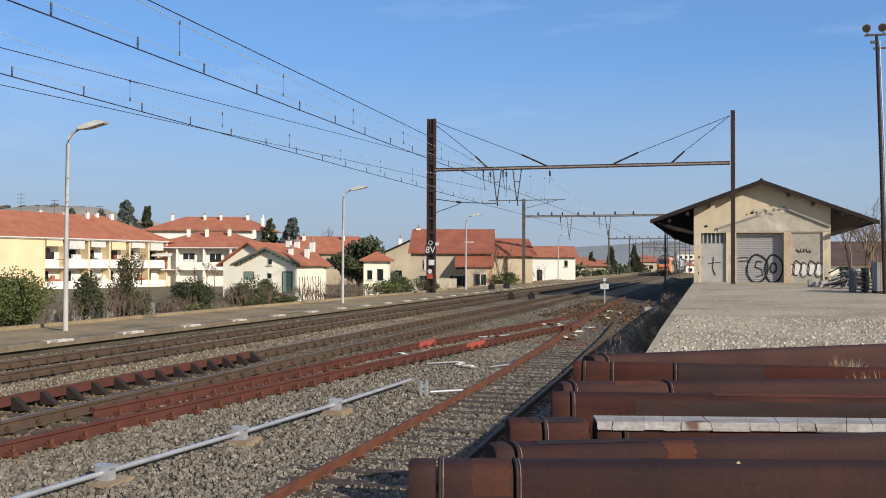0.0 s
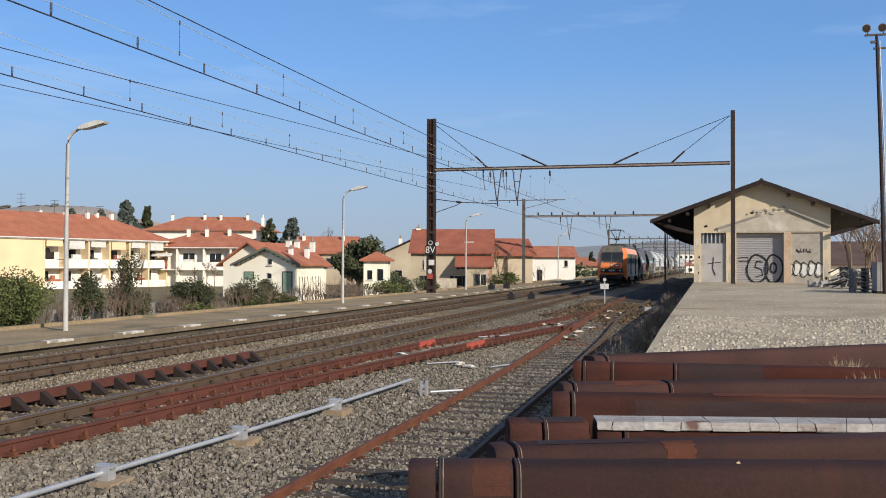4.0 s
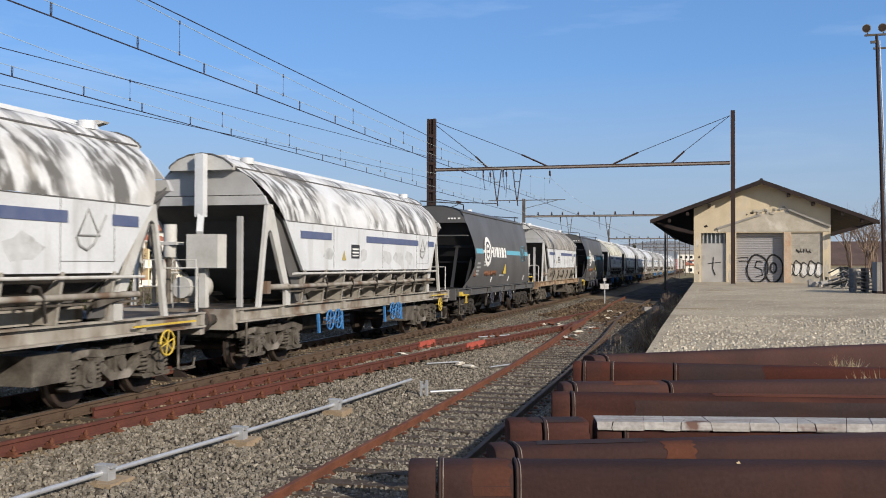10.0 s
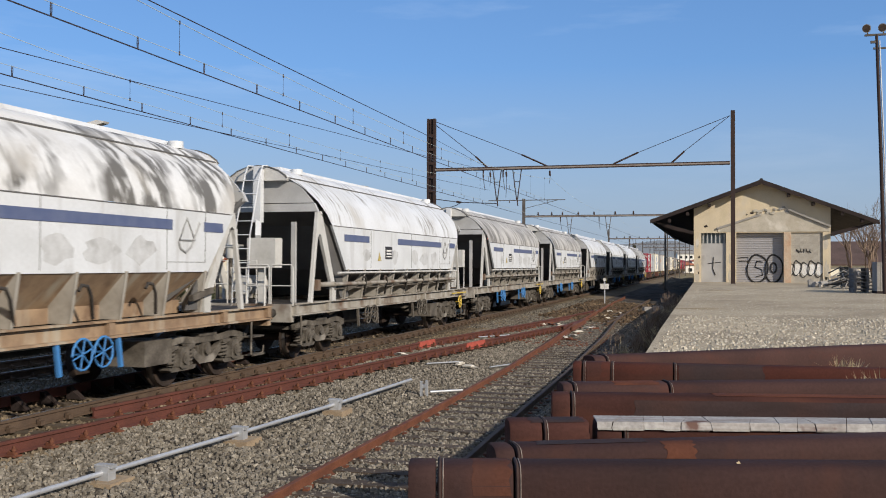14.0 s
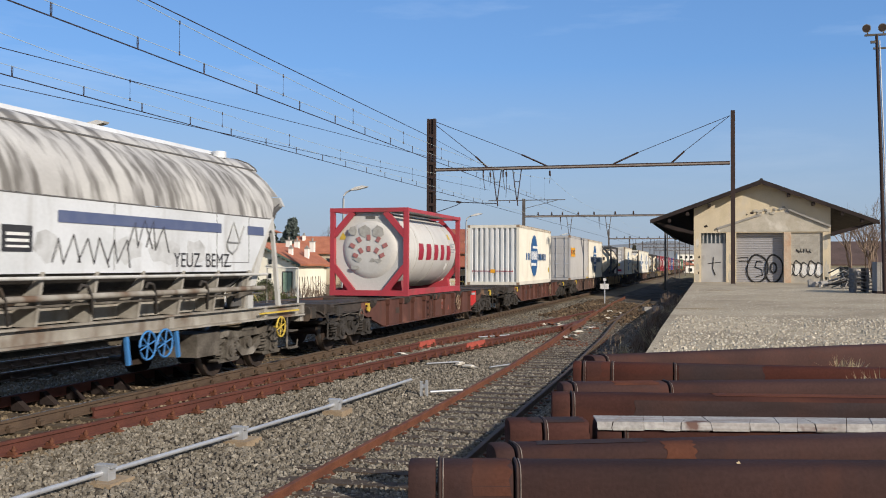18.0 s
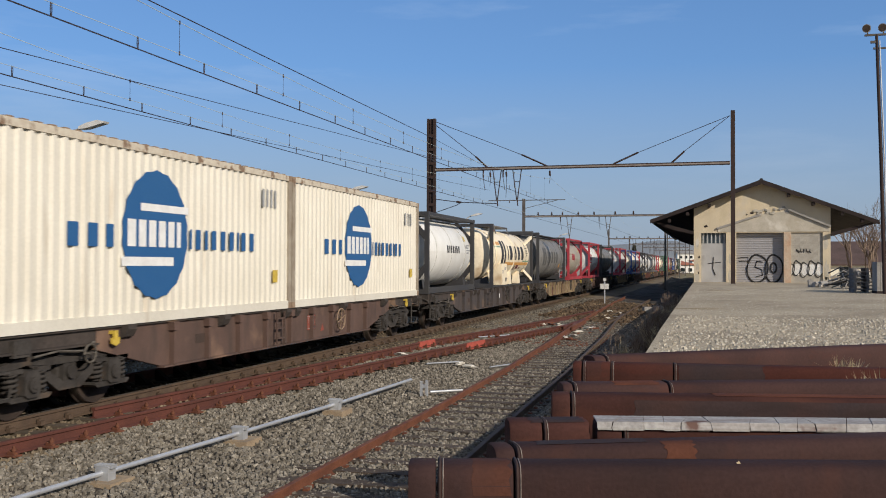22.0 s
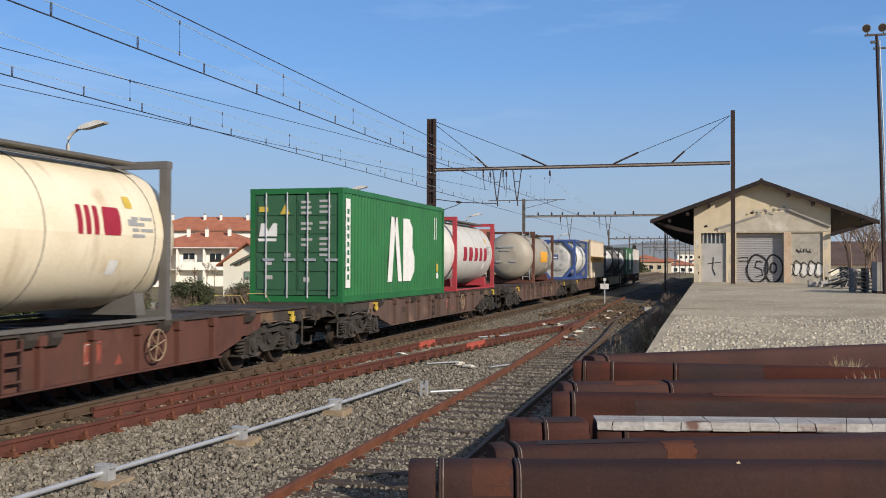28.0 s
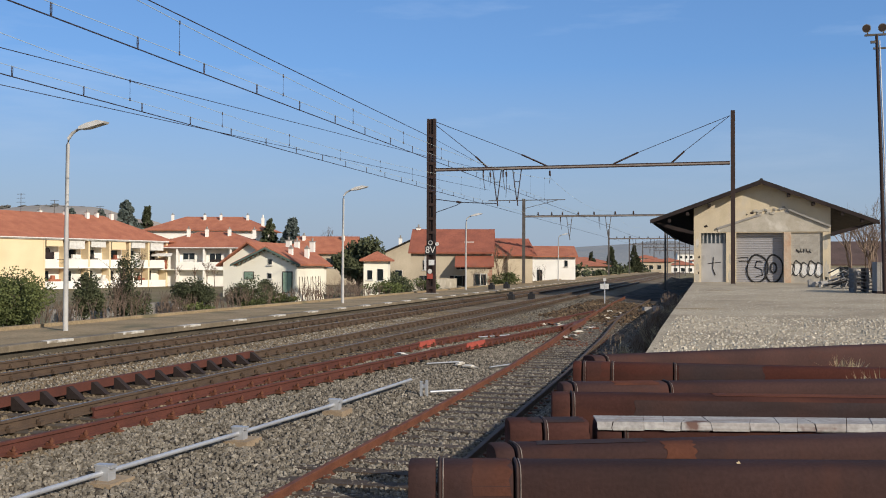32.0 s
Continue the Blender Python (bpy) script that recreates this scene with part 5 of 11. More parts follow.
# ---- container wagons ----
def container_wagon(tone, label):
    """Flat wagon with fish-bellied side beams, low cluttered ends over the bogies and an open deck."""
    ob = thing("container_wagon", label, "flat wagon", group="container wagons")
    dark = C["wag_end"]
    warm = tone.name in ("wag_rust", "wag_brown")
    for sx in (-1, 1):
        x0, x1 = (1.06, 1.14) if sx > 0 else (-1.14, -1.06)
        sb = part("side_beam", Shape().prism([(-6.6, 0.82), (-6.6, 1.12), (6.6, 1.12), (6.6, 0.82), (4.9, 0.42), (-4.9, 0.42)], "x", x0, x1), tone, ob)
        part("flange", Shape().box(x0 - 0.05 if sx < 0 else x0, -9.1, 1.121, x1 if sx < 0 else x1 + 0.05, 9.1, 1.15), dark, sb)
        part("flange", Shape().box(min(sx * 1.06, sx * 1.22), -4.9, 0.39, max(sx * 1.06, sx * 1.22), 4.9, 0.419), tone, sb)
        for way in (-1, 1):
            a, c = sorted((way * 6.61, way * 9.1))
            part("end_sill", Shape().box(x0, a, 0.93, x1, c, 1.12).box(min(sx * 1.06, sx * 1.2), a, 0.9, max(sx * 1.06, sx * 1.2), c, 0.928), dark, sb, "grimy blackened end sill")
        rib = Shape().box(-0.035, -0.035, 0.42, 0.06, 0.035, 1.12).prism([(-0.09, 1.119), (0.09, 1.119), (0.07, 0.98), (-0.07, 0.98)], "x", -0.035, 0.09).mesh("stiffener", tone)
        for i in range(9 if sx > 0 else 0):
            again("stiffener", rib, sb, pose(sx * 1.17, -4.6 + i * 1.15, 0))
        lug = Shape().prism([(0, 0.94), (0.08, 0.97), (0.14, 1.08), (0.14, 1.15), (0, 1.15)], "y", -0.12, 0.12).mesh("load_lug", dark)
        for y in (-8.9, -5.9, -2.9, -0.25, 0.25, 3.0, 6.0, 8.9) if sx > 0 else ():
            again("load_lug", lug, sb, pose(1.141, y, 0))
    part("centre_sill", Shape().box(-0.3, -9.1, 0.75, 0.3, 9.1, 1.1), dark, ob)
    cross = Shape().box(-1.06, -0.1, 0.9, 1.06, 0.1, 1.12).mesh("cross_member", dark)
    for i in range(8):
        again("cross_member", cross, ob, pose(0, -8.75 + i * 2.5, 0))
    brace = Shape().bar((-1.0, -0.75, 1.1), (1.0, 0.75, 1.1), 0.18, 0.04).mesh("diagonal_brace", dark)
    for i in range(4):
        again("diagonal_brace", brace, ob, pose(0, -7.5 + i * 5.0, 0, 0, 0, 0))
    for way in (-1, 1):
        part("end_beam", Shape().box(-1.2, way * 9.1 - 0.08, 0.85, 1.2, way * 9.1 + 0.08, 1.16), dark, ob)
        deck = Shape()
        for a, c in ((6.45, 6.95), (7.15, 7.75), (7.95, 8.2), (8.45, 9.0)):
            deck.box(-1.05, min(way * a, way * c), 1.125, 1.05, max(way * a, way * c), 1.148)
        part("end_deck", deck.box(-0.2, min(way * 6.4, way * 9.0), 1.12, 0.2, max(way * 6.4, way * 9.0), 1.145), dark, ob, "blackened open deck plates")
        buffers(ob, way * 9.18, C["under"], way, True)
        bogie(ob, way * 7.1, C["under"])
        step(ob, 1.2, way * 8.72, C["under"])
        part("hand_rail", Shape().tube([(-1.16, way * 8.95, 1.15), (-1.16, way * 8.95, 1.36), (-0.6, way * 9.1, 1.36), (-0.48, way * 9.1, 1.16)], 0.009, 5), C["yellow_dull"], ob)
        part("tow_hook", Shape().prism([(-0.05, 0), (0.05, 0), (0.035, -0.13), (0.1, -0.1), (0.09, -0.19), (0, -0.23), (-0.09, -0.19), (-0.1, -0.1), (-0.035, -0.13)], "x", 1.2, 1.235).box(1.14, -0.05, -0.05, 1.21, 0.05, 0.0), C["yellow"], ob, "yellow towing hook").matrix_basis = pose(0, way * 6.25 if way < 0 else 7.95, 1.08)
        part("uncoupling_lever", Shape().tube([(0.2, way * 9.2, 0.98), (1.1, way * 9.22, 1.0), (1.24, way * 9.2, 0.9), (1.25, way * 9.05, 0.72)], 0.016, 5), C["under"], ob)
        part("junction_box", Shape().box(1.145, way * 8.25 - 0.16, 0.86, 1.22, way * 8.25 + 0.16, 1.08).box(1.22, way * 8.25 - 0.12, 0.9, 1.232, way * 8.25 + 0.12, 1.04), C["under"], ob)
        part("brake_hose", Shape().tube([(1.18, way * 6.7, 0.95), (1.2, way * 7.0, 0.84), (1.19, way * 7.5, 0.88), (1.19, way * 8.0, 0.84)], 0.017, 5), C["under_pale"], ob)
    ring_ = Shape().tube(ring(-6.9, 0.8, 0.13, 16, 1.26), 0.017, 5, True).cyl((1.15, -6.9, 0.8), (1.26, -6.9, 0.8), 0.02, 6).tube([(1.26, -7.03, 0.8), (1.26, -6.77, 0.8)], 0.01, 4)
    part("brake_ring", ring_, C["under_pale"], ob, "pale brake handring")
    handwheel(ob, 1.27, 2.7, 0.78, 0.25, C["casting" if warm else "under"])
    part("ladder", Shape().bar((1.24, -0.75, 0.45), (1.24, -0.75, 1.1), 0.03, 0.03).bar((1.24, -0.4, 0.45), (1.24, -0.4, 1.1), 0.03, 0.03).box(1.22, -0.75, 0.55, 1.26, -0.4, 0.58).box(1.22, -0.75, 0.75, 1.26, -0.4, 0.78).box(1.22, -0.75, 0.95, 1.26, -0.4, 0.98), tone, ob)
    if warm:
        panel = part("data_panel", sides(1.142, 1.0, 0.62, 1.42, 0.94), C["panel_dull"], ob, "dull red panel with a pale border")
        part("panel_border", Shape().tube([(1.149, 1.03, 0.65), (1.149, 1.39, 0.65), (1.149, 1.39, 0.91), (1.149, 1.03, 0.91)], 0.008, 4, True), C["hopper_head"], panel)
        part("data_panel", Shape().prism([(1.75, 0.56), (1.95, 0.56), (1.85, 0.72)], "x", 1.142, 1.147), C["panel_dull"], ob)
    else:
        part("data_panel", sides(1.142, 1.5, 0.7, 1.7, 0.88), C["mark_white"], ob)
    part("data_panel", sides(1.142, -3.8, 0.7, -3.3, 0.86), C["wag_rib" if tone.name != "wag_grey" else "mark_grey"], ob)
    part("brake_gear", Shape().cyl((-0.5, -2.2, 0.6), (-0.5, -1.2, 0.6), 0.2, 12).cyl((0.5, 1.0, 0.62), (0.5, 1.8, 0.62), 0.16, 12).tube([(0, -5.5, 0.5), (0, 5.5, 0.5)], 0.03, 5), C["under"], ob)
    return ob


# ---- containers ----
def letters(parent, x, y0, z0, widths, h, gap, material, lean=0.0, name="mark"):
    """A brand mark as plain upright blocks, each as wide as one of its signs."""
    sh, y = Shape(), y0
    for w in widths:
        q0, q1 = (y, y + w) if w < 0.1 or h > 0.6 else (y + w * 0.12, y + w * 0.74)
        c = min(q1 - q0, h) * 0.06
        sh.add([(x, q0 + u + lean * v / h, z0 + v) for u, v in ((c, 0), (q1 - q0 - c, 0), (q1 - q0, c), (q1 - q0, h - c), (q1 - q0 - c, h), (c, h), (0, h - c), (0, c))], [tuple(range(8))])
        y += w + gap
    return part(name, sh, material, parent)


def corrugated(axis, a, b, z0, z1, at, out, pitch=0.225, depth=0.038, steps=(0.3, 0.5, 0.8)):
    """A corrugated sheet along y (axis 'y', at x=at) or along x."""
    n = max(2, round((b - a) / pitch))
    p = (b - a) / n
    line = []
    for i in range(n):
        s = a + i * p
        line += [(s, 0), (s + p * steps[0], 0), (s + p * steps[1], -depth), (s + p * steps[2], -depth)]
    line.append((b, 0))
    rows = []
    for z in (z0, z1):
        rows.append([(at + out * d, s, z) if axis == "y" else (s, at + out * d, z) for s, d in line])
    return Shape().sheet(rows, False)


def box_container(length, tone, label, front="doors", height=2.77, frame=None, decor=None, doors=None, posts=None):
    """A box container; origin at the middle of its base."""
    ob = thing("container", label, "container", group="containers")
    hw, hl, fr = 1.219, length / 2, frame or tone
    rail = C["cont_rail"] if tone.name in ("cont_white", "cont_beige") else fr
    for sx in (-1, 1):
        part("side_panel", corrugated("y", -hl + 0.12, hl - 0.12, 0.16, height - 0.1, sx * (hw - 0.012), sx), tone, ob)
        part("bottom_rail", Shape().box(sx * hw - 0.06 if sx > 0 else -hw, -hl + 0.15, 0, sx * hw if sx > 0 else -hw + 0.06, hl - 0.15, 0.16), fr, ob)
        part("top_rail", Shape().box(sx * hw - 0.06 if sx > 0 else -hw, -hl + 0.15, height - 0.11, sx * hw if sx > 0 else -hw + 0.06, hl - 0.15, height), rail, ob)
        for sy in (-1, 1):
            x0, y0 = (hw - 0.12 if sx > 0 else -hw), (hl - 0.15 if sy > 0 else -hl)
            part("corner_post", Shape().box(x0, y0, 0.12, x0 + 0.12, y0 + 0.15, height - 0.12), posts or fr, ob)
            for z in (0, height - 0.12):
                part("corner_casting", Shape().box(x0 - 0.003, y0 - 0.003, z, x0 + 0.123, y0 + 0.153, z + 0.12).tube([(x0 + (0.123 if sx > 0 else -0.003), y0 + 0.075, z + 0.06), (x0 + (0.127 if sx > 0 else -0.007), y0 + 0.075, z + 0.06)], 0.035, 8), C["casting"] if "green" not in tone.name else fr, ob)
    for sx in (-1, 1):
        edge = Shape()
        for i in range(int(length / 0.28) - 1):
            edge.box(sx * (hw - 0.16) - 0.15, -hl + 0.3 + i * 0.28, height - 0.02, sx * (hw - 0.16) + 0.15, -hl + 0.42 + i * 0.28, height + 0.022)
        part("roof_ridges", edge, C["casting"] if "green" not in tone.name else fr, ob)
    part("roof", Shape().box(-hw + 0.06, -hl + 0.1, height - 0.05, hw - 0.06, hl - 0.1, height - 0.02), tone, ob)
    part("floor", Shape().box(-hw + 0.06, -hl + 0.1, 0.08, hw - 0.06, hl - 0.1, 0.15), fr, ob)
    for sy in (-1, 1):
        y = sy * hl
        part("end_sill", Shape().box(-hw + 0.12, min(y, y - sy * 0.12), 0, hw - 0.12, max(y, y - sy * 0.12), 0.15), fr, ob)
        part("end_header", Shape().box(-hw + 0.12, min(y, y - sy * 0.12), height - 0.14, hw - 0.12, max(y, y - sy * 0.12), height), fr, ob)
        if sy > 0 or front == "sheet":
            part("end_panel", corrugated("x", -hw + 0.12, hw - 0.12, 0.15, height - 0.14, y - sy * 0.012, sy, 0.24, 0.105, (0.45, 0.56, 0.93)), doors or tone, ob)
            continue
        for dx in (-1, 1):
            a, c = (-hw + 0.13, -0.01) if dx < 0 else (0.01, hw - 0.13)
            door = part("door", Shape().box(a, y + 0.03, 0.17, c, y + 0.07, height - 0.16), doors or tone, ob)
            for k in range(5):
                z = 0.3 + k * (height - 0.5) / 5
                part("door_panel", Shape().box(a + 0.06, y + 0.01, z, c - 0.06, y + 0.03, z + 0.36), doors or tone, door)
            for q in (0.28, 0.8):
                x = a + (c - a) * q
                part("lock_rod", Shape().tube([(x, y - 0.01, 0.1), (x, y - 0.01, height - 0.1)], 0.02, 6).box(x - 0.08, y - 0.03, 1.0, x + 0.22, y - 0.005, 1.06), M["galv"], door)
    if decor:
        decor(ob, hw, hl, height)
    return ob


def decor_sun_disc(ob, hw, hl, h):
    """Blue scalloped disc with a white S-like band, and blue block marks."""
    n = 36
    cz, cy = h * 0.5, -0.58
    pts = [(cy + (0.92 + (0.03 if i % 2 else 0)) * math.cos(2 * math.pi * i / n), cz + (1.0 + (0.03 if i % 2 else 0)) * math.sin(2 * math.pi * i / n)) for i in range(n)]
    part("round_mark", Shape().prism(pts, "x", hw + 0.001, hw + 0.005), C["schmidt_blue"], ob)
    sh = Shape()
    for y0, z0, y1, z1 in ((-0.45, 0.36, 0.95, 0.48), (-0.95, -0.5, 0.5, -0.36), (-0.8, -0.2, -0.58, 0.22), (-0.5, -0.2, -0.3, 0.22), (-0.22, -0.2, -0.02, 0.22), (0.06, -0.2, 0.26, 0.22), (0.34, -0.2, 0.52, 0.22), (0.6, -0.2, 0.72, 0.22)):
        sh.box(hw + 0.006, cy + y0, cz + z0, hw + 0.009, cy + y1, cz + z1)
    part("white_bars", sh, C["mark_white"], ob)
    letters(ob, hw + 0.004, -2.85, cz - 0.22, [0.4, 0.38, 0.3], 0.34, 0.06, C["schmidt_blue"])
    letters(ob, hw + 0.004, 0.42, cz - 0.22, [0.12, 0.27, 0.16, 0.27, 0.27, 0.27, 0.07, 0.28, 0.27], 0.34, 0.06, C["schmidt_blue"])
    letters(ob, hw + 0.004, hl - 1.4, h - 0.72, [0.14, 0.14, 0.14, 0.14], 0.36, 0.04, C["mark_grey"])
    part("warning_plate", sides(hw + 0.001, hl - 0.9, 0.55, hl - 0.68, 0.8), C["yellow"], ob)


def decor_sun_disc_line(ob, hw, hl, h):
    decor_sun_disc(ob, hw, hl, h)
    part("red_arrow", Shape().box(-0.95, -hl - 0.006, 0.62, 0.9, -hl - 0.003, 0.655).prism([(-0.95, 0.6), (-1.03, 0.637), (-0.95, 0.675)], "y", -hl - 0.006, -hl - 0.003).prism([(0.9, 0.6), (0.98, 0.637), (0.9, 0.675)], "y", -hl - 0.006, -hl - 0.003), C["mark_red"], ob)
    part("orange_plate", Shape().box(-0.12, -hl - 0.01, 0.56, 0.1, -hl - 0.003, 0.72), C["mark_orange"], ob)


def decor_orange_plate(y, up=0.0):
    def go(ob, hw, hl, h):
        part("orange_plate", sides(hw + 0.001, y, h * 0.38 + up, y + 1.87, h * 0.38 + up + 0.56), C["mark_orange"], ob)
        letters(ob, hw + 0.009, y + 0.55, h * 0.38 + up + 0.13, [0.18, 0.15, 0.15, 0.15, 0.13, 0.15], 0.3, 0.03, C["mark_black"])
        part("red_mark", sides(hw + 0.008, y + 0.1, h * 0.38 + up + 0.13, y + 0.3, h * 0.38 + up + 0.43), C["mark_red"], ob)
        letters(ob, hw + 0.004, hl - 0.75, h * 0.55, [0.07, 0.0, 0.05], 1.0, 0.2, C["mark_black"])
        part("warning_plate", sides(hw + 0.001, hl - 0.8, 0.6, hl - 0.62, 0.8), C["yellow"], ob)
        part("yellow_foot", sides(hw + 0.001, hl - 1.2, 0.02, hl - 0.2, 0.12), C["yellow"], ob)
    return go


def decor_stripe(ob, hw, hl, h):
    part("orange_band", sides(hw + 0.001, -hl + 0.2, h * 0.42, hl - 0.1, h * 0.42 + 0.42), C["mark_orange"], ob)
    letters(ob, hw + 0.009, -2.7, h * 0.42 + 0.09, [0.34] * 4 + [0.1] + [0.34] * 7, 0.24, 0.12, C["mark_black"])


def decor_two_blocks(ob, hw, hl, h):
    """Large white two-part mark on green."""
    y, z = -1.22, h * 0.16
    sh = Shape()
    x = hw + 0.002
    for q in ([(0, 0), (0.26, 0), (0.5, 1.75), (0.22, 1.75)], [(0.4, 1.75), (0.6, 1.75), (0.9, 0), (0.66, 0)], [(0.98, 0), (1.5, 0), (1.75, 0.3), (1.75, 0.7), (1.6, 0.95), (1.62, 1.5), (1.4, 1.75), (0.98, 1.75)]):
        sh.prism([(y + a * 1.4, z + b * 1.03) for a, b in q], "x", x, x + 0.004)
    part("white_mark", sh, C["mark_white"], ob)
    part("white_strip", sides(hw + 0.001, -hl + 0.2, 0.35, -hl + 0.5, h - 0.25), C["mark_white"], ob)
    for k in range(9):
        part("strip_bar", sides(hw + 0.008, -hl + 0.28, 0.55 + k * 0.2, -hl + 0.42, 0.67 + k * 0.2, 0.003), C["cont_green"], ob)
    letters(ob, hw + 0.004, hl - 1.2, h * 0.62, [0.06, 0.06], 0.7, 0.14, C["mark_white"])
    part("warning_plate", sides(hw + 0.001, hl - 0.95, 0.7, hl - 0.75, 0.95), C["yellow"], ob)
    part("data_plate", sides(hw + 0.001, hl - 0.95, 0.48, hl - 0.75, 0.66), C["mark_white"], ob)
    door = random.Random(5)
    part("warning_plate", Shape().prism([(-0.42, 2.14), (-0.16, 2.14), (-0.29, 2.38)], "y", -hl - 0.002, -hl + 0.006), C["yellow"], ob)
    part("warning_plate", Shape().box(-0.98, -hl - 0.002, 2.2, -0.74, -hl + 0.006, 2.33), C["yellow"], ob)
    part("white_mark", Shape().prism([(-0.98, 1.6), (-0.5, 1.6), (-0.5, 1.92), (-0.6, 1.92), (-0.74, 1.72), (-0.8, 1.92), (-0.92, 1.92)], "y", -hl - 0.002, -hl + 0.006), C["mark_white"], ob)
    part("white_mark", Shape().box(-1.0, -hl - 0.002, 1.48, -0.52, -hl + 0.006, 1.55), C["mark_white"], ob)
    for col, top, rows in ((0.14, 2.4, 9), (0.62, 2.42, 11)):
        for k in range(rows):
            if k in (3, 6):
                continue
            z = top - 0.13 * k
            part("door_mark", Shape().box(col, -hl - 0.002, z, col + door.uniform(0.14, 0.3), -hl + 0.006, z + 0.06), C["hopper_head"], ob)
    for x0, z0 in ((-0.8, 0.9), (-0.78, 0.55), (0.2, 0.5), (-0.3, 1.1)):
        part("door_mark", Shape().box(x0, -hl - 0.002, z0, x0 + 0.16, -hl + 0.006, z0 + 0.1), C["hopper_head"], ob)


def decor_plain_doors(ob, hw, hl, h):
    decor_sun_disc(ob, hw, hl, h)
    part("round_badge", Shape().tube([(-0.3, -hl - 0.03, 2.3), (-0.3, -hl - 0.035, 2.3)], 0.2, 20), C["schmidt_blue"], ob)
    for x, z, w, k, c in ((0.42, 2.12, 0.42, 0.3, "mark_white"), (0.42, 1.62, 0.42, 0.24, "mark_white"), (0.42, 1.2, 0.42, 0.22, "mark_white"), (0.46, 0.86, 0.26, 0.26, "yellow"), (-0.9, 1.25, 0.3, 0.3, "mark_white"), (0.4, 0.32, 0.5, 0.2, "mark_red"), (-0.9, 0.32, 0.5, 0.2, "mark_red")):
        plate = part("data_plate", Shape().box(x, -hl - 0.002, z, x + w, -hl + 0.008, z + k), C[c], ob)
        for j in range(2 if c == "mark_white" else 0):
            part("data_bar", Shape().box(x + 0.04, -hl - 0.004, z + k * (0.25 + 0.36 * j), x + w - 0.05 - 0.06 * j, -hl - 0.0025, z + k * (0.4 + 0.36 * j)), C["mark_grey"], plate)


UP = math.pi / 2


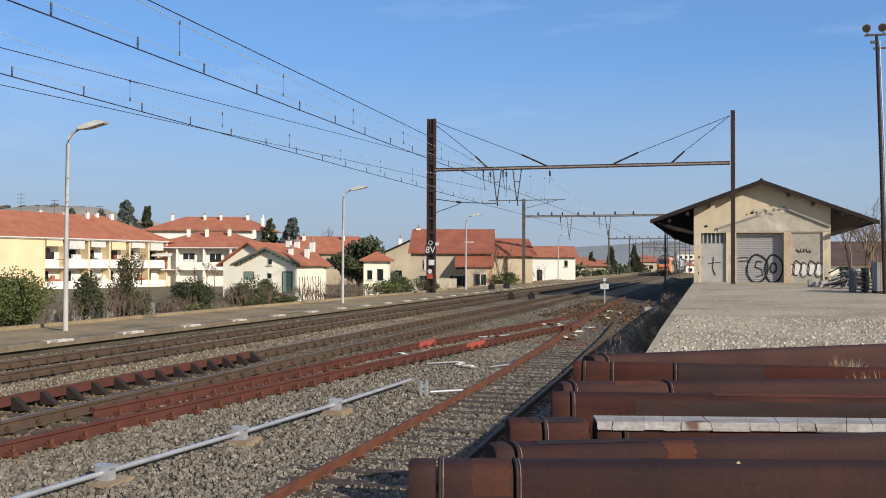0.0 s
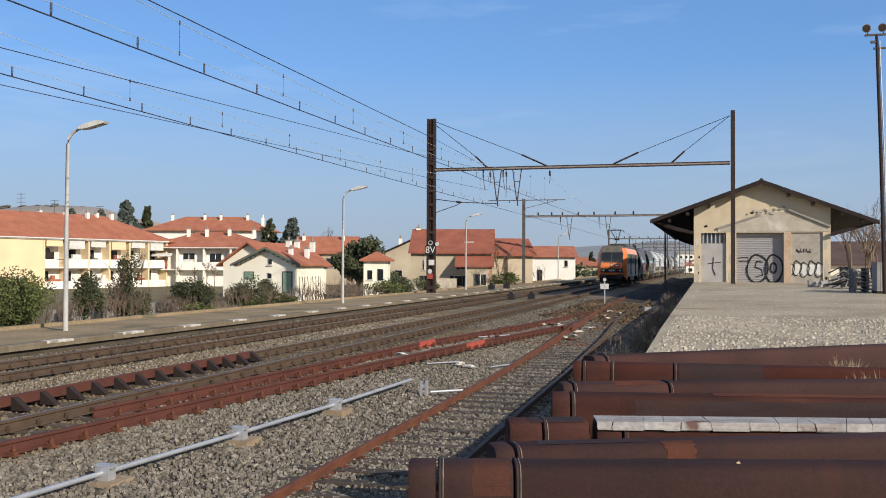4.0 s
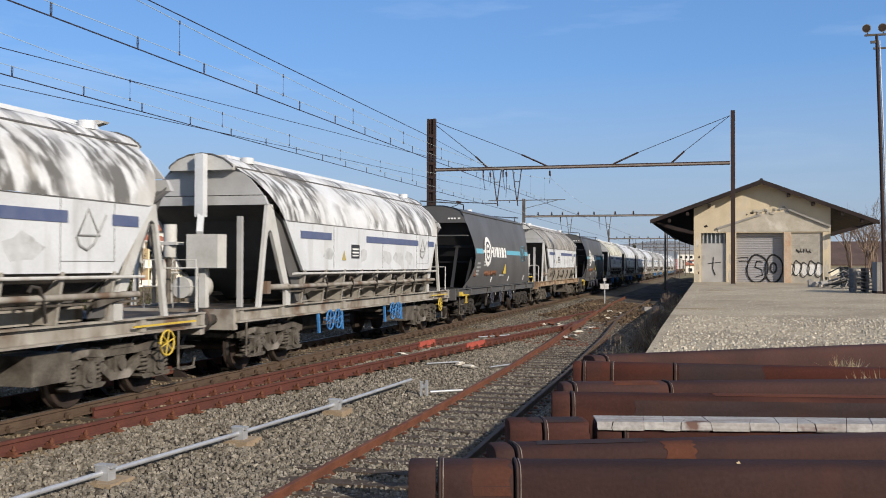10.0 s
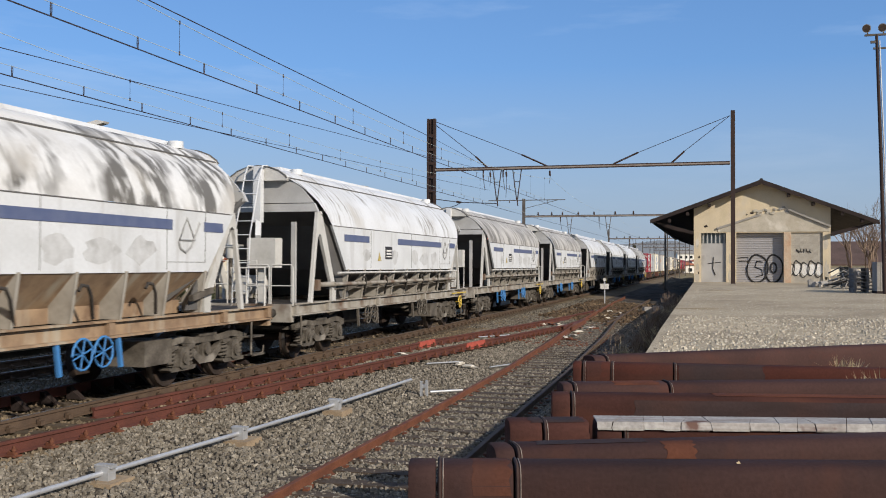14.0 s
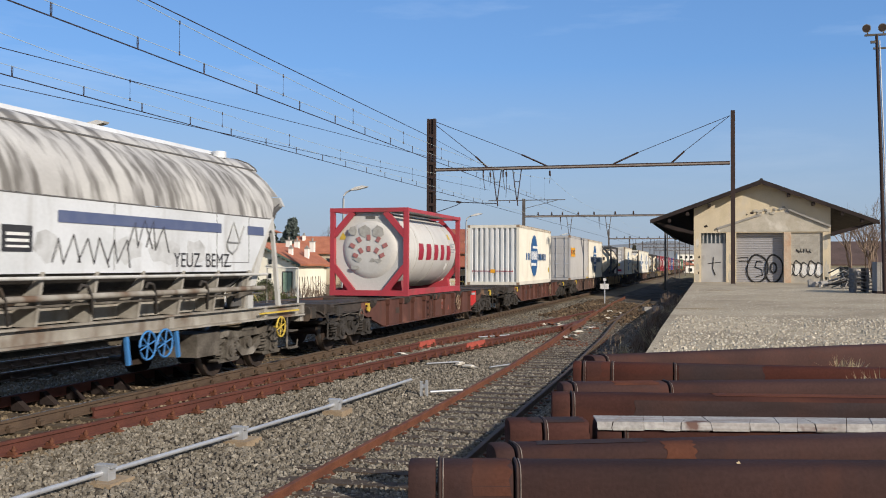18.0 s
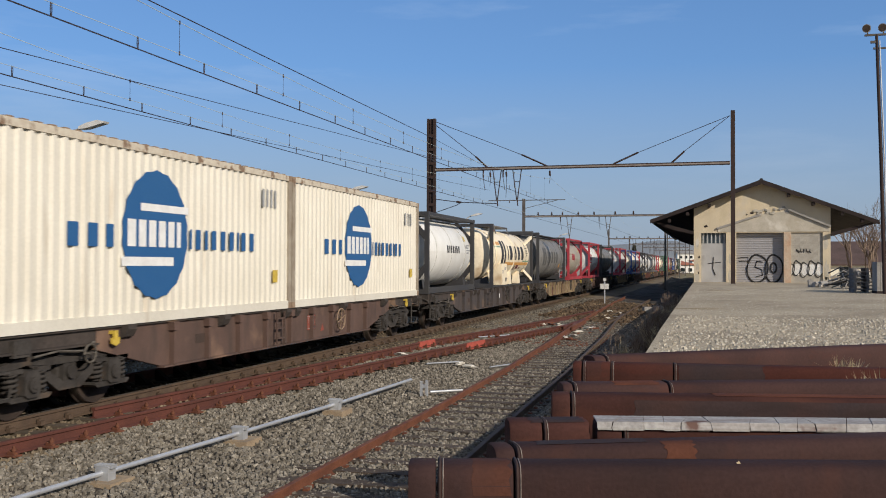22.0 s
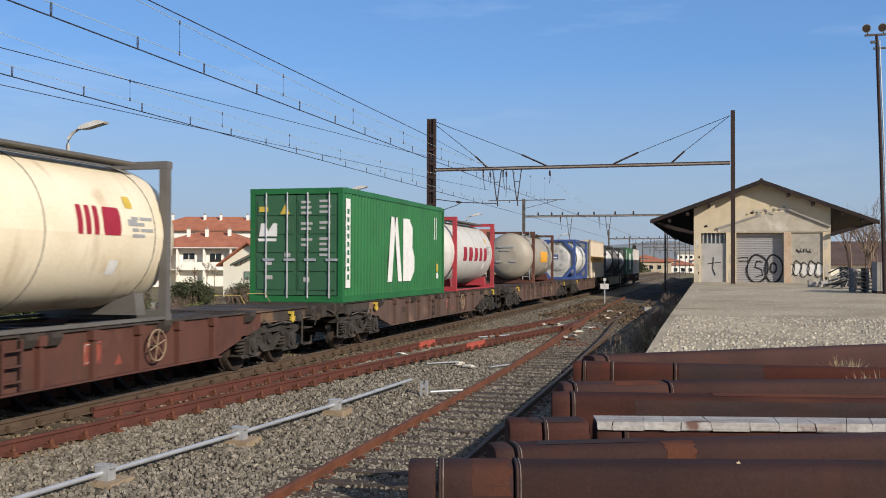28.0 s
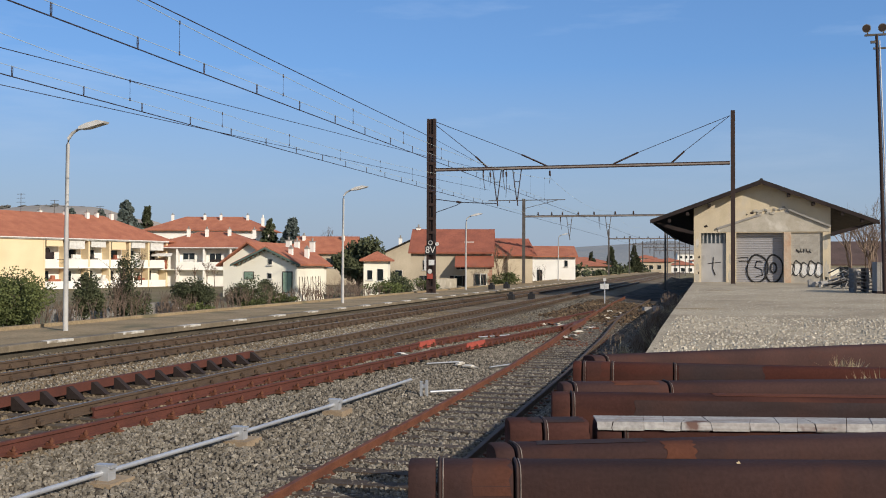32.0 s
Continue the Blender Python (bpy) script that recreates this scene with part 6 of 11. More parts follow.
def tank_container(length, vessel, frame, label, radius=1.16, frames="full", decor=None, skirt=False, bands=3, overhang=0.0):
    """A tank in an open frame; origin at the middle of its base."""
    ob = thing("tank_container", label, "tank container", group="tank containers")
    hw, hl, h = 1.219, length / 2, 2.591
    cz = 1.36
    ends = 0.16 if frames == "full" else 0.12 - overhang
    end_tone = C["tank_end_shaded"] if vessel.name == "tank_white" else vessel
    if overhang:
        ys = [-hl + ends, -hl + ends + 0.06, -hl + ends + 0.2, -hl + ends + 0.42, -hl + ends + 0.6]
        rs = [radius * q for q in (0.35, 0.66, 0.88, 0.97, 1.0)]
    else:
        ys = [-hl + ends, -hl + ends + 0.025, -hl + ends + 0.08, -hl + ends + 0.14, -hl + ends + 0.26]
        rs = [radius * q for q in (0.4, 0.68, 0.76, 0.96, 1.0)]
    seq = list(zip(ys, rs)) + [(-y, r) for y, r in zip(ys[::-1], rs[::-1])]
    n = 40
    rows = [[(r * math.cos(2 * math.pi * i / n), y, cz + r * math.sin(2 * math.pi * i / n)) for i in range(n + 1)] for y, r in seq]
    sh = Shape().sheet(rows, True)
    sh.add(rows[0][:-1], [tuple(range(n))], True).add(rows[-1][:-1], [tuple(range(n))], True)
    ves = part("tank_vessel", sh, vessel, ob)
    for i in range(bands):
        y = -hl + ends + 1.0 + i * (length - 2 * ends - 2.0) / max(bands - 1, 1)
        part("band", Shape().tube([((radius + 0.004) * math.cos(a), y, cz + (radius + 0.004) * math.sin(a)) for a in np.linspace(0, 6.2832, 37)[:-1]], 0.008, 4, True), C["frame_grey" if "dark" in vessel.name else "mark_dim" if "cream" in vessel.name else "band_grey"], ves)
    fy = [-hl, hl]
    for y in fy:
        s = -1 if y > 0 else 1
        y0, y1 = min(y, y + s * 0.13), max(y, y + s * 0.13)
        for sx in (-1, 1):
            x0 = hw - 0.14 if sx > 0 else -hw
            part("corner_post", Shape().box(x0, y0, 0.0, x0 + 0.14, y1, h), frame, ob)
            for z in (0, h - 0.12):
                part("corner_casting", Shape().box(x0 - 0.004, y0 - 0.004, z - 0.002, x0 + 0.144, y1 + 0.03, z + 0.118), frame, ob)
            if frames == "full":
                for z, dz in ((0.12, 0.75), (h - 0.12, -0.7)):
                    part("corner_brace", Shape().bar((sx * (hw - 0.1), y + s * 0.06, z + dz), (sx * (hw - 0.72), y + s * 0.06, z), 0.17, 0.1, (0, 1, 0)), frame, ob)
        part("end_sill", Shape().box(-hw + 0.14, y0, 0.0, hw - 0.14, y1, 0.16), frame, ob)
        part("end_header", Shape().box(-hw + 0.14, y0, h - 0.12, hw - 0.14, y1, h), frame, ob)
        if frames == "full" and y < 0 and frame.name != "frame_black":
            b, c = hw - 0.15, 0.58
            part("end_plate", Shape().prism([(-b, 0.16 + c), (-b + c, 0.16), (b - c, 0.16), (b, 0.16 + c), (b, h - 0.12 - c), (b - c, h - 0.12), (-b + c, h - 0.12), (-b, h - 0.12 - c)], "y", y + 0.135, y + 0.155), end_tone, ob)
            dome = [[(r * math.cos(q), y + d, cz + r * math.sin(q)) for q in np.linspace(0, 6.2832, 33)] for r, d in ((0.86, 0.136), (0.82, 0.11), (0.76, 0.075), (0.66, 0.05), (0.4, 0.035), (0.01, 0.03))]
            dish = part("end_dish", Shape().sheet(dome), end_tone, ob)
            grime = random.Random(len(label) + int(length * 10))
            for gx in (-0.5, -0.12, 0.28):
                gz, gr = 1.86 + grime.uniform(-0.05, 0.06), grime.uniform(0.13, 0.19)
                turn = grime.uniform(0, 0.7)
                part("grime_patch", Shape().prism([(gx + gr * grime.uniform(0.85, 1.15) * math.cos(q + turn), gz + gr * grime.uniform(0.85, 1.15) * math.sin(q + turn)) for q in np.linspace(0, 6.28, 7)[:-1]], "y", y + 0.025, y + 0.028), C["end_grime"], dish)
            for k in range(4):
                gx, gz, gr = grime.uniform(-0.5, 0.5), grime.uniform(0.78, 1.08), grime.uniform(0.04, 0.11)
                part("grime_patch", Shape().prism([(gx + gr * grime.uniform(0.6, 1.6) * math.cos(q), gz + gr * grime.uniform(0.5, 1.0) * math.sin(q)) for q in np.linspace(0, 6.28, 8)[:-1]], "y", y + 0.022 - 0.0003 * k, y + 0.0245), C["end_grime"], dish)
            if "dark red" in label:
                for k, w in enumerate((0.26, 0.4, 0.24)):
                    x0 = -0.5 + (0, 0.31, 0.76)[k]
                    part("end_mark", Shape().prism([(x0 + u * w, 1.36 + v * 0.34) for u, v in ((0.08, 0), (0.92, 0), (1, 0.1), (1, 0.9), (0.92, 1), (0.08, 1), (0, 0.9), (0, 0.1))], "y", y + 0.008, y + 0.013), C["mark_red"], dish)
                part("data_bar", Shape().box(-0.42, y + 0.008, 1.23, 0.46, y + 0.013, 1.3), C["mark_red"], dish)
                part("data_bar", Shape().box(-0.42, y + 0.008, 1.14, 0.3, y + 0.013, 1.19), C["mark_grey"], dish)
            elif frame.name == "frame_red":
                for zc, rr in ((1.5, 0.56), (1.24, 0.46)):
                    for q in np.linspace(0.45, 2.7, 5):
                        up = Shape().box(-0.06, y + 0.014, -0.08, 0.06, y + 0.019, 0.08)
                        cq, sq = math.cos(q - UP), math.sin(q - UP)
                        up.v = [(rr * math.cos(q) + u * cq - w * sq, v, zc - 0.2 + rr * 0.75 * math.sin(q) + u * sq + w * cq) for u, v, w in up.v]
                        part("end_mark", up, C["end_mark_red"], dish)
            else:
                part("end_mark", Shape().box(-0.5, y + 0.008, 1.3, 0.1, y + 0.013, 1.62), C["mark_red" if "red" in label else "logo_blue"], dish)
                part("data_bar", Shape().box(-0.45, y + 0.004, 1.38, 0.0, y + 0.0075, 1.46), C["mark_white"], dish)
            part("plate", Shape().box(-0.14, y + 0.125, 2.27, 0.16, y + 0.134, 2.36), C["frame_grey"], ob)
            part("warning_plate", Shape().prism([(-0.98, 1.66), (-0.72, 1.66), (-0.85, 1.88)], "y", y + 0.128, y + 0.134), C["yellow"], ob)
        part("saddle", Shape().prism([(-0.95, 0.1), (0.95, 0.1), (0.9, 0.45), (0.5, 0.32), (0, 0.26), (-0.5, 0.32), (-0.9, 0.45)], "y", min(y + s * 0.3, y + s * 0.55), max(y + s * 0.3, y + s * 0.55)), frame, ob)
    for sx in (-1, 1):
        x0 = hw - 0.1 if sx > 0 else -hw
        part("bottom_rail", Shape().box(x0, -hl + 0.14, 0.02, x0 + 0.1, hl - 0.14, 0.2 if frames == "full" else 0.07), frame, ob)
        if frames == "full":
            part("top_rail", Shape().box(x0, -hl + 0.14, h - 0.11, x0 + 0.1, hl - 0.14, h - 0.01), frame, ob)
    if length < 7 or radius > 1.1:
        part("top_walkway", Shape().box(0.35, -hl + 0.3, h - 0.08, 0.8, hl - 0.3, h - 0.04).box(-0.25, -hl + 0.2, h - 0.08, 0.2, hl - 0.2, h - 0.04), C["frame_grey"] if frame.name != "frame_black" else frame, ob)
    part("manway", Shape().cyl((0, -0.4, cz + radius - 0.05), (0, -0.4, cz + radius + 0.14), 0.28, 14), M["galv"], ob)
    lad = Shape()
    for x in (0.62, 0.98):
        lad.bar((x, -hl - 0.02, 0.2), (x, -hl - 0.02, h), 0.03, 0.03)
    for k in range(9):
        lad.bar((0.62, -hl - 0.02, 0.35 + k * 0.25), (0.98, -hl - 0.02, 0.35 + k * 0.25), 0.025, 0.025)
    if skirt:
        part("ladder", lad, M["galv"], ob)
    if frames != "full" or frame.name == "frame_black":
        for x0, z0, w, hh in ((-0.5, 1.78, 0.8, 0.07), (-0.4, 1.62, 0.5, 0.06), (-0.6, 1.05, 0.25, 0.08), (0.1, 1.05, 0.3, 0.08)):
            part("data_bar", Shape().box(x0, -hl + ends - 0.04, z0, x0 + w, -hl + ends + 0.005, z0 + hh), C["mark_grey"], ob)
    if decor:
        decor(ob, radius, hl, cz)
    return ob


def curved_mark(ob, radius, cz, y0, widths, gap, zc, h, material, name="mark"):
    """Plain blocks laid on the tank's round side."""
    y = y0
    r = radius + 0.006
    a0, a1 = math.asin((zc - cz - h / 2) / r), math.asin((zc - cz + h / 2) / r)
    for w in widths:
        q0, q1 = (y, y + w) if w > 0.8 or w < 0.2 or name != "mark" else (y + w * 0.06, y + w * 0.86)
        c = min(q1 - q0, h) * 0.06
        rows = []
        for k, a in enumerate(np.linspace(a0, a1, 9)):
            cut = c if k in (0, 8) else c * 0.3 if k in (1, 7) else 0.0
            rows.append([(r * math.cos(a), q, cz + r * math.sin(a)) for q in (q0 + cut, q1 - cut)])
        part(name, Shape().sheet(rows, True), material, ob)
        y += w + gap


def tank_marks(widths, colour, y0, h=0.5, gap=0.11, zc=1.45, badges=True):
    def go(ob, radius, hl, cz):
        curved_mark(ob, radius, cz, y0, widths, gap, zc, h, C[colour])
        if badges:
            curved_mark(ob, radius, cz, hl - 1.1, [0.2], 0, 1.86, 0.18, C["yellow"], "warning_plate")
            curved_mark(ob, radius, cz, hl - 1.5, [0.24], 0.05, 0.86, 0.22, C["mark_white"], "hazard_plate")
            for k in range(4):
                curved_mark(ob, radius, cz, hl - 1.0, [0.18, 0.34][k % 2:], 0.05, 1.62 - k * 0.09, 0.05, C["mark_grey"], "data_bar")
            curved_mark(ob, radius, cz, hl - 1.1, [0.25], 0.05, 1.55, 0.1, C["mark_grey"], "data_bar")
    return go


def tws_marks(ob, radius, hl, cz):
    tank_marks([0.36, 0.5, 0.32], "mark_red", -2.42, 0.5, 0.03, 1.5)(ob, radius, hl, cz)
    curved_mark(ob, radius, cz, -2.4, [1.2], 0, 1.13, 0.09, C["mark_red"], "data_bar")
    for z, w in ((0.98, 1.25), (0.9, 1.05), (0.82, 1.25)):
        curved_mark(ob, radius, cz, -2.42, [w], 0, z, 0.03, C["mark_grey"], "data_bar")


def letters5(colour="mark_red", y0=-1.2):
    return tank_marks([0.62, 0.66, 0.6, 0.52, 0.6], colour, -1.76, 0.5, 0.2, 1.32)


def big_letters(colour="mark_black", y0=-2.3, k=1.0):
    def go(ob, radius, hl, cz):
        curved_mark(ob, radius, cz, y0 * k, [0.42 * k, 0.3 * k], 0.05, 1.38, 0.95, C[colour])
        curved_mark(ob, radius, cz, (y0 + 0.98) * k, [0.14 * k, 0.44 * k, 0.44 * k, 0.36 * k, 0.44 * k], 0.16 * k, 1.35, 0.62, C[colour])
        curved_mark(ob, radius, cz, hl - 1.7, [0.24], 0.06, 0.9, 0.22, C["mark_orange"], "hazard_plate")
        if k == 1.0 and colour == "mark_black":
            for i, w in enumerate((0.2, 0.05, 0.15, 0.15, 0.12, 0.15)):
                part("end_mark", Shape().box(-0.62 + i * 0.215, -hl + 0.148, 1.38, -0.62 + i * 0.215 + w, -hl + 0.154, 1.66), C["mark_black"], ob)
            for x in (-0.3, 0.02):
                part("hazard_plate", Shape().prism([(x + 0.15 * math.cos(q), 0.98 + 0.15 * math.sin(q)) for q in np.linspace(0, 6.28, 9)[:-1]], "y", -hl + 0.148, -hl + 0.154), C["panel_dull"], ob)
    return go


def bulk_tank(length, vessel, label):
    """Long pressure tank on saddles, with a frame only at its ends, painted stripes and a control cabinet."""
    def go(ob, radius, hl, cz):
        curved_mark(ob, radius, cz, -3.5, [1.25], 0, 1.84, 0.13, C["stripe_orange"], "stripe")
        curved_mark(ob, radius, cz, -3.5, [1.25], 0, 1.7, 0.06, C["stripe_green"], "stripe")
        curved_mark(ob, radius, cz, -2.2, [0.56, 0.4], 0.04, 1.46, 1.02, C["mark_black"])
        curved_mark(ob, radius, cz, -0.85, [0.18, 0.66, 0.66, 0.52, 0.66], 0.26, 1.47, 0.62, C["mark_black"])
        curved_mark(ob, radius, cz, -1.3, [2.0, 3.3], 0.06, 0.98, 0.13, C["stripe_orange"], "stripe")
        curved_mark(ob, radius, cz, 2.6, [1.5], 0, 1.1, 0.06, C["stripe_green"], "stripe")
        for y, w, z, h, c in ((-1.25, 0.5, 0.72, 0.05, "mark_grey"), (-1.1, 0.3, 0.64, 0.04, "casting"), (0.95, 0.34, 0.8, 0.2, "casting"), (1.45, 0.5, 0.84, 0.18, "spray_red"), (2.2, 0.3, 0.78, 0.1, "casting"), (3.3, 0.5, 1.72, 0.05, "mark_black"), (3.4, 0.42, 1.6, 0.05, "mark_black"), (3.35, 0.48, 1.5, 0.05, "mark_black"), (3.4, 0.3, 1.4, 0.04, "mark_black")):
            curved_mark(ob, radius, cz, y, [w], 0, z, h, C[c], "data_bar")
        cab = part("cabinet", Shape().box(0.45, -2.75, 0.08, 1.2, -1.7, 0.98).box(1.2, -2.7, 0.12, 1.212, -1.75, 0.94), C["tank_cream"], ob, "cream control cabinet")
        part("latch", Shape().box(1.213, -2.1, 0.3, 1.24, -1.85, 0.38).box(1.213, -2.1, 0.22, 1.225, -1.88, 0.3), C["frame_grey"], cab)
        part("plate", Shape().box(1.213, -2.6, 0.55, 1.217, -2.5, 0.7).box(1.213, -2.2, 0.7, 1.217, -2.05, 0.84), C["logo_blue"], cab)
        for y in (-0.6, 0.5, 2.5):
            part("leg_gusset", Shape().prism([(y - 0.3, 0.06), (y + 0.3, 0.06), (y + 0.12, 0.62), (y - 0.02, 0.62)], "x", 0.62, 0.9), C["tank_cream"], ob)
        for y in (0.62, -3.2):
            part("weld_band", Shape().tube([((radius + 0.01) * math.cos(q), y, cz + (radius + 0.01) * math.sin(q)) for q in np.linspace(0, 6.2832, 37)[:-1]], 0.03, 4, True), C["tank_cream"], ob)
        for sy in (-1, 1):
            part("end_strut", Shape().bar((1.12, sy * (hl - 0.1), 2.3), (0.85, sy * (hl - 0.75), 1.9), 0.14, 0.14).bar((1.12, sy * (hl - 0.1), 0.2), (0.85, sy * (hl - 0.9), 0.65), 0.14, 0.14), C["tank_cream"], ob)
        part("roof_rail", Shape().tube([(0.5, -1.3, 2.62), (0.5, 1.6, 2.62), (-0.3, 1.6, 2.62), (-0.3, -1.3, 2.62)], 0.045, 6, True).box(-0.28, -1.28, 2.58, 0.48, 1.58, 2.6).tube([(0.5, -1.2, 2.62), (0.6, -1.2, 2.3)], 0.03, 6).tube([(0.5, 1.5, 2.62), (0.6, 1.5, 2.3)], 0.03, 6), C["frame_grey"], ob)
    return tank_container(length, vessel, C["frame_black"], label, 1.08, "ends", go, bands=2)


# ---- hopper wagons ----
def shell(prof, y0, y1, ends=None):
    """A sheet along the track over a half profile mirrored in x."""
    full = [(-x, z) for x, z in prof[::-1] if x > 0] + list(prof)
    return Shape().sheet([[(x, y, z) for x, z in full] for y in (y0, y1)], True)


def underframe(ob, tone, half):
    for sx in (-1, 1):
        part("side_sill", Shape().prism([(sx * 1.24, 0.99), (sx * 1.37, 0.99), (sx * 1.37, 1.02), (sx * 1.29, 1.03), (sx * 1.29, 1.21), (sx * 1.37, 1.22), (sx * 1.37, 1.25), (sx * 1.24, 1.25)], "y", -half, half), tone, ob)
        bracket = Shape().box(-0.045, -0.07, 1.03, 0.075, 0.07, 1.21).mesh("sill_bracket", tone)
        for y in ((-half + 0.12, -half + 1.9, -2.1, 2.1, half - 1.9, half - 0.12) if sx > 0 else ()):
            again("sill_bracket", bracket, ob, pose(sx * 1.3, y, 0))
    part("centre_sill", Shape().box(-0.3, -half, 0.85, 0.3, half, 1.2), C["under"], ob)
    part("deck", Shape().box(-1.24, -half, 1.18, 1.24, -half + 2.3, 1.24), C["under"], ob)
    part("deck", Shape().box(-1.24, half - 2.3, 1.18, 1.24, half, 1.24), C["under"], ob)
    for way in (-1, 1):
        part("end_beam", Shape().box(-1.3, way * half - 0.08, 0.86, 1.3, way * half + 0.08, 1.24), tone, ob)
        buffers(ob, way * (half + 0.08), C["under"], way)
        for sx in (-1, 1):
            step(ob, sx * 1.34, way * (half - 0.6), C["under_pale"])


def white_hopper(label, roof, gear="blue", stained=False, rust=False):
    ob = thing("hopper_wagon", label, "hopper wagon", group="white hopper wagons")
    half = 7.4
    underframe(ob, C["hopper_sill_rust"] if rust else C["hopper_frame"], half)
    L = 5.6
    # hopper sides, hung between the arched roof and the outlets
    part("side_panel", Shape().prism([(-4.7, 1.94), (4.7, 1.94), (L, 2.96), (-L, 2.96)], "x", 1.4, 1.456), C["hopper_white"], ob, "white panel with grey smears")
    part("far_panel", Shape().prism([(-4.7, 1.94), (4.7, 1.94), (L, 2.96), (-L, 2.96)], "x", -1.456, -1.4), C["hopper_white"], ob)
    slant = [(1.455, 2.965), (1.4, 3.2), (1.26, 3.48), (1.02, 3.76), (0.7, 3.985)]
    rows = []
    for way in (-1, 1):
        rows.append([(x, way * (5.6 + (z - 2.965) * 0.7), z) for x, z in slant])
    part("upper_panel", Shape().sheet(rows, True), roof, ob, "weathered upper panel with dark run marks")
    part("upper_panel", Shape().sheet([[(-x, y, z) for x, y, z in r] for r in rows], True), roof, ob)
    arch = [(0.7, 3.98), (0.66, 4.04), (0.5, 4.15), (0.26, 4.235), (0, 4.265), (-0.26, 4.235), (-0.5, 4.15), (-0.66, 4.04), (-0.7, 3.98)]
    part("roof", Shape().sheet([[(x, y, z) for x, z in arch] for y in (-6.3, 6.3)], True), roof, ob, "arched white roof")
    part("roof_hatch", Shape().prism([(-0.28, 4.22), (0.28, 4.22), (0.24, 4.3), (-0.24, 4.3)], "y", -5.8, 5.9), C["hopper_white"], ob)
    for y in (-5.2, 5.4):
        part("vent_cap", Shape().cyl((0.4, y, 4.16), (0.4, y, 4.29), 0.14, 10), C["hopper_white"], ob)
    # ends: arched head plate, sloping end sheets with recess shade in their colour, A-shaped legs
    for way in (-1, 1):
        part("head_plate", Shape().prism([(-0.7, 3.97), (0.7, 3.97), (1.01, 3.745), (1.25, 3.47), (1.27, 3.44), (-1.27, 3.44), (-1.25, 3.47), (-1.01, 3.745)], "y", *sorted((way * 6.2, way * 6.24))), C["hopper_head"], ob, "grimy pale head plate")
        part("head_cap", Shape().prism([(x, z - 0.005) for x, z in arch] + [(-0.68, 3.93), (0.68, 3.93)], "y", *sorted((way * 6.24, way * 6.42))), C["hopper_leg"], ob, "pale arched cap of the wagon end")
        part("roof_seam", Shape().tube([(0.705, -6.3, 3.99), (0.705, 6.3, 3.99)], 0.02, 4), C["hopper_end"], ob) if way > 0 else None
        part("cap_edge", Shape().tube([(x, way * 6.41, z) for x, z in arch], 0.022, 5), C["hopper_end"], ob)
        part("head_beam", Shape().prism([(-1.4, 3.24), (1.4, 3.24), (1.31, 3.42), (-1.31, 3.42)], "y", *sorted((way * 6.2, way * 6.3))), C["hopper_head"], ob, "pale beam across the wagon end")
        part("end_slope", Shape().add([(-1.4, way * 6.2, 3.24), (1.4, way * 6.2, 3.24), (1.42, way * 5.58, 2.95), (1.42, way * 4.68, 1.95), (1.1, way * 3.6, 1.3), (-1.1, way * 3.6, 1.3), (-1.42, way * 4.68, 1.95), (-1.42, way * 5.58, 2.95)], [(0, 1, 2, 7), (7, 2, 3, 6), (6, 3, 4, 5)]), C["hopper_end"], ob, "sloping end sheet, recess shade put into its dark colour")
        for sx in (-1, 1):
            off = 0.0 if way < 0 else 0.5
            leg_line = [(6.28, 3.25), (6.66, 1.24), (6.54, 1.24), (6.3, 2.55), (6.25, 2.7), (6.17, 2.75), (6.09, 2.71), (6.03, 2.6), (5.42, 1.5), (5.42, 1.24), (5.2, 1.24), (5.2, 1.5), (6.06, 3.25)]
            leg = Shape().prism([(way * (y - off), z - off * 0.5 if z > 3 else z) for y, z in leg_line], "x", sx * 1.36 - 0.035, sx * 1.36 + 0.035)
            part("a_frame", leg, C["hopper_leg"], ob, "pale A-shaped support frame")
        # gusset in the same dark, for the shaded gap behind the leg
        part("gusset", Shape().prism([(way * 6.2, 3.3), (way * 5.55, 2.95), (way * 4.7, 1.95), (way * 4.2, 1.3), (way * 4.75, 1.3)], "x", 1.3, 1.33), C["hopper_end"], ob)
    # control box, air vessel, pipes and ladder on the leading end
    part("control_box", Shape().box(0.1, -7.1, 2.0, 0.76, -6.75, 2.64).box(0.3, -6.98, 1.24, 0.44, -6.84, 2.0), C["hopper_leg"], ob, "grey-white control cabinet")
    part("duct", Shape().box(-0.02, -6.6, 3.0, 0.16, -6.43, 4.24).bar((0.07, -6.5, 3.06), (0.2, -6.78, 2.66), 0.12, 0.14), C["hopper_white"], ob)
    part("air_vessel", Shape().tube([(-0.1, -6.95, 1.62), (-0.1, -6.9, 1.62), (-0.1, -6.1, 1.62), (-0.1, -6.05, 1.62)], 0.21, 14), C["hopper_leg"], ob)
    part("air_flask", Shape().tube([(-0.4, -6.85, 2.2), (-0.4, -6.85, 2.26), (-0.4, -6.85, 2.76), (-0.4, -6.85, 2.84)], 0.13, 12), C["hopper_leg"], ob)
    part("pipe", Shape().tube([(-0.4, -6.9, 1.3), (-0.4, -6.9, 2.2), (-0.9, -6.8, 2.4), (-0.95, -6.5, 3.2)], 0.05, 8), C["under_pale"], ob)
    part("upright", Shape().box(0.9, -6.6, 1.24, 1.0, -6.52, 3.0), C["hopper_head"], ob)
    part("hose", Shape().tube([(-0.75, -6.9, 3.2), (-0.72, -7.0, 2.9), (-0.7, -6.95, 2.5), (-0.68, -6.95, 1.3)], 0.04, 6), C["mark_black"], ob)
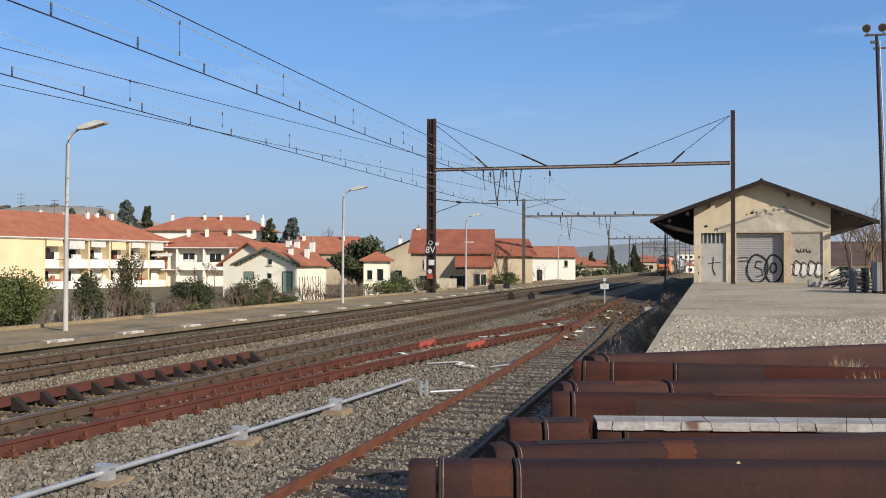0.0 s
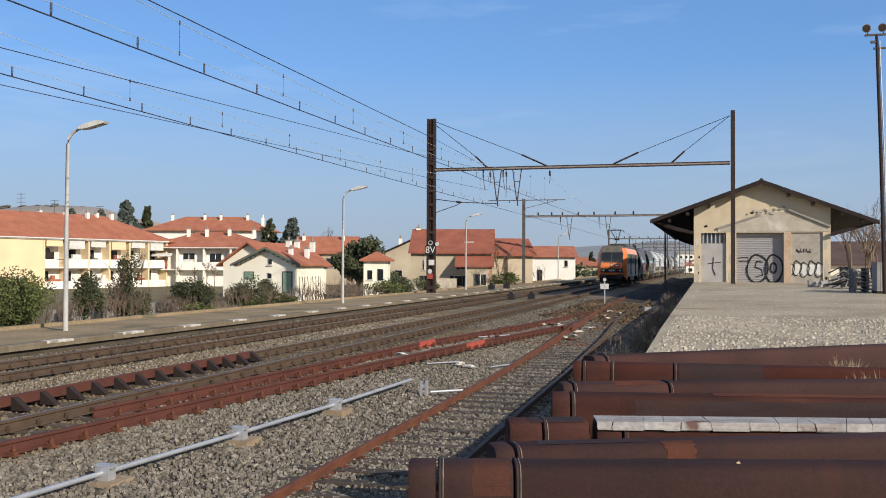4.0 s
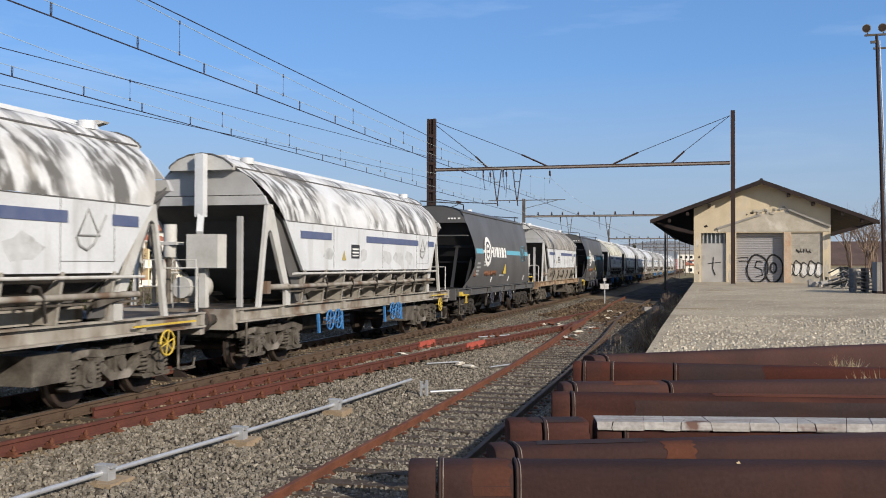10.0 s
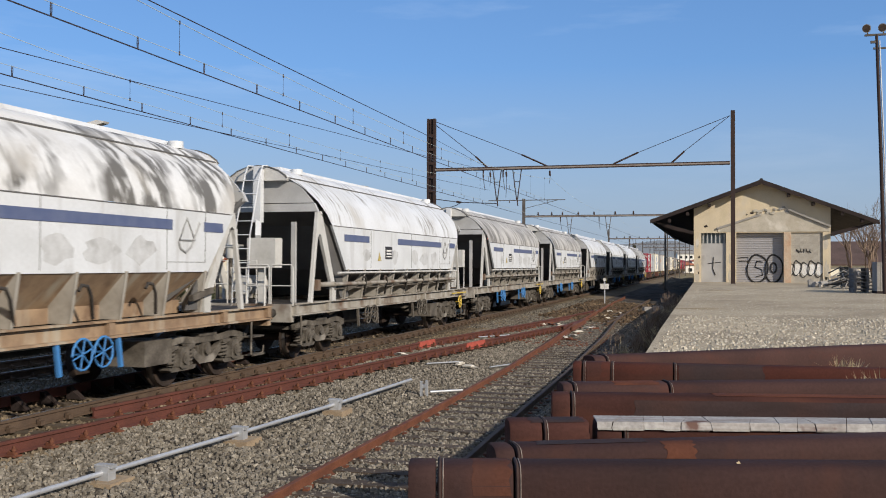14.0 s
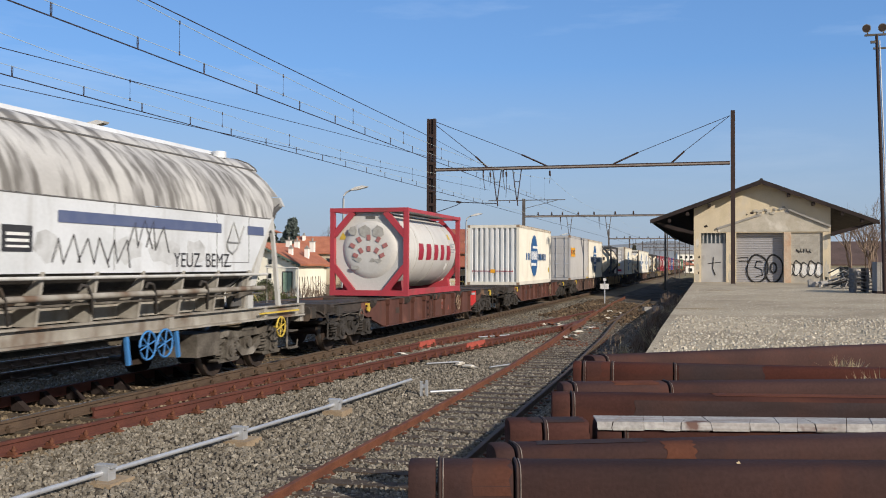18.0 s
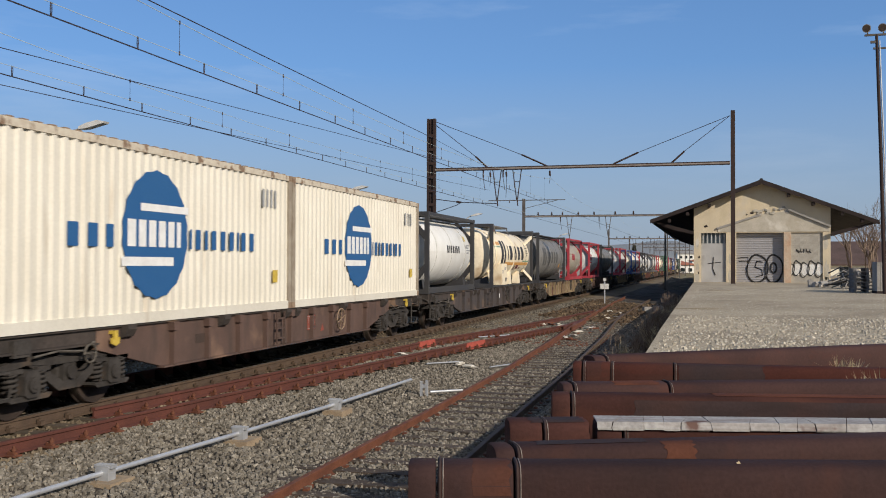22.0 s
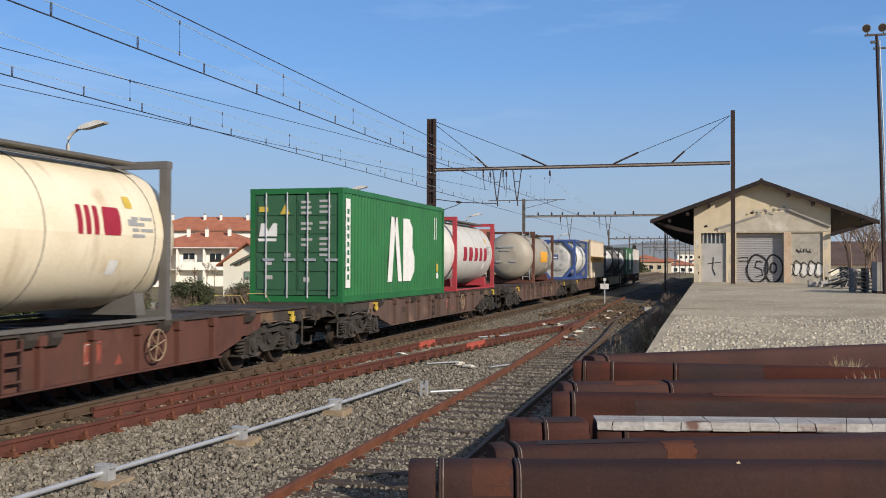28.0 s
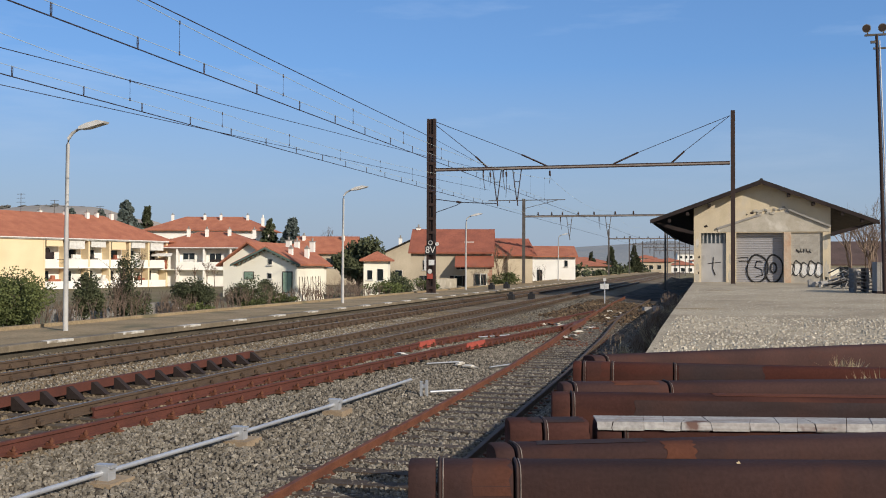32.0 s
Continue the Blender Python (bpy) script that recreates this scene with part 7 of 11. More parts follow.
    part("flask_clamp", Shape().box(-0.62, -6.99, 2.44, -0.18, -6.71, 2.5), C["hopper_leg"], ob)
    part("valve_rod", Shape().tube([(1.36, -6.3, 1.62), (1.4, -5.3, 1.62)], 0.06, 8).box(1.28, -6.42, 1.5, 1.46, -6.26, 1.74), C["hopper_frame"], ob)
    if gear != "blue" and gear != "dark":
        lad = Shape()
        for x in (-0.12, 0.24):
            lad.tube([(x, -7.35, 1.24), (x, -7.25, 2.7), (x, -6.8, 4.0), (x, -6.66, 4.24), (x, -6.4, 4.26)], 0.016, 5)
        for k in range(9):
            z = 1.5 + k * 0.3
            y = -7.35 + (z - 1.24) * 0.07 if z < 2.7 else -7.25 + (z - 2.7) * 0.333
            lad.tube([(-0.12, y, z), (0.24, y, z)], 0.012, 4)
        part("ladder", lad, C["hopper_white"], ob, "white tubular ladder to the roof")
    for sx in (-1, 1):
        hr = Shape().tube([(sx * 0.55 - 0.1, -7.35, 1.2), (sx * 0.55 - 0.1, -7.35, 2.15), (sx * 0.1 - 0.1, -7.4, 2.15), (sx * 0.1 - 0.1, -7.4, 1.2)], 0.016, 5).tube([(sx * 0.55 - 0.1, -7.38, 1.65), (sx * 0.1 - 0.1, -7.4, 1.65)], 0.013, 5)
        part("hand_rail", hr, C["hopper_leg"], ob)
        part("hand_rail", Shape().tube([(sx * 1.25, 7.3, 1.2), (sx * 1.25, 7.3, 2.0), (sx * 0.5, 7.35, 2.0), (sx * 0.5, 7.35, 1.2)], 0.02, 5), C["hopper_leg"], ob)
    if gear != "blue":
        for x0, x1 in ((0.25, 0.78), (0.82, 1.32)):
            part("end_railing", Shape().tube([(x0, -7.42, 1.2), (x0, -7.42, 2.0), (x0 + 0.04, -7.42, 2.06), (x1 - 0.04, -7.42, 2.06), (x1, -7.42, 2.0), (x1, -7.42, 1.2)], 0.018, 5).tube([(x0, -7.42, 1.62), (x1, -7.42, 1.62)], 0.014, 5), C["hopper_leg"], ob)
    # outlets under the hopper, with ribs, and a side walkway
    for sx in (-1, 1):
        # unstained wagons: shade below the panel is put into the dark outlet colour
        part("outlet", Shape().add([(sx * 1.44, -4.7, 1.94), (sx * 1.44, 4.7, 1.94), (sx * 0.8, 4.2, 1.25), (sx * 0.8, -4.2, 1.25)], [(0, 1, 2, 3)]), C["hopper_sill_rust"] if rust else C["hopper_frame"] if stained else C["under"], ob, "grimy sloping outlet sheet, panel shade put into its colour on unstained wagons")
        part("lower_beam", Shape().box(min(sx * 0.92, sx * 1.02), -4.5, 1.245, max(sx * 0.92, sx * 1.02), 4.5, 1.46), C["hopper_sill_rust"] if rust else C["hopper_frame"], ob)
        rib = Shape().prism([(sx * 1.47, 1.96), (sx * 1.36, 1.25), (sx * 1.02, 1.25), (sx * 1.02, 1.5), (sx * 1.4, 1.92)], "y", -0.015, 0.015).bar((sx * 1.47, 0, 1.96), (sx * 1.36, 0, 1.25), 0.05, 0.025, (1, 0, 0)).mesh("outlet_rib", C["hopper_frame"])
        for i in range(9):
            again("outlet_rib", rib, ob, pose(0, -4.6 + i * 1.15, 0))
        if not stained:
            part("side_pipe", Shape().tube([(sx * 1.5, -5.3, 1.88), (sx * 1.5, 5.3, 1.88)], 0.028, 6), C["hopper_leg"], ob)
            part("side_pipe", Shape().tube([(sx * 1.47, -5.45, 1.62), (sx * 1.47, 5.2, 1.62)], 0.045, 8), C["hopper_frame"], ob)
            part("walkway", Shape().box(min(sx * 1.2, sx * 1.42), -5.3, 1.5, max(sx * 1.2, sx * 1.42), 5.3, 1.53), C["under_pale"], ob)
    for y in (-3.6, -2.0, -0.3, 1.3, 2.9):
        part("hook_lever", Shape().tube([(1.36, y + 0.35, 1.3), (1.5, y + 0.12, 1.62), (1.53, y, 1.76), (1.53, y - 0.14, 1.78), (1.53, y - 0.2, 1.7)], 0.026, 6), C["under"], ob)
    for y in (-4.6, 4.2):
        part("discharge_lever", Shape().bar((1.42, y, 1.5), (1.42, y + 0.7, 1.62), 0.08, 0.1), C["under_pale"], ob)
    smear = random.Random(len(label))
    for y, z, w, h in ((-3.3, 2.3, 0.3, 0.17), (-1.05, 2.3, 0.3, 0.22), (0.75, 2.28, 0.4, 0.22), (1.7, 2.25, 0.5, 0.2), (2.7, 2.28, 0.4, 0.22)):
        part("smear", Shape().prism([(y + w * smear.uniform(0.6, 1.15) * math.cos(q), z + h * smear.uniform(0.6, 1.15) * math.sin(q)) for q in np.linspace(0, 6.28, 12)[:-1]], "x", 1.456, 1.4585), C["smear"], ob, "grey smear of scrubbed-off paint")
    # painted stripe, brand mark, data plates, smears
    part("blue_stripe", sides(1.462, -4.85, 2.62, -3.15, 2.78), C["logo_blue"], ob, "dark blue stripe")
    part("blue_stripe", sides(1.462, -0.85, 2.62, 3.55, 2.78), C["logo_blue"], ob, "dark blue stripe")
    part("blue_stripe", sides(1.462, 4.55, 2.62, 5.2, 2.78), C["logo_blue"], ob)
    tri = Shape().tube([(1.462, 3.76, 2.46), (1.462, 4.0, 2.82), (1.462, 4.24, 2.46)], 0.02, 4, True).tube([(1.462, 3.74, 2.44), (1.462, 3.8, 2.32), (1.462, 3.96, 2.26), (1.462, 4.12, 2.34), (1.462, 4.4, 2.76)], 0.024, 4).tube([(1.462, 3.76, 2.46), (1.462, 4.24, 2.46)], 0.018, 4)
    part("brand_mark", tri, C["mark_grey"], ob)
    seam = Shape()
    for y0, z0, y1, z1 in ((3.4, 1.98, 3.408, 2.94), (4.6, 2.1, 4.608, 2.94), (3.4, 2.1, 4.6, 2.108), (-3.0, 1.98, -2.992, 2.94), (0.4, 1.98, 0.408, 2.94), (-5.5, 2.945, 5.5, 2.958)):
        seam.box(1.456, y0, z0, 1.4615, y1, z1)
    part("panel_seam", seam, C["hopper_end"], ob)
    part("data_plate", sides(1.462, -1.9, 2.22, -1.35, 2.55), C["mark_black"], ob)
    part("data_lines", Shape().box(1.469, -1.83, 2.42, 1.472, -1.42, 2.46).box(1.469, -1.83, 2.34, 1.472, -1.42, 2.38).box(1.469, -1.83, 2.27, 1.472, -1.42, 2.3), C["mark_white"], ob)
    part("warning_plate", Shape().prism([(-2.5, 2.17), (-2.25, 2.17), (-2.37, 2.4)], "x", 1.462, 1.468), C["yellow_dull"], ob)
    for way in (-1, 1):
        bogie(ob, way * 5.35, C["under_pale"], 1.8)
    if not rust:
        handwheel(ob, 1.42, 6.1, 0.82, 0.2, C["yellow"], "end_handwheel")
        part("hand_lever", Shape().bar((1.4, 5.2, 1.12), (1.4, 7.0, 1.12), 0.03, 0.03), C["yellow"], ob, "yellow coupling lever")
    wc = C["blue_wheel"] if "blue" in gear else C["wheel_slate"] if gear == "dark" else C["under_pale"]
    for y in (-3.1, -2.62, 1.35, 1.83):
        handwheel(ob, 1.42, y, 0.82, 0.22, wc)
    for y in (-3.6, -2.2, 0.9, 2.3):
        part("wheel_bracket", Shape().bar((1.33, y, 1.0), (1.33, y + 0.08, 0.55), 0.05, 0.07), wc, ob)
    part("brake_reservoir", Shape().cyl((0.6, -3.2, 0.75), (0.6, -2.0, 0.75), 0.2, 12), C["under"], ob)
    part("brake_box", Shape().box(0.5, 3.2, 0.45, 1.2, 4.0, 0.85), C["under_pale"], ob)
    return ob


def black_hopper(label, graffiti=False):
    ob = thing("hopper_wagon", label, "hopper wagon", group="black hopper wagons")
    half, L = 7.4, 5.75
    underframe(ob, C["ermewa"], half)
    prof = [(0, 4.24), (0.4, 4.22), (0.8, 4.14), (1.06, 4.02), (1.1, 3.93), (1.22, 3.6), (1.35, 3.1), (1.43, 2.7), (1.465, 2.4), (1.45, 2.0), (1.38, 1.6), (1.3, 1.26)]
    full = [(-x, z) for x, z in prof[::-1] if x > 0] + prof
    def inset(z):
        """How far the shell's end edge lies behind the head plate at height z."""
        return float(np.interp(z, (1.26, 1.6, 2.0, 2.4, 2.7, 3.1, 3.6, 3.93), (-0.75, -0.05, 0.42, 0.58, 0.55, 0.38, 0.1, 0.0)))

    part("hopper_shell", Shape().sheet([[(x, k * (L - inset(z)), z) for x, z in full] for k in (-1, -0.5, 0, 0.5, 1)], True), C["ermewa"], ob, "smooth dark grey bulging shell")
    for sx in (-1, 1):
        part("roof_lip", Shape().tube([(sx * 1.09, -L, 3.99), (sx * 1.09, L, 3.99)], 0.035, 6), C["ermewa"], ob)
    for way in (-1, 1):
        part("head_plate", Shape().prism([(x, z) for x, z in full if z > 3.5], "y", way * (L - 0.04), way * (L - 0.08)), C["ermewa"], ob)
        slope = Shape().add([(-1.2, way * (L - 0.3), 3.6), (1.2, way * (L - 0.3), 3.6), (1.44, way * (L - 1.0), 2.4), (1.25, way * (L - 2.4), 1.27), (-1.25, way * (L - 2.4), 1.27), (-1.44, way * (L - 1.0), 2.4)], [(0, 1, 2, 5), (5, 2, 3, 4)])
        part("end_slope", slope, C["ermewa_end"], ob, "sloping end sheet, recess shade put into its near-black")
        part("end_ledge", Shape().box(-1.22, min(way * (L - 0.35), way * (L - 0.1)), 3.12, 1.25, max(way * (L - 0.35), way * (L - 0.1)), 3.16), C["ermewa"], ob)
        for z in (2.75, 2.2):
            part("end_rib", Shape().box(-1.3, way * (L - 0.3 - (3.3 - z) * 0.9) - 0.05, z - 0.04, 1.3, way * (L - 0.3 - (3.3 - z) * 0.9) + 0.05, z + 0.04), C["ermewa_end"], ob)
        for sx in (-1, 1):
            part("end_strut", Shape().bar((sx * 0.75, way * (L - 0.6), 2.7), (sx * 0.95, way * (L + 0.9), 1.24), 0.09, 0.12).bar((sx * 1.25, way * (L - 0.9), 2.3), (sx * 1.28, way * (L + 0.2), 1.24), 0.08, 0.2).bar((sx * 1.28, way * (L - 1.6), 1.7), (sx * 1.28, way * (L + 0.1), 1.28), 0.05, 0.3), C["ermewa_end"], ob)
        part("roof_rail", Shape().tube([(0.9, way * (L - 1.0), 4.05), (0.9, way * (L - 0.9), 4.3), (0.9, way * (L - 0.1), 4.3), (-0.5, way * (L - 0.05), 4.4), (-0.5, way * (L - 0.05), 4.2)], 0.022, 5), C["ermewa_end"], ob)
    for x in (0.55, 0.66, 0.77, 0.92):
        part("data_bar", Shape().box(x, -L + 0.02, 3.72, x + 0.08, -L + 0.035, 3.78), C["mark_white"], ob)
    for y in (-3.0, -0.9, 1.2, 3.1):
        # chutes coloured near-black to carry the shade under the wagon
        part("outlet_chute", Shape().add([(sx * x, y + k * d, z) for x, d, z in ((0.98, 0.95, 1.26), (0.5, 0.45, 0.42)) for sx, k in ((-1, -1), (1, -1), (1, 1), (-1, 1))], [(0, 1, 5, 4), (1, 2, 6, 5), (2, 3, 7, 6), (3, 0, 4, 7), (4, 5, 6, 7)]), C["ermewa_end"], ob, "outlet chute under the wagon, underside shade put into its near-black")
    for y in (-2.75, -1.45, -0.2, 0.9, 2.2):
        part("tag", Shape().prism([(y - 0.02, 0.97), (y + 0.03, 0.95), (y + 0.02, 0.88), (y - 0.03, 0.87)], "x", 1.37, 1.376), C["hopper_leg"], ob)
    part("coupler_step", Shape().box(1.2, -7.2, 1.0, 1.47, -6.2, 1.04).prism([(-7.2, 1.04), (-6.9, 1.04), (-7.1, 1.14)], "x", 1.2, 1.46).bar((1.43, -6.45, 1.02), (1.43, -6.45, 0.74), 0.05, 0.08).bar((1.43, -6.56, 0.75), (1.43, -6.34, 0.75), 0.05, 0.04), C["yellow"], ob, "bright yellow step and lever at the end beam")
    part("roof_hatch", Shape().cyl((0.3, -1.6, 4.2), (0.3, -1.6, 4.3), 0.12, 12), C["mark_white"], ob)

    def on_side(y0, y1, z0, z1, material, name, label="", n=4, off=0.006):
        rows = []
        for k in range(n + 1):
            z = z0 + (z1 - z0) * k / n
            for (xa, za), (xb, zb) in zip(prof, prof[1:]):
                if zb <= z <= za:
                    x = xa + (xb - xa) * (za - z) / (za - zb)
            rows.append([(x + off, y0, z), (x + off, y1, z)])
        return part(name, Shape().sheet(rows, True), material, ob, label)

    on_side(-5.0, -3.9, 2.5, 2.68, C["cyan"], "cyan_stripe", "pale blue stripe")
    on_side(0.4, 3.35, 2.5, 2.68, C["cyan"], "cyan_stripe", "pale blue stripe")
    on_side(4.4, 5.1, 2.5, 2.68, C["cyan"], "cyan_stripe")
    part("brand_outline", Shape().tube([(1.475, 3.45, 2.25), (1.475, 4.2, 2.25), (1.47, 4.2, 2.9), (1.47, 3.45, 2.9)], 0.015, 4, True).tube([(1.475, 3.5, 2.4), (1.475, 3.8, 2.8), (1.475, 4.12, 2.4)], 0.02, 4, True), C["cyan"], ob)
    for w, r in ((0.17, 0.48), (0.12, 0.24)):
        rows = [[(1.482 - (q * math.sin(a) + 0.13) ** 2 * 0.17, -3.2 + q * 1.05 * math.cos(a), 2.58 + q * math.sin(a)) for a in np.linspace(0, 6.2832, 37)] for q in (r - w / 2, r, r + w / 2)]
        part("round_mark", Shape().sheet(rows, True), C["mark_white"], ob)
    for q0, q1 in ((-4.0, -3.72), (-2.68, -2.42), (-3.45, -2.95)):
        part("round_mark_bar", Shape().box(1.47, q0, 2.54, 1.485, q1, 2.64), C["mark_white"], ob)
    for y, w in (((-2.3, 0.34), (-1.9, 0.24), (-1.61, 0.5), (-1.04, 0.34), (-0.64, 0.5), (-0.07, 0.34))):
        on_side(y + 0.03, y + w - 0.05, 2.38, 2.78, C["mark_white"], "mark_block")
    part("warning_plate", Shape().prism([(-0.45, 1.72), (0.15, 1.72), (0.1, 2.12)], "x", 1.455, 1.466), C["yellow"], ob)
    for y in (-2.3, 1.0, 4.4):
        on_side(y, y + 0.18, 1.4, 1.6, C["mark_white"], "lifting_mark")
    for i, (y, z, w) in enumerate(((-4.9, 2.1, 0.5), (-4.95, 1.95, 0.6), (-5.0, 1.82, 0.5), (-5.0, 1.7, 0.45), (-3.9, 2.15, 0.7), (-3.9, 2.03, 0.55), (-0.9, 1.62, 0.9))):
        on_side(y, y + w, z, z + 0.07, C["mark_grey"], "data_bar")
    if not graffiti:
        rng = random.Random(8)
        for y0, y1 in ((-5.3, -4.95), (-3.6, -1.5)):
            y, scrawl = y0, []
            while y < y1:
                z = rng.uniform(1.63, 1.88)
                scrawl.append((1.386 + (z - 1.6) * 0.175, y, z))
                y += rng.uniform(0.008, 0.04)
            part("rusty_scrawl", Shape().tube(scrawl, 0.017, 4), C["scrawl"], ob, "faint rust-orange scrawl")
    if graffiti:
        curve = bpy.data.curves.new("spray_text", "FONT")
        curve.body, curve.size, curve.extrude, curve.offset, curve.shear = "UFF", 1.3, 0.003, 0.03, 0.15
        curve.materials.append(C["spray_red"])
        tx = new("spray_text", curve)
        tx.parent, tx.matrix_basis = ob, pose(1.486, -2.75, 1.42, 90, 0, 90)
        rim = curve.copy()
        rim.offset = 0.06
        rim.materials.clear()
        rim.materials.append(C["spray_white"])
        tx = new("spray_text_edge", rim)
        tx.parent, tx.matrix_basis = ob, pose(1.476, -2.75, 1.42, 90, 0, 90)
        for name, k, flat, colour in (("spray_star", 1.0, 1.474, "spray_red"), ("spray_star_edge", 1.2, 1.466, "spray_white")):
            star = [(-3.3 + k * (0.5 if j % 2 else 0.19) * math.sin(j * 0.628), 1.8 - k * (0.5 if j % 2 else 0.19) * math.cos(j * 0.628)) for j in range(10)]
            part(name, Shape().prism(star, "x", flat - 0.006, flat + 0.002), C[colour], ob)
        for y in (-0.42, -0.22, 0.72, 0.86):
            part("spray_tick", Shape().prism([(y, 1.98), (y + 0.09, 2.0), (y + 0.13, 2.42), (y + 0.03, 2.42)], "x", 1.468, 1.474), C["spray_red"], ob)
        for i, pts in enumerate(([(0, 0.8), (0.6, 0.8), (0, 0), (0.65, 0)], [(0, 0.1), (0, 0.75), (0.45, 0.75), (0.45, 0.1), (0, 0.1)], [(0, 0), (0.05, 0.8), (0.5, 0), (0.5, 0.8)], [(0, 0), (0.05, 0.8), (0.1, 0.4), (0.5, 0.8), (0.1, 0.4), (0.55, 0)], [(0.45, 0.78), (0, 0.72), (0.03, 0.4), (0.4, 0.42), (0.03, 0.4), (0.06, 0.02), (0.5, 0.06)])):
            y = 1.0 + i * 0.86
            for name, w, flat, colour in (("spray_line", 0.088, 1.486, "spray_red"), ("spray_edge", 0.118, 1.476, "spray_white")):
                line = Shape().tube([(flat, y + a * 1.25, 1.42 + b * 1.2) for a, b in pts], w, 4)
                line.v = [(flat + (q[0] - flat) * 0.06, q[1], q[2]) for q in line.v]
                part(name, line, C[colour], ob)
    for way in (-1, 1):
        bogie(ob, way * 5.4, C["under"], 1.8)
    for y in (-2.2, -0.6, 1.4):
        handwheel(ob, 1.4, y, 0.8, 0.23, C["wheel_slate"])
    part("lever", Shape().bar((1.3, -2.9, 0.5), (1.3, -2.5, 1.2), 0.06, 0.05).bar((1.3, 0.3, 0.55), (1.3, 0.6, 1.2), 0.06, 0.05).bar((1.3, 2.6, 0.55), (1.3, 2.9, 1.2), 0.06, 0.05), C["under"], ob)
    part("hand_rail", Shape().tube([(1.3, 7.3, 1.25), (1.3, 7.3, 1.5), (1.3, 6.2, 1.5), (1.3, 6.2, 1.25)], 0.03, 5), C["yellow"], ob, "yellow hand rail")
    part("brake_reservoir", Shape().cyl((0.5, -1.2, 0.75), (0.5, 0.2, 0.75), 0.22, 12), C["under"], ob)
    return ob


# ---- locomotive ----
def locomotive():
    ob = thing("electric_locomotive", "orange, grey and cream electric locomotive with one pantograph raised", "locomotive")
    H = 8.4

    def nose(z):
        """How far the end leans back at height z."""
        if z < 1.95:
            return (1.95 - z) * 0.42
        return (z - 1.95) * 0.25 if z < 2.6 else 0.1625 + (z - 2.6) * 0.58

    def half_width(z):
        if z < 3.3:
            return 1.46
        if z < 3.85:
            return 1.46 - (z - 3.3) * 0.42
        return 1.23 - (z - 3.85) * 1.0

    def front_half(z):
        return half_width(z) * 0.76

    def side_end(z):
        """Where the body side ends and the cab corner begins."""
        return 7.72 - max(0, z - 2.2) * 0.73

    def band(z0, z1, y0=None, y1=None, n=3, off=0.0):
        sh = Shape()
        for sx in (-1, 1):
            rows = []
            for k in range(n + 1):
                z = z0 + (z1 - z0) * k / n
                a = -side_end(z) if y0 is None else y0
                c = side_end(z) if y1 is None else y1
                rows.append([(sx * (half_width(z) + off), a, z), (sx * (half_width(z) + off), c, z)])
            sh.sheet(rows, False)
        return sh

    part("lower_side", band(0.95, 2.2), C["loco_cream"], ob, "cream lower body side")
    for sx in (-1, 1):
        for way in (-1, 1):
            part("side_toe", Shape().add([(sx * 1.46, way * 7.72, 0.952), (sx * 1.46, way * 7.72, 0.62), (sx * 1.46, way * 6.0, 0.952)], [(0, 1, 2)]), C["loco_cream"], ob)
    part("skirt", Shape().prism([(-2.6, 0.95), (-2.4, 0.5), (2.6, 0.5), (2.8, 0.95)], "x", -1.4, 1.4), C["loco_grey"], ob, "grey equipment case under the body")
    part("middle_side", band(2.2, 3.3), C["loco_grey"], ob, "grey middle body side")
    # orange strip; the sun's sheen on it is painted as pink
    part("cant_rail", band(3.3, 3.85), C["pink"], ob, "orange cant rail, sun sheen put into its salmon pink")
    roof = Shape()
    rows = []
    for x, z in ((-1.23, 3.85), (-1.05, 4.02), (-0.6, 4.1), (0, 4.12), (0.6, 4.1), (1.05, 4.02), (1.23, 3.85)):
        e = H - nose(z) - max(0, abs(x) - 0.6) * 1.75
        rows.append([(x, -e, z), (x, e, z)])
    part("roof", Shape().sheet(rows, True), C["loco_roof"], ob, "sooty grey-brown roof")
    part("floor", Shape().box(-1.4, -H + 0.9, 0.93, 1.4, H - 0.9, 1.0), C["under"], ob)
    for way in (-1, 1):
        def face(z, x, out=0.0):
            return (x, way * (H - nose(z) - 0.0 + out - abs(x) ** 2 * 0.03 * 0), z)

        def plate(z0, z1, x0, x1, material, name, label="", out=0.0, depth=None, n=2):
            rows = []
            for k in range(n + 1):
                z = z0 + (z1 - z0) * k / n
                rows.append([face(z, x0, out), face(z, x1, out)])
            return part(name, Shape().sheet(rows, False), material, ob, label)

        plate(1.14, 1.35, -1.1, 1.1, C["orange"], "front_valance", "orange front valance")
        plate(1.35, 1.78, -1.1, 1.1, C["loco_dark"], "lamp_band", "dark band with the lamps")
        plate(1.78, 1.95, -1.1, 1.1, C["orange"], "lower_panel", "orange strip under the front panel")
        plate(1.95, 2.35, -1.1, 1.1, C["orange"], "front_panel", "orange front panel")
        plate(2.35, 2.5, -1.1, 1.1, C["loco_dark"], "sill_band")
        rows = [[face(z, -front_half(z)), face(z, front_half(z))] for z in (2.5, 2.6, 2.8, 3.0, 3.3, 3.44)]
        brow = [[face(z, -front_half(z)), face(z, front_half(z))] for z in (3.44, 3.6, 3.85, 4.02, 4.1)]
        part("cab_brow", Shape().sheet(brow, True), C["loco_roof"], ob, "weathered grey-brown brow over the windscreens")
        for x0 in (-0.62, 0.28):
            plate(3.62, 3.78, x0, x0 + 0.34, C["loco_dark"], "brow_hatch", "", 0.006)
        part("cab_front", Shape().sheet(rows, True), C["loco_dark"], ob, "dark cab front")
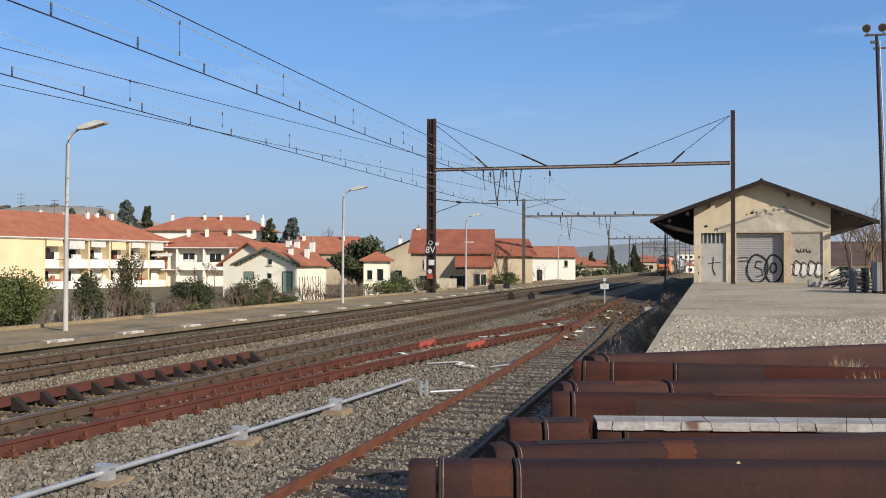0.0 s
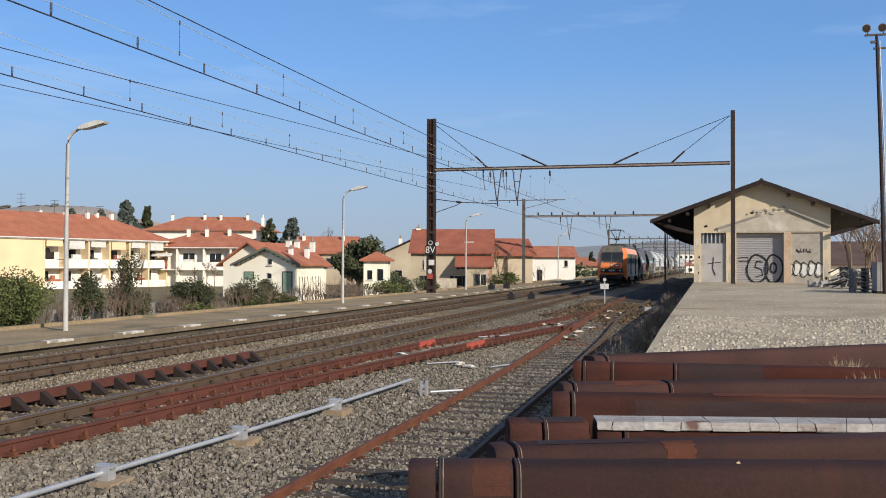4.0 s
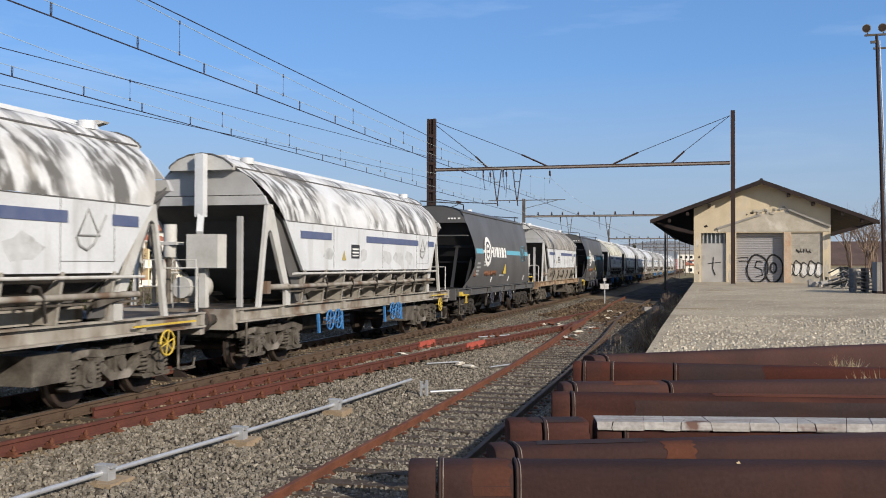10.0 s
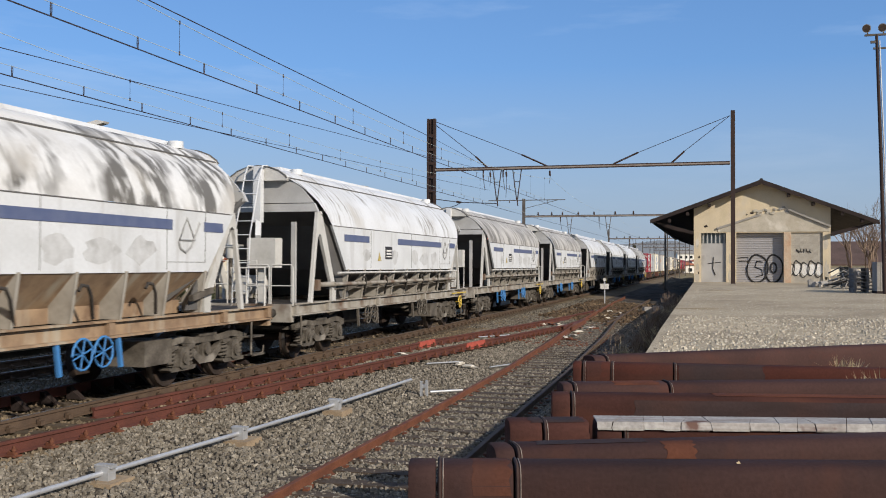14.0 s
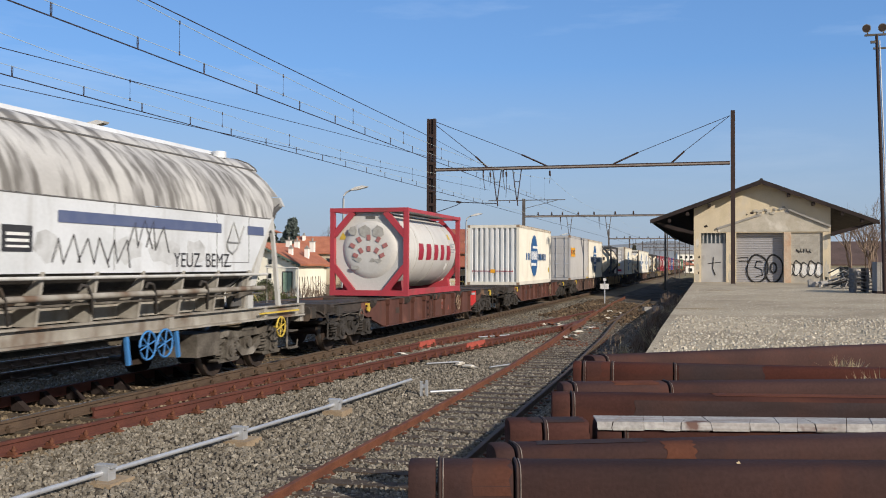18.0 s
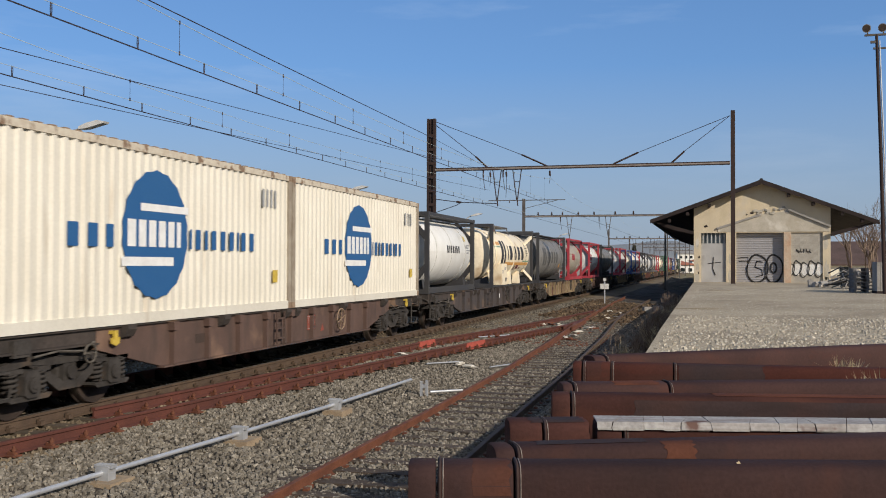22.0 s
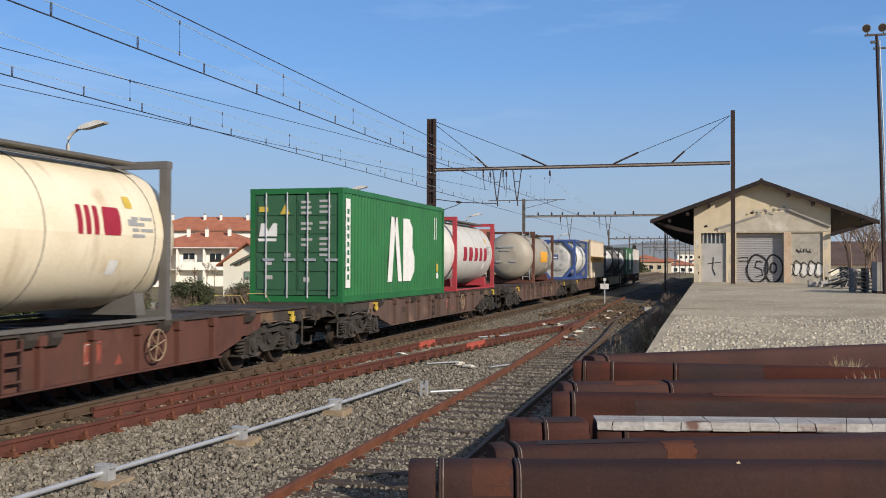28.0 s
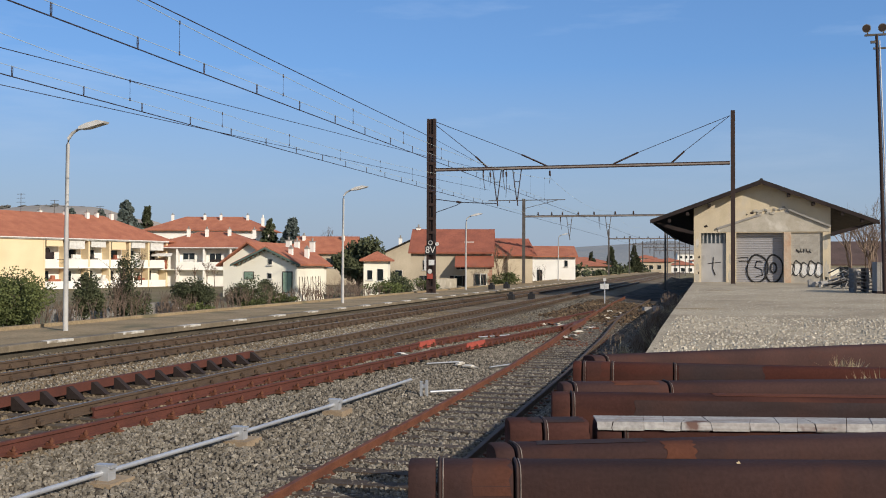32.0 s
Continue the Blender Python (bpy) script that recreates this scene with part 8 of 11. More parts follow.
        for x0, x1 in ((-1.04, -0.05), (0.05, 1.04)):
            plate(2.52, 3.36, x0, x1, M["dark_glass"], "windscreen", "dark windscreen", 0.02)
            part("windscreen_frame", Shape().tube([face(2.5, x0, 0.02), face(2.5, x1, 0.02), face(3.38, x1, 0.02), face(3.38, x0, 0.02)], 0.02, 4, True), C["mark_black"], ob)
            part("wiper", Shape().tube([face(3.36, (x0 + x1) / 2 - 0.1, 0.05), face(2.75, (x0 + x1) / 2 + 0.25, 0.05)], 0.015, 4), C["mark_black"], ob)
        for x0 in (-0.98, 0.42):
            plate(1.4, 1.74, x0, x0 + 0.56, C["mark_black"], "lamp_housing", "black lamp housing", 0.012)
        plate(1.42, 1.72, -0.36, 0.36, C["loco_number"], "number_panel", "grey number panel with pale figures", 0.02)
        for i in range(5):
            plate(1.5, 1.65, -0.25 + i * 0.105, -0.17 + i * 0.105, C["mark_white"], "number_bar", "", 0.03)
        plate(1.98, 2.28, -0.16, 0.16, C["loco_dark"], "emblem", "", 0.015)
        plate(2.02, 2.24, -0.1, 0.1, C["pink"], "emblem_inset", "", 0.02)
        plate(1.94, 2.18, 0.3, 0.8, C["mark_red"], "brand_plate", "red and white brand plate", 0.015)
        plate(2.0, 2.12, 0.38, 0.72, C["mark_white"], "brand_bar", "", 0.02)
        for sx in (-1, 1):
            for q, m in ((0.54, "red"), (0.82, "galv")):
                c = face(1.57, sx * q, 0.01)
                part("headlight" if m == "galv" else "tail_light", Shape().tube([(c[0], c[1], c[2]), (c[0], c[1] + way * 0.04, c[2])], 0.085, 14), M["galv"] if m == "galv" else C["red_lens"], ob, "clear headlight" if m == "galv" else "red tail light")
            part("corner_pillar", Shape().tube([face(1.35, sx * 1.1), face(1.78, sx * 1.1), face(2.1, sx * 1.1), face(2.6, sx * 1.1), face(3.3, sx * 1.1)], 0.035, 6), C["loco_dark"], ob)
            part("upper_lamp", Shape().cyl(face(2.43, sx * 0.95, 0), face(2.43, sx * 0.95, 0.06), 0.05, 8), C["mark_white"], ob)
            part("buffer", Shape().tube([(sx * 0.875, way * (H - 0.5), 1.0), (sx * 0.875, way * (H + 0.3), 1.0)], 0.13, 12).prism([(sx * 0.875 + a, 1.0 + c) for a, c in ((-0.31, -0.1), (-0.24, -0.18), (0.24, -0.18), (0.31, -0.1), (0.31, 0.1), (0.24, 0.18), (-0.24, 0.18), (-0.31, 0.1))], "y", *sorted((way * (H + 0.18), way * (H + 0.34)))), C["under"], ob, "wide dark buffer")
            rows = [[(sx * 1.44, way * 7.72, 0.6), (sx * 1.463, way * 7.7, 0.6)]]
            for z in (1.14, 1.4, 1.7, 1.95, 2.2, 2.4, 2.6, 2.85, 3.1, 3.3, 3.5, 3.7, 3.85):
                rows.append([(sx * front_half(z), way * (H - nose(z)), z), (sx * (half_width(z) + 0.003), way * (side_end(z) - 0.02), z)])
            side = Shape().sheet(rows, False)
            part("roof_corner", Shape().add([(sx * front_half(3.85), way * (H - nose(3.85)), 3.85), (sx * 1.23, way * side_end(3.85), 3.85), (sx * 1.05, way * (H - nose(4.02) - 0.79), 4.02), (sx * 0.6, way * (H - nose(4.1)), 4.1)], [(0, 1, 2, 3)]), C["loco_roof"], ob)
            part("cab_side_panel", side, C["orange"], ob, "bright orange cab corner")
            part("side_window", Shape().box(sx * 1.462 - 0.005, min(way * 6.4, way * 5.9), 2.68, sx * 1.462 + 0.005, max(way * 6.4, way * 5.9), 3.25), M["dark_glass"], ob)
            part("grab_rail", Shape().tube([(sx * 1.5, way * (H - 1.1), 2.1), (sx * 1.5, way * (H - 1.7), 2.1)], 0.02, 5).tube([(sx * 1.5, way * (H - 1.3), 1.05), (sx * 1.5, way * (H - 2.0), 1.05)], 0.03, 5), C["mark_black"], ob)
        part("plough", Shape().box(-1.05, way * (H - 0.95) - 0.03, 0.24, 1.05, way * (H - 0.95) + 0.03, 0.5).box(-1.05, min(way * (H - 1.0), way * (H - 0.55)), 0.72, 1.05, max(way * (H - 1.0), way * (H - 0.55)), 1.14).bar((-1.1, way * (H - 0.7), 0.45), (1.1, way * (H - 0.7), 0.45), 0.05, 0.05).bar((-1.1, way * (H - 0.7), 0.45), (-1.1, way * (H - 0.9), 0.9), 0.05, 0.05).bar((1.1, way * (H - 0.7), 0.45), (1.1, way * (H - 0.9), 0.9), 0.05, 0.05), C["ermewa_end"], ob, "dark snow plough and buffer beam")
        part("coupling", Shape().tube([(0, way * (H - 0.4), 1.0), (0.06, way * (H + 0.05), 0.8), (0, way * (H + 0.1), 0.5), (-0.06, way * (H + 0.0), 0.7)], 0.045, 6, True).tube([(0.4, way * (H - 0.4), 0.9), (0.5, way * (H - 0.1), 0.4), (0.3, way * (H - 0.3), 0.3)], 0.035, 6).tube([(-0.5, way * (H - 0.4), 0.9), (-0.4, way * (H - 0.1), 0.35), (-0.6, way * (H - 0.3), 0.3)], 0.035, 6).tube([(0.75, way * (H - 0.6), 0.95), (0.85, way * (H - 0.25), 0.5), (0.7, way * (H - 0.4), 0.3), (0.6, way * (H - 0.6), 0.6)], 0.03, 6).tube([(-0.85, way * (H - 0.6), 0.95), (-0.9, way * (H - 0.25), 0.5), (-0.75, way * (H - 0.4), 0.3), (-0.65, way * (H - 0.6), 0.6)], 0.03, 6), C["ermewa_end"], ob)
        for sx in (-1, 1):
            for dy in (-2.3, 0.0, 2.3):
                part("bogie_damper", Shape().box(sx * 1.22 - 0.1, way * 4.7 + dy - 0.2, 0.45, sx * 1.22 + 0.1, way * 4.7 + dy + 0.2, 0.95), C["under"], ob)
        bogie(ob, way * 4.7, C["under"], 2.8, 0.6)
    # grilles and side doors
    for sx in (-1, 1):
        for y0, y1 in ((-5.7, -3.45), (-2.3, 3.0), (3.9, 5.8)):
            part("side_grille", Shape().box(sx * 1.462 - 0.006, y0, 2.35, sx * 1.462 + 0.006, y1, 3.25), C["grille"], ob, "brown ventilation grille")
            part("grille_frame", Shape().tube([(sx * 1.47, y0, 2.33), (sx * 1.47, y1, 2.33), (sx * 1.47, y1, 3.27), (sx * 1.47, y0, 3.27)], 0.02, 4, True), C["loco_grey"], ob)
        for y in (-2.87, 3.45):
            d = part("side_door", Shape().box(sx * 1.45 - 0.005, y - 0.28, 1.15, sx * 1.475 + 0.005, y + 0.28, 3.25), C["loco_grey"], ob, "narrow grey side door")
            part("door_rail", Shape().tube([(sx * 1.5, y - 0.36, 1.1), (sx * 1.5, y - 0.36, 3.2)], 0.025, 5).tube([(sx * 1.5, y + 0.36, 1.1), (sx * 1.5, y + 0.36, 3.2)], 0.025, 5), C["mark_black"], d)
            part("door_panel", Shape().box(sx * 1.482 - 0.003, y - 0.2, 1.3, sx * 1.482 + 0.003, y + 0.2, 2.0), C["loco_cream"], d)
        letters(ob, sx * 1.466, -6.5, 1.4, [0.13] * 6, 0.28, 0.04, C["mark_black"], name="number_bar")
        part("brand_plate", Shape().box(sx * 1.463 - 0.003, 7.0, 1.6, sx * 1.463 + 0.003, 7.55, 1.95), C["mark_red"], ob)
        part("brand_bar", Shape().box(sx * 1.468 - 0.003, 7.08, 1.7, sx * 1.468 + 0.003, 7.45, 1.85), C["mark_white"], ob)
        rng = random.Random(2)
        for i in range(6):
            y = -3.9 + i * 0.28 + (0.6 if i > 2 else 0)
            part("spray_line", Shape().tube([(sx * 1.472, y + rng.uniform(0, 0.2), 1.2 + rng.uniform(0, 0.4)) for _ in range(4)], 0.012, 4), C["mark_white"], ob)
    # roof gear and the two pantographs
    part("roof_pod", Shape().prism([(-1.05, 4.0), (1.05, 4.0), (0.7, 4.42), (-0.7, 4.42)], "y", -1.5, 2.9), C["loco_dark"], ob)
    part("roof_pod", Shape().prism([(-0.6, 4.1), (0.6, 4.1), (0.5, 4.22), (-0.5, 4.22)], "y", -5.6, -4.6), C["loco_dark"], ob)
    ins = Shape().tube([(0, 0, 0), (0, 0, 0.06), (0, 0, 0.12), (0, 0, 0.18)], 0.06, 8).mesh("roof_insulator", C["loco_dark"])
    for x, y in ((0.5, -4.0), (-0.5, -4.0), (0.5, -2.6), (-0.5, -2.6), (0.5, 4.2), (-0.5, 4.2), (0.5, 5.4), (-0.5, 5.4)):
        again("roof_insulator", ins, ob, pose(x, y, 4.1))
    part("pantograph_base", Shape().box(-0.6, -4.1, 4.28, 0.6, -4.0, 4.34).box(-0.6, -2.65, 4.28, 0.6, -2.55, 4.34).box(-0.55, -4.1, 4.28, -0.47, -2.6, 4.34).box(0.47, -4.1, 4.28, 0.55, -2.6, 4.34), C["loco_dark"], ob)
    arm = Shape().tube([(0, -3.9, 4.34), (0, -2.45, 4.82)], 0.05, 6)
    arm.tube([(0.1, -2.45, 4.82), (0.5, -4.0, 5.72)], 0.045, 5).tube([(-0.1, -2.45, 4.82), (-0.5, -4.0, 5.72)], 0.045, 5).tube([(0, -2.6, 4.76), (0, -3.9, 5.6)], 0.018, 5)
    arm.box(-0.25, -2.55, 4.76, 0.25, -2.35, 4.9)
    part("pantograph_arm", arm, C["mark_black"], ob, "raised pantograph arm")
    bow = Shape().box(-0.55, -4.15, 5.74, 0.55, -4.08, 5.84).box(-0.55, -3.85, 5.74, 0.55, -3.78, 5.84)
    for y in (-4.12, -3.82):
        for sx in (-1, 1):
            bow.tube([(sx * 0.55, y, 5.8), (sx * 0.72, y, 5.76), (sx * 0.88, y, 5.6)], 0.035, 5)
    part("pantograph_bow", bow, C["mark_black"], ob, "collector bow against the wire")
    part("pantograph_folded", Shape().tube([(0, 3.9, 4.35), (0, 5.6, 4.45)], 0.04, 6).tube([(0.4, 5.6, 4.48), (0.4, 4.0, 4.5)], 0.025, 5).tube([(-0.4, 5.6, 4.48), (-0.4, 4.0, 4.5)], 0.025, 5).box(-0.8, 3.9, 4.48, 0.8, 4.1, 4.54), C["loco_dark"], ob)
    return ob


# ---- the order of the train: every vehicle's middle along the track at the start ----
TRAIN.append((locomotive(), 216.8))
WHITE_ENDS = (272.4, 288.3, 304.3, 336.5, 369.0, 385.0, 400.9, 416.8, 432.9, 448.9, 464.8, 480.7, 496.6, 512.5)
BLACK_ENDS = (239.8, 256.1, 320.2, 352.7)
blacks = [black_hopper("dark grey hopper wagon with pale blue stripe and red spray paint", True),
          black_hopper("dark grey bulging hopper wagon with pale blue stripe")]
for i, s in enumerate(BLACK_ENDS):
    TRAIN.append((blacks[i] if i < 2 else copy_thing(blacks[1], Matrix()), s - 5.75))
whites = [white_hopper("white hopper wagon with an arched roof and blue stripe", C["hopper_roof"], "pale", True),
          white_hopper("white hopper wagon with streaked roof and blue handwheels", C["hopper_roof"]),
          white_hopper("white hopper wagon with a grey weathered roof and blue handwheels", C["hopper_roof_grey"], "blue"),
          white_hopper("white hopper wagon with a green mossy roof and blue handwheels", C["hopper_roof_moss"], "blue"),
          white_hopper("white hopper wagon with dark roof streaks and blue handwheels", C["hopper_roof_dark"], "blue"),
          white_hopper("white hopper wagon with a blackened roof and rusty sills", C["hopper_roof_black"], "pale", True, True),
          white_hopper("white hopper wagon with stained roof and rusty sills", C["hopper_roof_dark"], "blue", True, True),
          white_hopper("white hopper wagon with faded graffiti and a pale roof", C["hopper_roof"], "pale"),
          white_hopper("white hopper wagon with black roof streaks and dark handwheels", C["hopper_roof_dark"], "dark"),
          white_hopper("white hopper wagon with a roof ladder and blue handwheels", C["hopper_roof"], "ladder_blue"),
          white_hopper("white hopper wagon with blotched roof, bare outlets and an end railing", C["hopper_roof_dark"], "pale", True)]
KINDS = (10, 8, 4, 5, 3, 1, 6, 7, 2, 2, 0, 1, 9, 2)
used = set()
for k, s in zip(KINDS, WHITE_ENDS):
    wagon = copy_thing(whites[k], Matrix()) if k in used else whites[k]
    TRAIN.append((wagon, s - 5.75))
    used.add(k)
for words, y, z, size in (("YEUZ. BEMZ.", 2.0, 2.02, 0.34), ):
    curve = bpy.data.curves.new("spray_text", "FONT")
    curve.body, curve.size, curve.extrude = words, size, 0.002
    curve.materials.append(C["mark_black"])
    tx = new("spray_text", curve)
    tx.parent, tx.matrix_basis = wagon, pose(1.462, y, z, 90, 0, 90)
scrawl = random.Random(6)
for y0, z0 in ((-1.0, 2.05), (-0.4, 2.05), (0.2, 2.05), (0.7, 2.3), (1.2, 2.3)):
    part("spray_line", Shape().tube([(1.462, y0 + 0.16 * i + scrawl.uniform(-0.06, 0.06), z0 + (0.38 if i % 2 else 0.0) + scrawl.uniform(-0.06, 0.06)) for i in range(5)], 0.014, 4), C["mark_black"], wagon, "thin black sprayed scrawl")

WAGONS = (("rust", 524.8), ("rust", 544.6), ("brown", 564.5), ("beige", 584.2), ("dark", 604.0), ("brown", 623.8), ("dark", 643.2), ("beige", 662.6), ("brown", 682.9), ("beige", 703.0),
          ("brown", 722.7), ("rust", 742.2), ("brown", 761.5), ("rust", 780.9), ("brown", 800.4), ("brown", 819.9), ("brown", 840.1), ("grey", 860.4), ("brown", 880.3))
LABELS = {"rust": "rust-red container flat wagon with deep side beams", "brown": "dirty brown container flat wagon with deep side beams", "beige": "yellow-beige container flat wagon with rust stains",
          "dark": "dark blue-grey container flat wagon", "grey": "pale grey-cream container flat wagon"}
made = {}
for tone, s in WAGONS:
    if tone in made:
        TRAIN.append((copy_thing(made[tone], Matrix()), s))
    else:
        made[tone] = container_wagon(C["wag_" + tone], LABELS[tone])
        TRAIN.append((made[tone], s))

red = part("red_panel", Shape().prism([(4.95, 1.1), (5.8, 1.1), (5.8, 0.69), (5.3, 0.57), (4.95, 0.57)], "x", 1.142, 1.15), C["panel_red"], made["rust"], "red painted data panel")
part("data_bar", sides(1.151, 5.1, 0.96, 5.65, 1.04), C["hopper_head"], red)

BASE = pose(0, 0, 1.155)


def load(ob, start, length):
    ob.matrix_basis = BASE
    TRAIN.append((ob, start + length / 2))
    return ob


A20, A30 = 6.058, 9.125
schmidt = box_container(A30, C["cont_white"], "cream-white corrugated container with a large round blue mark", "sheet", decor=decor_sun_disc_line, doors=C["cont_end"])
load(schmidt, 538.7, A30)
sch_doors = box_container(A30, C["cont_white"], "cream-white corrugated container with a round blue mark and end doors", "doors", posts=C["cont_post"], decor=decor_plain_doors, doors=C["cont_pale"])
load(sch_doors, 594.95, A30)
for s in (564.6, 614.65, 623.82):
    load(copy_thing(sch_doors, Matrix()), s, A30)
load(box_container(A30, C["cont_grey"], "plain grey corrugated container with an orange plate and end doors", "doors", decor=decor_orange_plate(-4.24, 0.42)), 555.4, A30)
load(box_container(A30, C["cont_green"], "bright green corrugated container with a large white mark", "doors", decor=decor_two_blocks, doors=C["cont_green_dull"]), 791.7, A30)
load(box_container(A30, C["cont_green_dull"], "dull green corrugated container with a large white mark", "doors", decor=decor_two_blocks), 871.25, A30)
load(box_container(A30, C["cont_beige"], "sand-beige corrugated container with an orange band", "doors", decor=decor_stripe, doors=C["door_grey"], posts=C["cont_post"]), 840.7, A30)
load(box_container(A30, C["cont_pale"], "pale grey corrugated container with an orange plate at the train's tail", "sheet", decor=decor_orange_plate(-1.1)), 880.4, A30)

load(tank_container(A20, C["tank_grey"], C["frame_red"], "grey tank container in a red frame with red block marks", decor=letters5()), 521.87, A20)
hoyer = load(tank_container(A20, C["tank_grey"], C["frame_red"], "grey tank container in a red frame with an end ladder", decor=letters5(), skirt=True), 699.95, A20)
load(tank_container(A20, C["tank_grey"], C["frame_red"], "grey tank container with red end frames and red marks", decor=letters5(), frames="ends", overhang=0.7), 802.4, A20)
hoyer_w = load(tank_container(A20, C["tank_white"], C["frame_red"], "white tank container in a red frame with red block marks", decor=letters5()), 719.75, A20)
load(copy_thing(hoyer_w, BASE), 764.15, A20)
load(tank_container(A20, C["tank_cream"], C["frame_black"], "cream tank container in a black frame with large black marks", decor=big_letters()), 581.1, A20)
load(tank_container(A20, C["tank_white"], C["frame_black"], "white tank container in a dark blue-black frame", decor=tank_marks([0.2, 0.1, 0.2, 0.2, 0.1, 0.2, 0.2], "mark_black", -0.6, 0.25, 0.08)), 634.0, A20)
rin = load(tank_container(A20, C["tank_white"], C["frame_black"], "white tank container in a black frame with large black marks", decor=big_letters()), 725.85, A20)
for s in (735.3, 863.4):
    load(copy_thing(rin, BASE), s, A20)
load(tank_container(A20, C["tank_dark"], C["frame_black"], "dark grey tank container with end frames only", decor=big_letters("mark_dim"), frames="ends"), 857.4, A20)
cream = load(bulk_tank(A30, C["tank_cream"], "long cream bulk tank with orange and green stripes and black marks"), 604.1, A30)
load(copy_thing(cream, BASE), 643.2, A30)
long_grey = load(tank_container(A30, C["tank_dark"], C["frame_black"], "long dark grey tank container with faded dark marks", radius=1.17, decor=big_letters("mark_dim", -2.0, 1.45), frames="ends", bands=5), 654.0, A30)
load(copy_thing(long_grey, BASE), 683.3, A30)
tws = load(tank_container(A20, C["tank_white"], C["frame_red"], "white tank container in a red frame with dark red marks", decor=tws_marks), 675.4, A20)
load(tank_container(A20, C["tank_tan"], C["frame_red"], "dusty grey tank container in a red frame with dark red marks", decor=tank_marks([0.35, 0.5, 0.35], "mark_red", -1.4, 0.4, 0.06), skirt=True), 664.95, A20)
load(tank_container(A20, C["tank_cream"], C["frame_blue"], "cream tank container in a blue frame with a red upright plate", decor=tank_marks([0.5], "mark_red", -2.35, 1.5, 0.06, 1.42), skirt=True), 713.65, A20)
grey_blue = load(tank_container(A20, C["tank_grey"], C["frame_grey"], "grey tank container in a grey-blue frame", decor=tank_marks([0.8], "mark_white", -1.2, 0.4)), 752.2, A20)
load(copy_thing(grey_blue, BASE), 758.3, A20)
load(tank_container(A20, C["tank_cream"], C["frame_grey"], "cream tank container with grey end frames and a red mark", decor=tank_marks([0.12, 0.12, 0.12, 0.55], "mark_red", 0.7, 0.42, 0.07, 1.55), frames="ends", skirt=True, overhang=0.75), 778.0, A20)
load(tank_container(A20, C["tank_tan"], C["wag_rust"], "dull grey tank container with red end frames and orange plate", decor=tank_marks([2.1], "mark_orange", -0.85, 0.55, 0.06, 1.35), frames="ends", skirt=True, overhang=0.75), 817.7, A20)
load(tank_container(A20, C["tank_white"], C["frame_blue"], "white tank container in a blue frame with a dark upright mark", decor=tank_marks([0.5], "mark_black", -2.35, 1.55, 0.06, 1.42)), 832.75, A20)
load(tank_container(A20, C["tank_white"], C["frame_black"], "white tank container in black frame with small red marks", decor=tank_marks([0.22] * 7, "mark_red", -2.3, 0.24, 0.06, 1.95)), 851.3, A20)


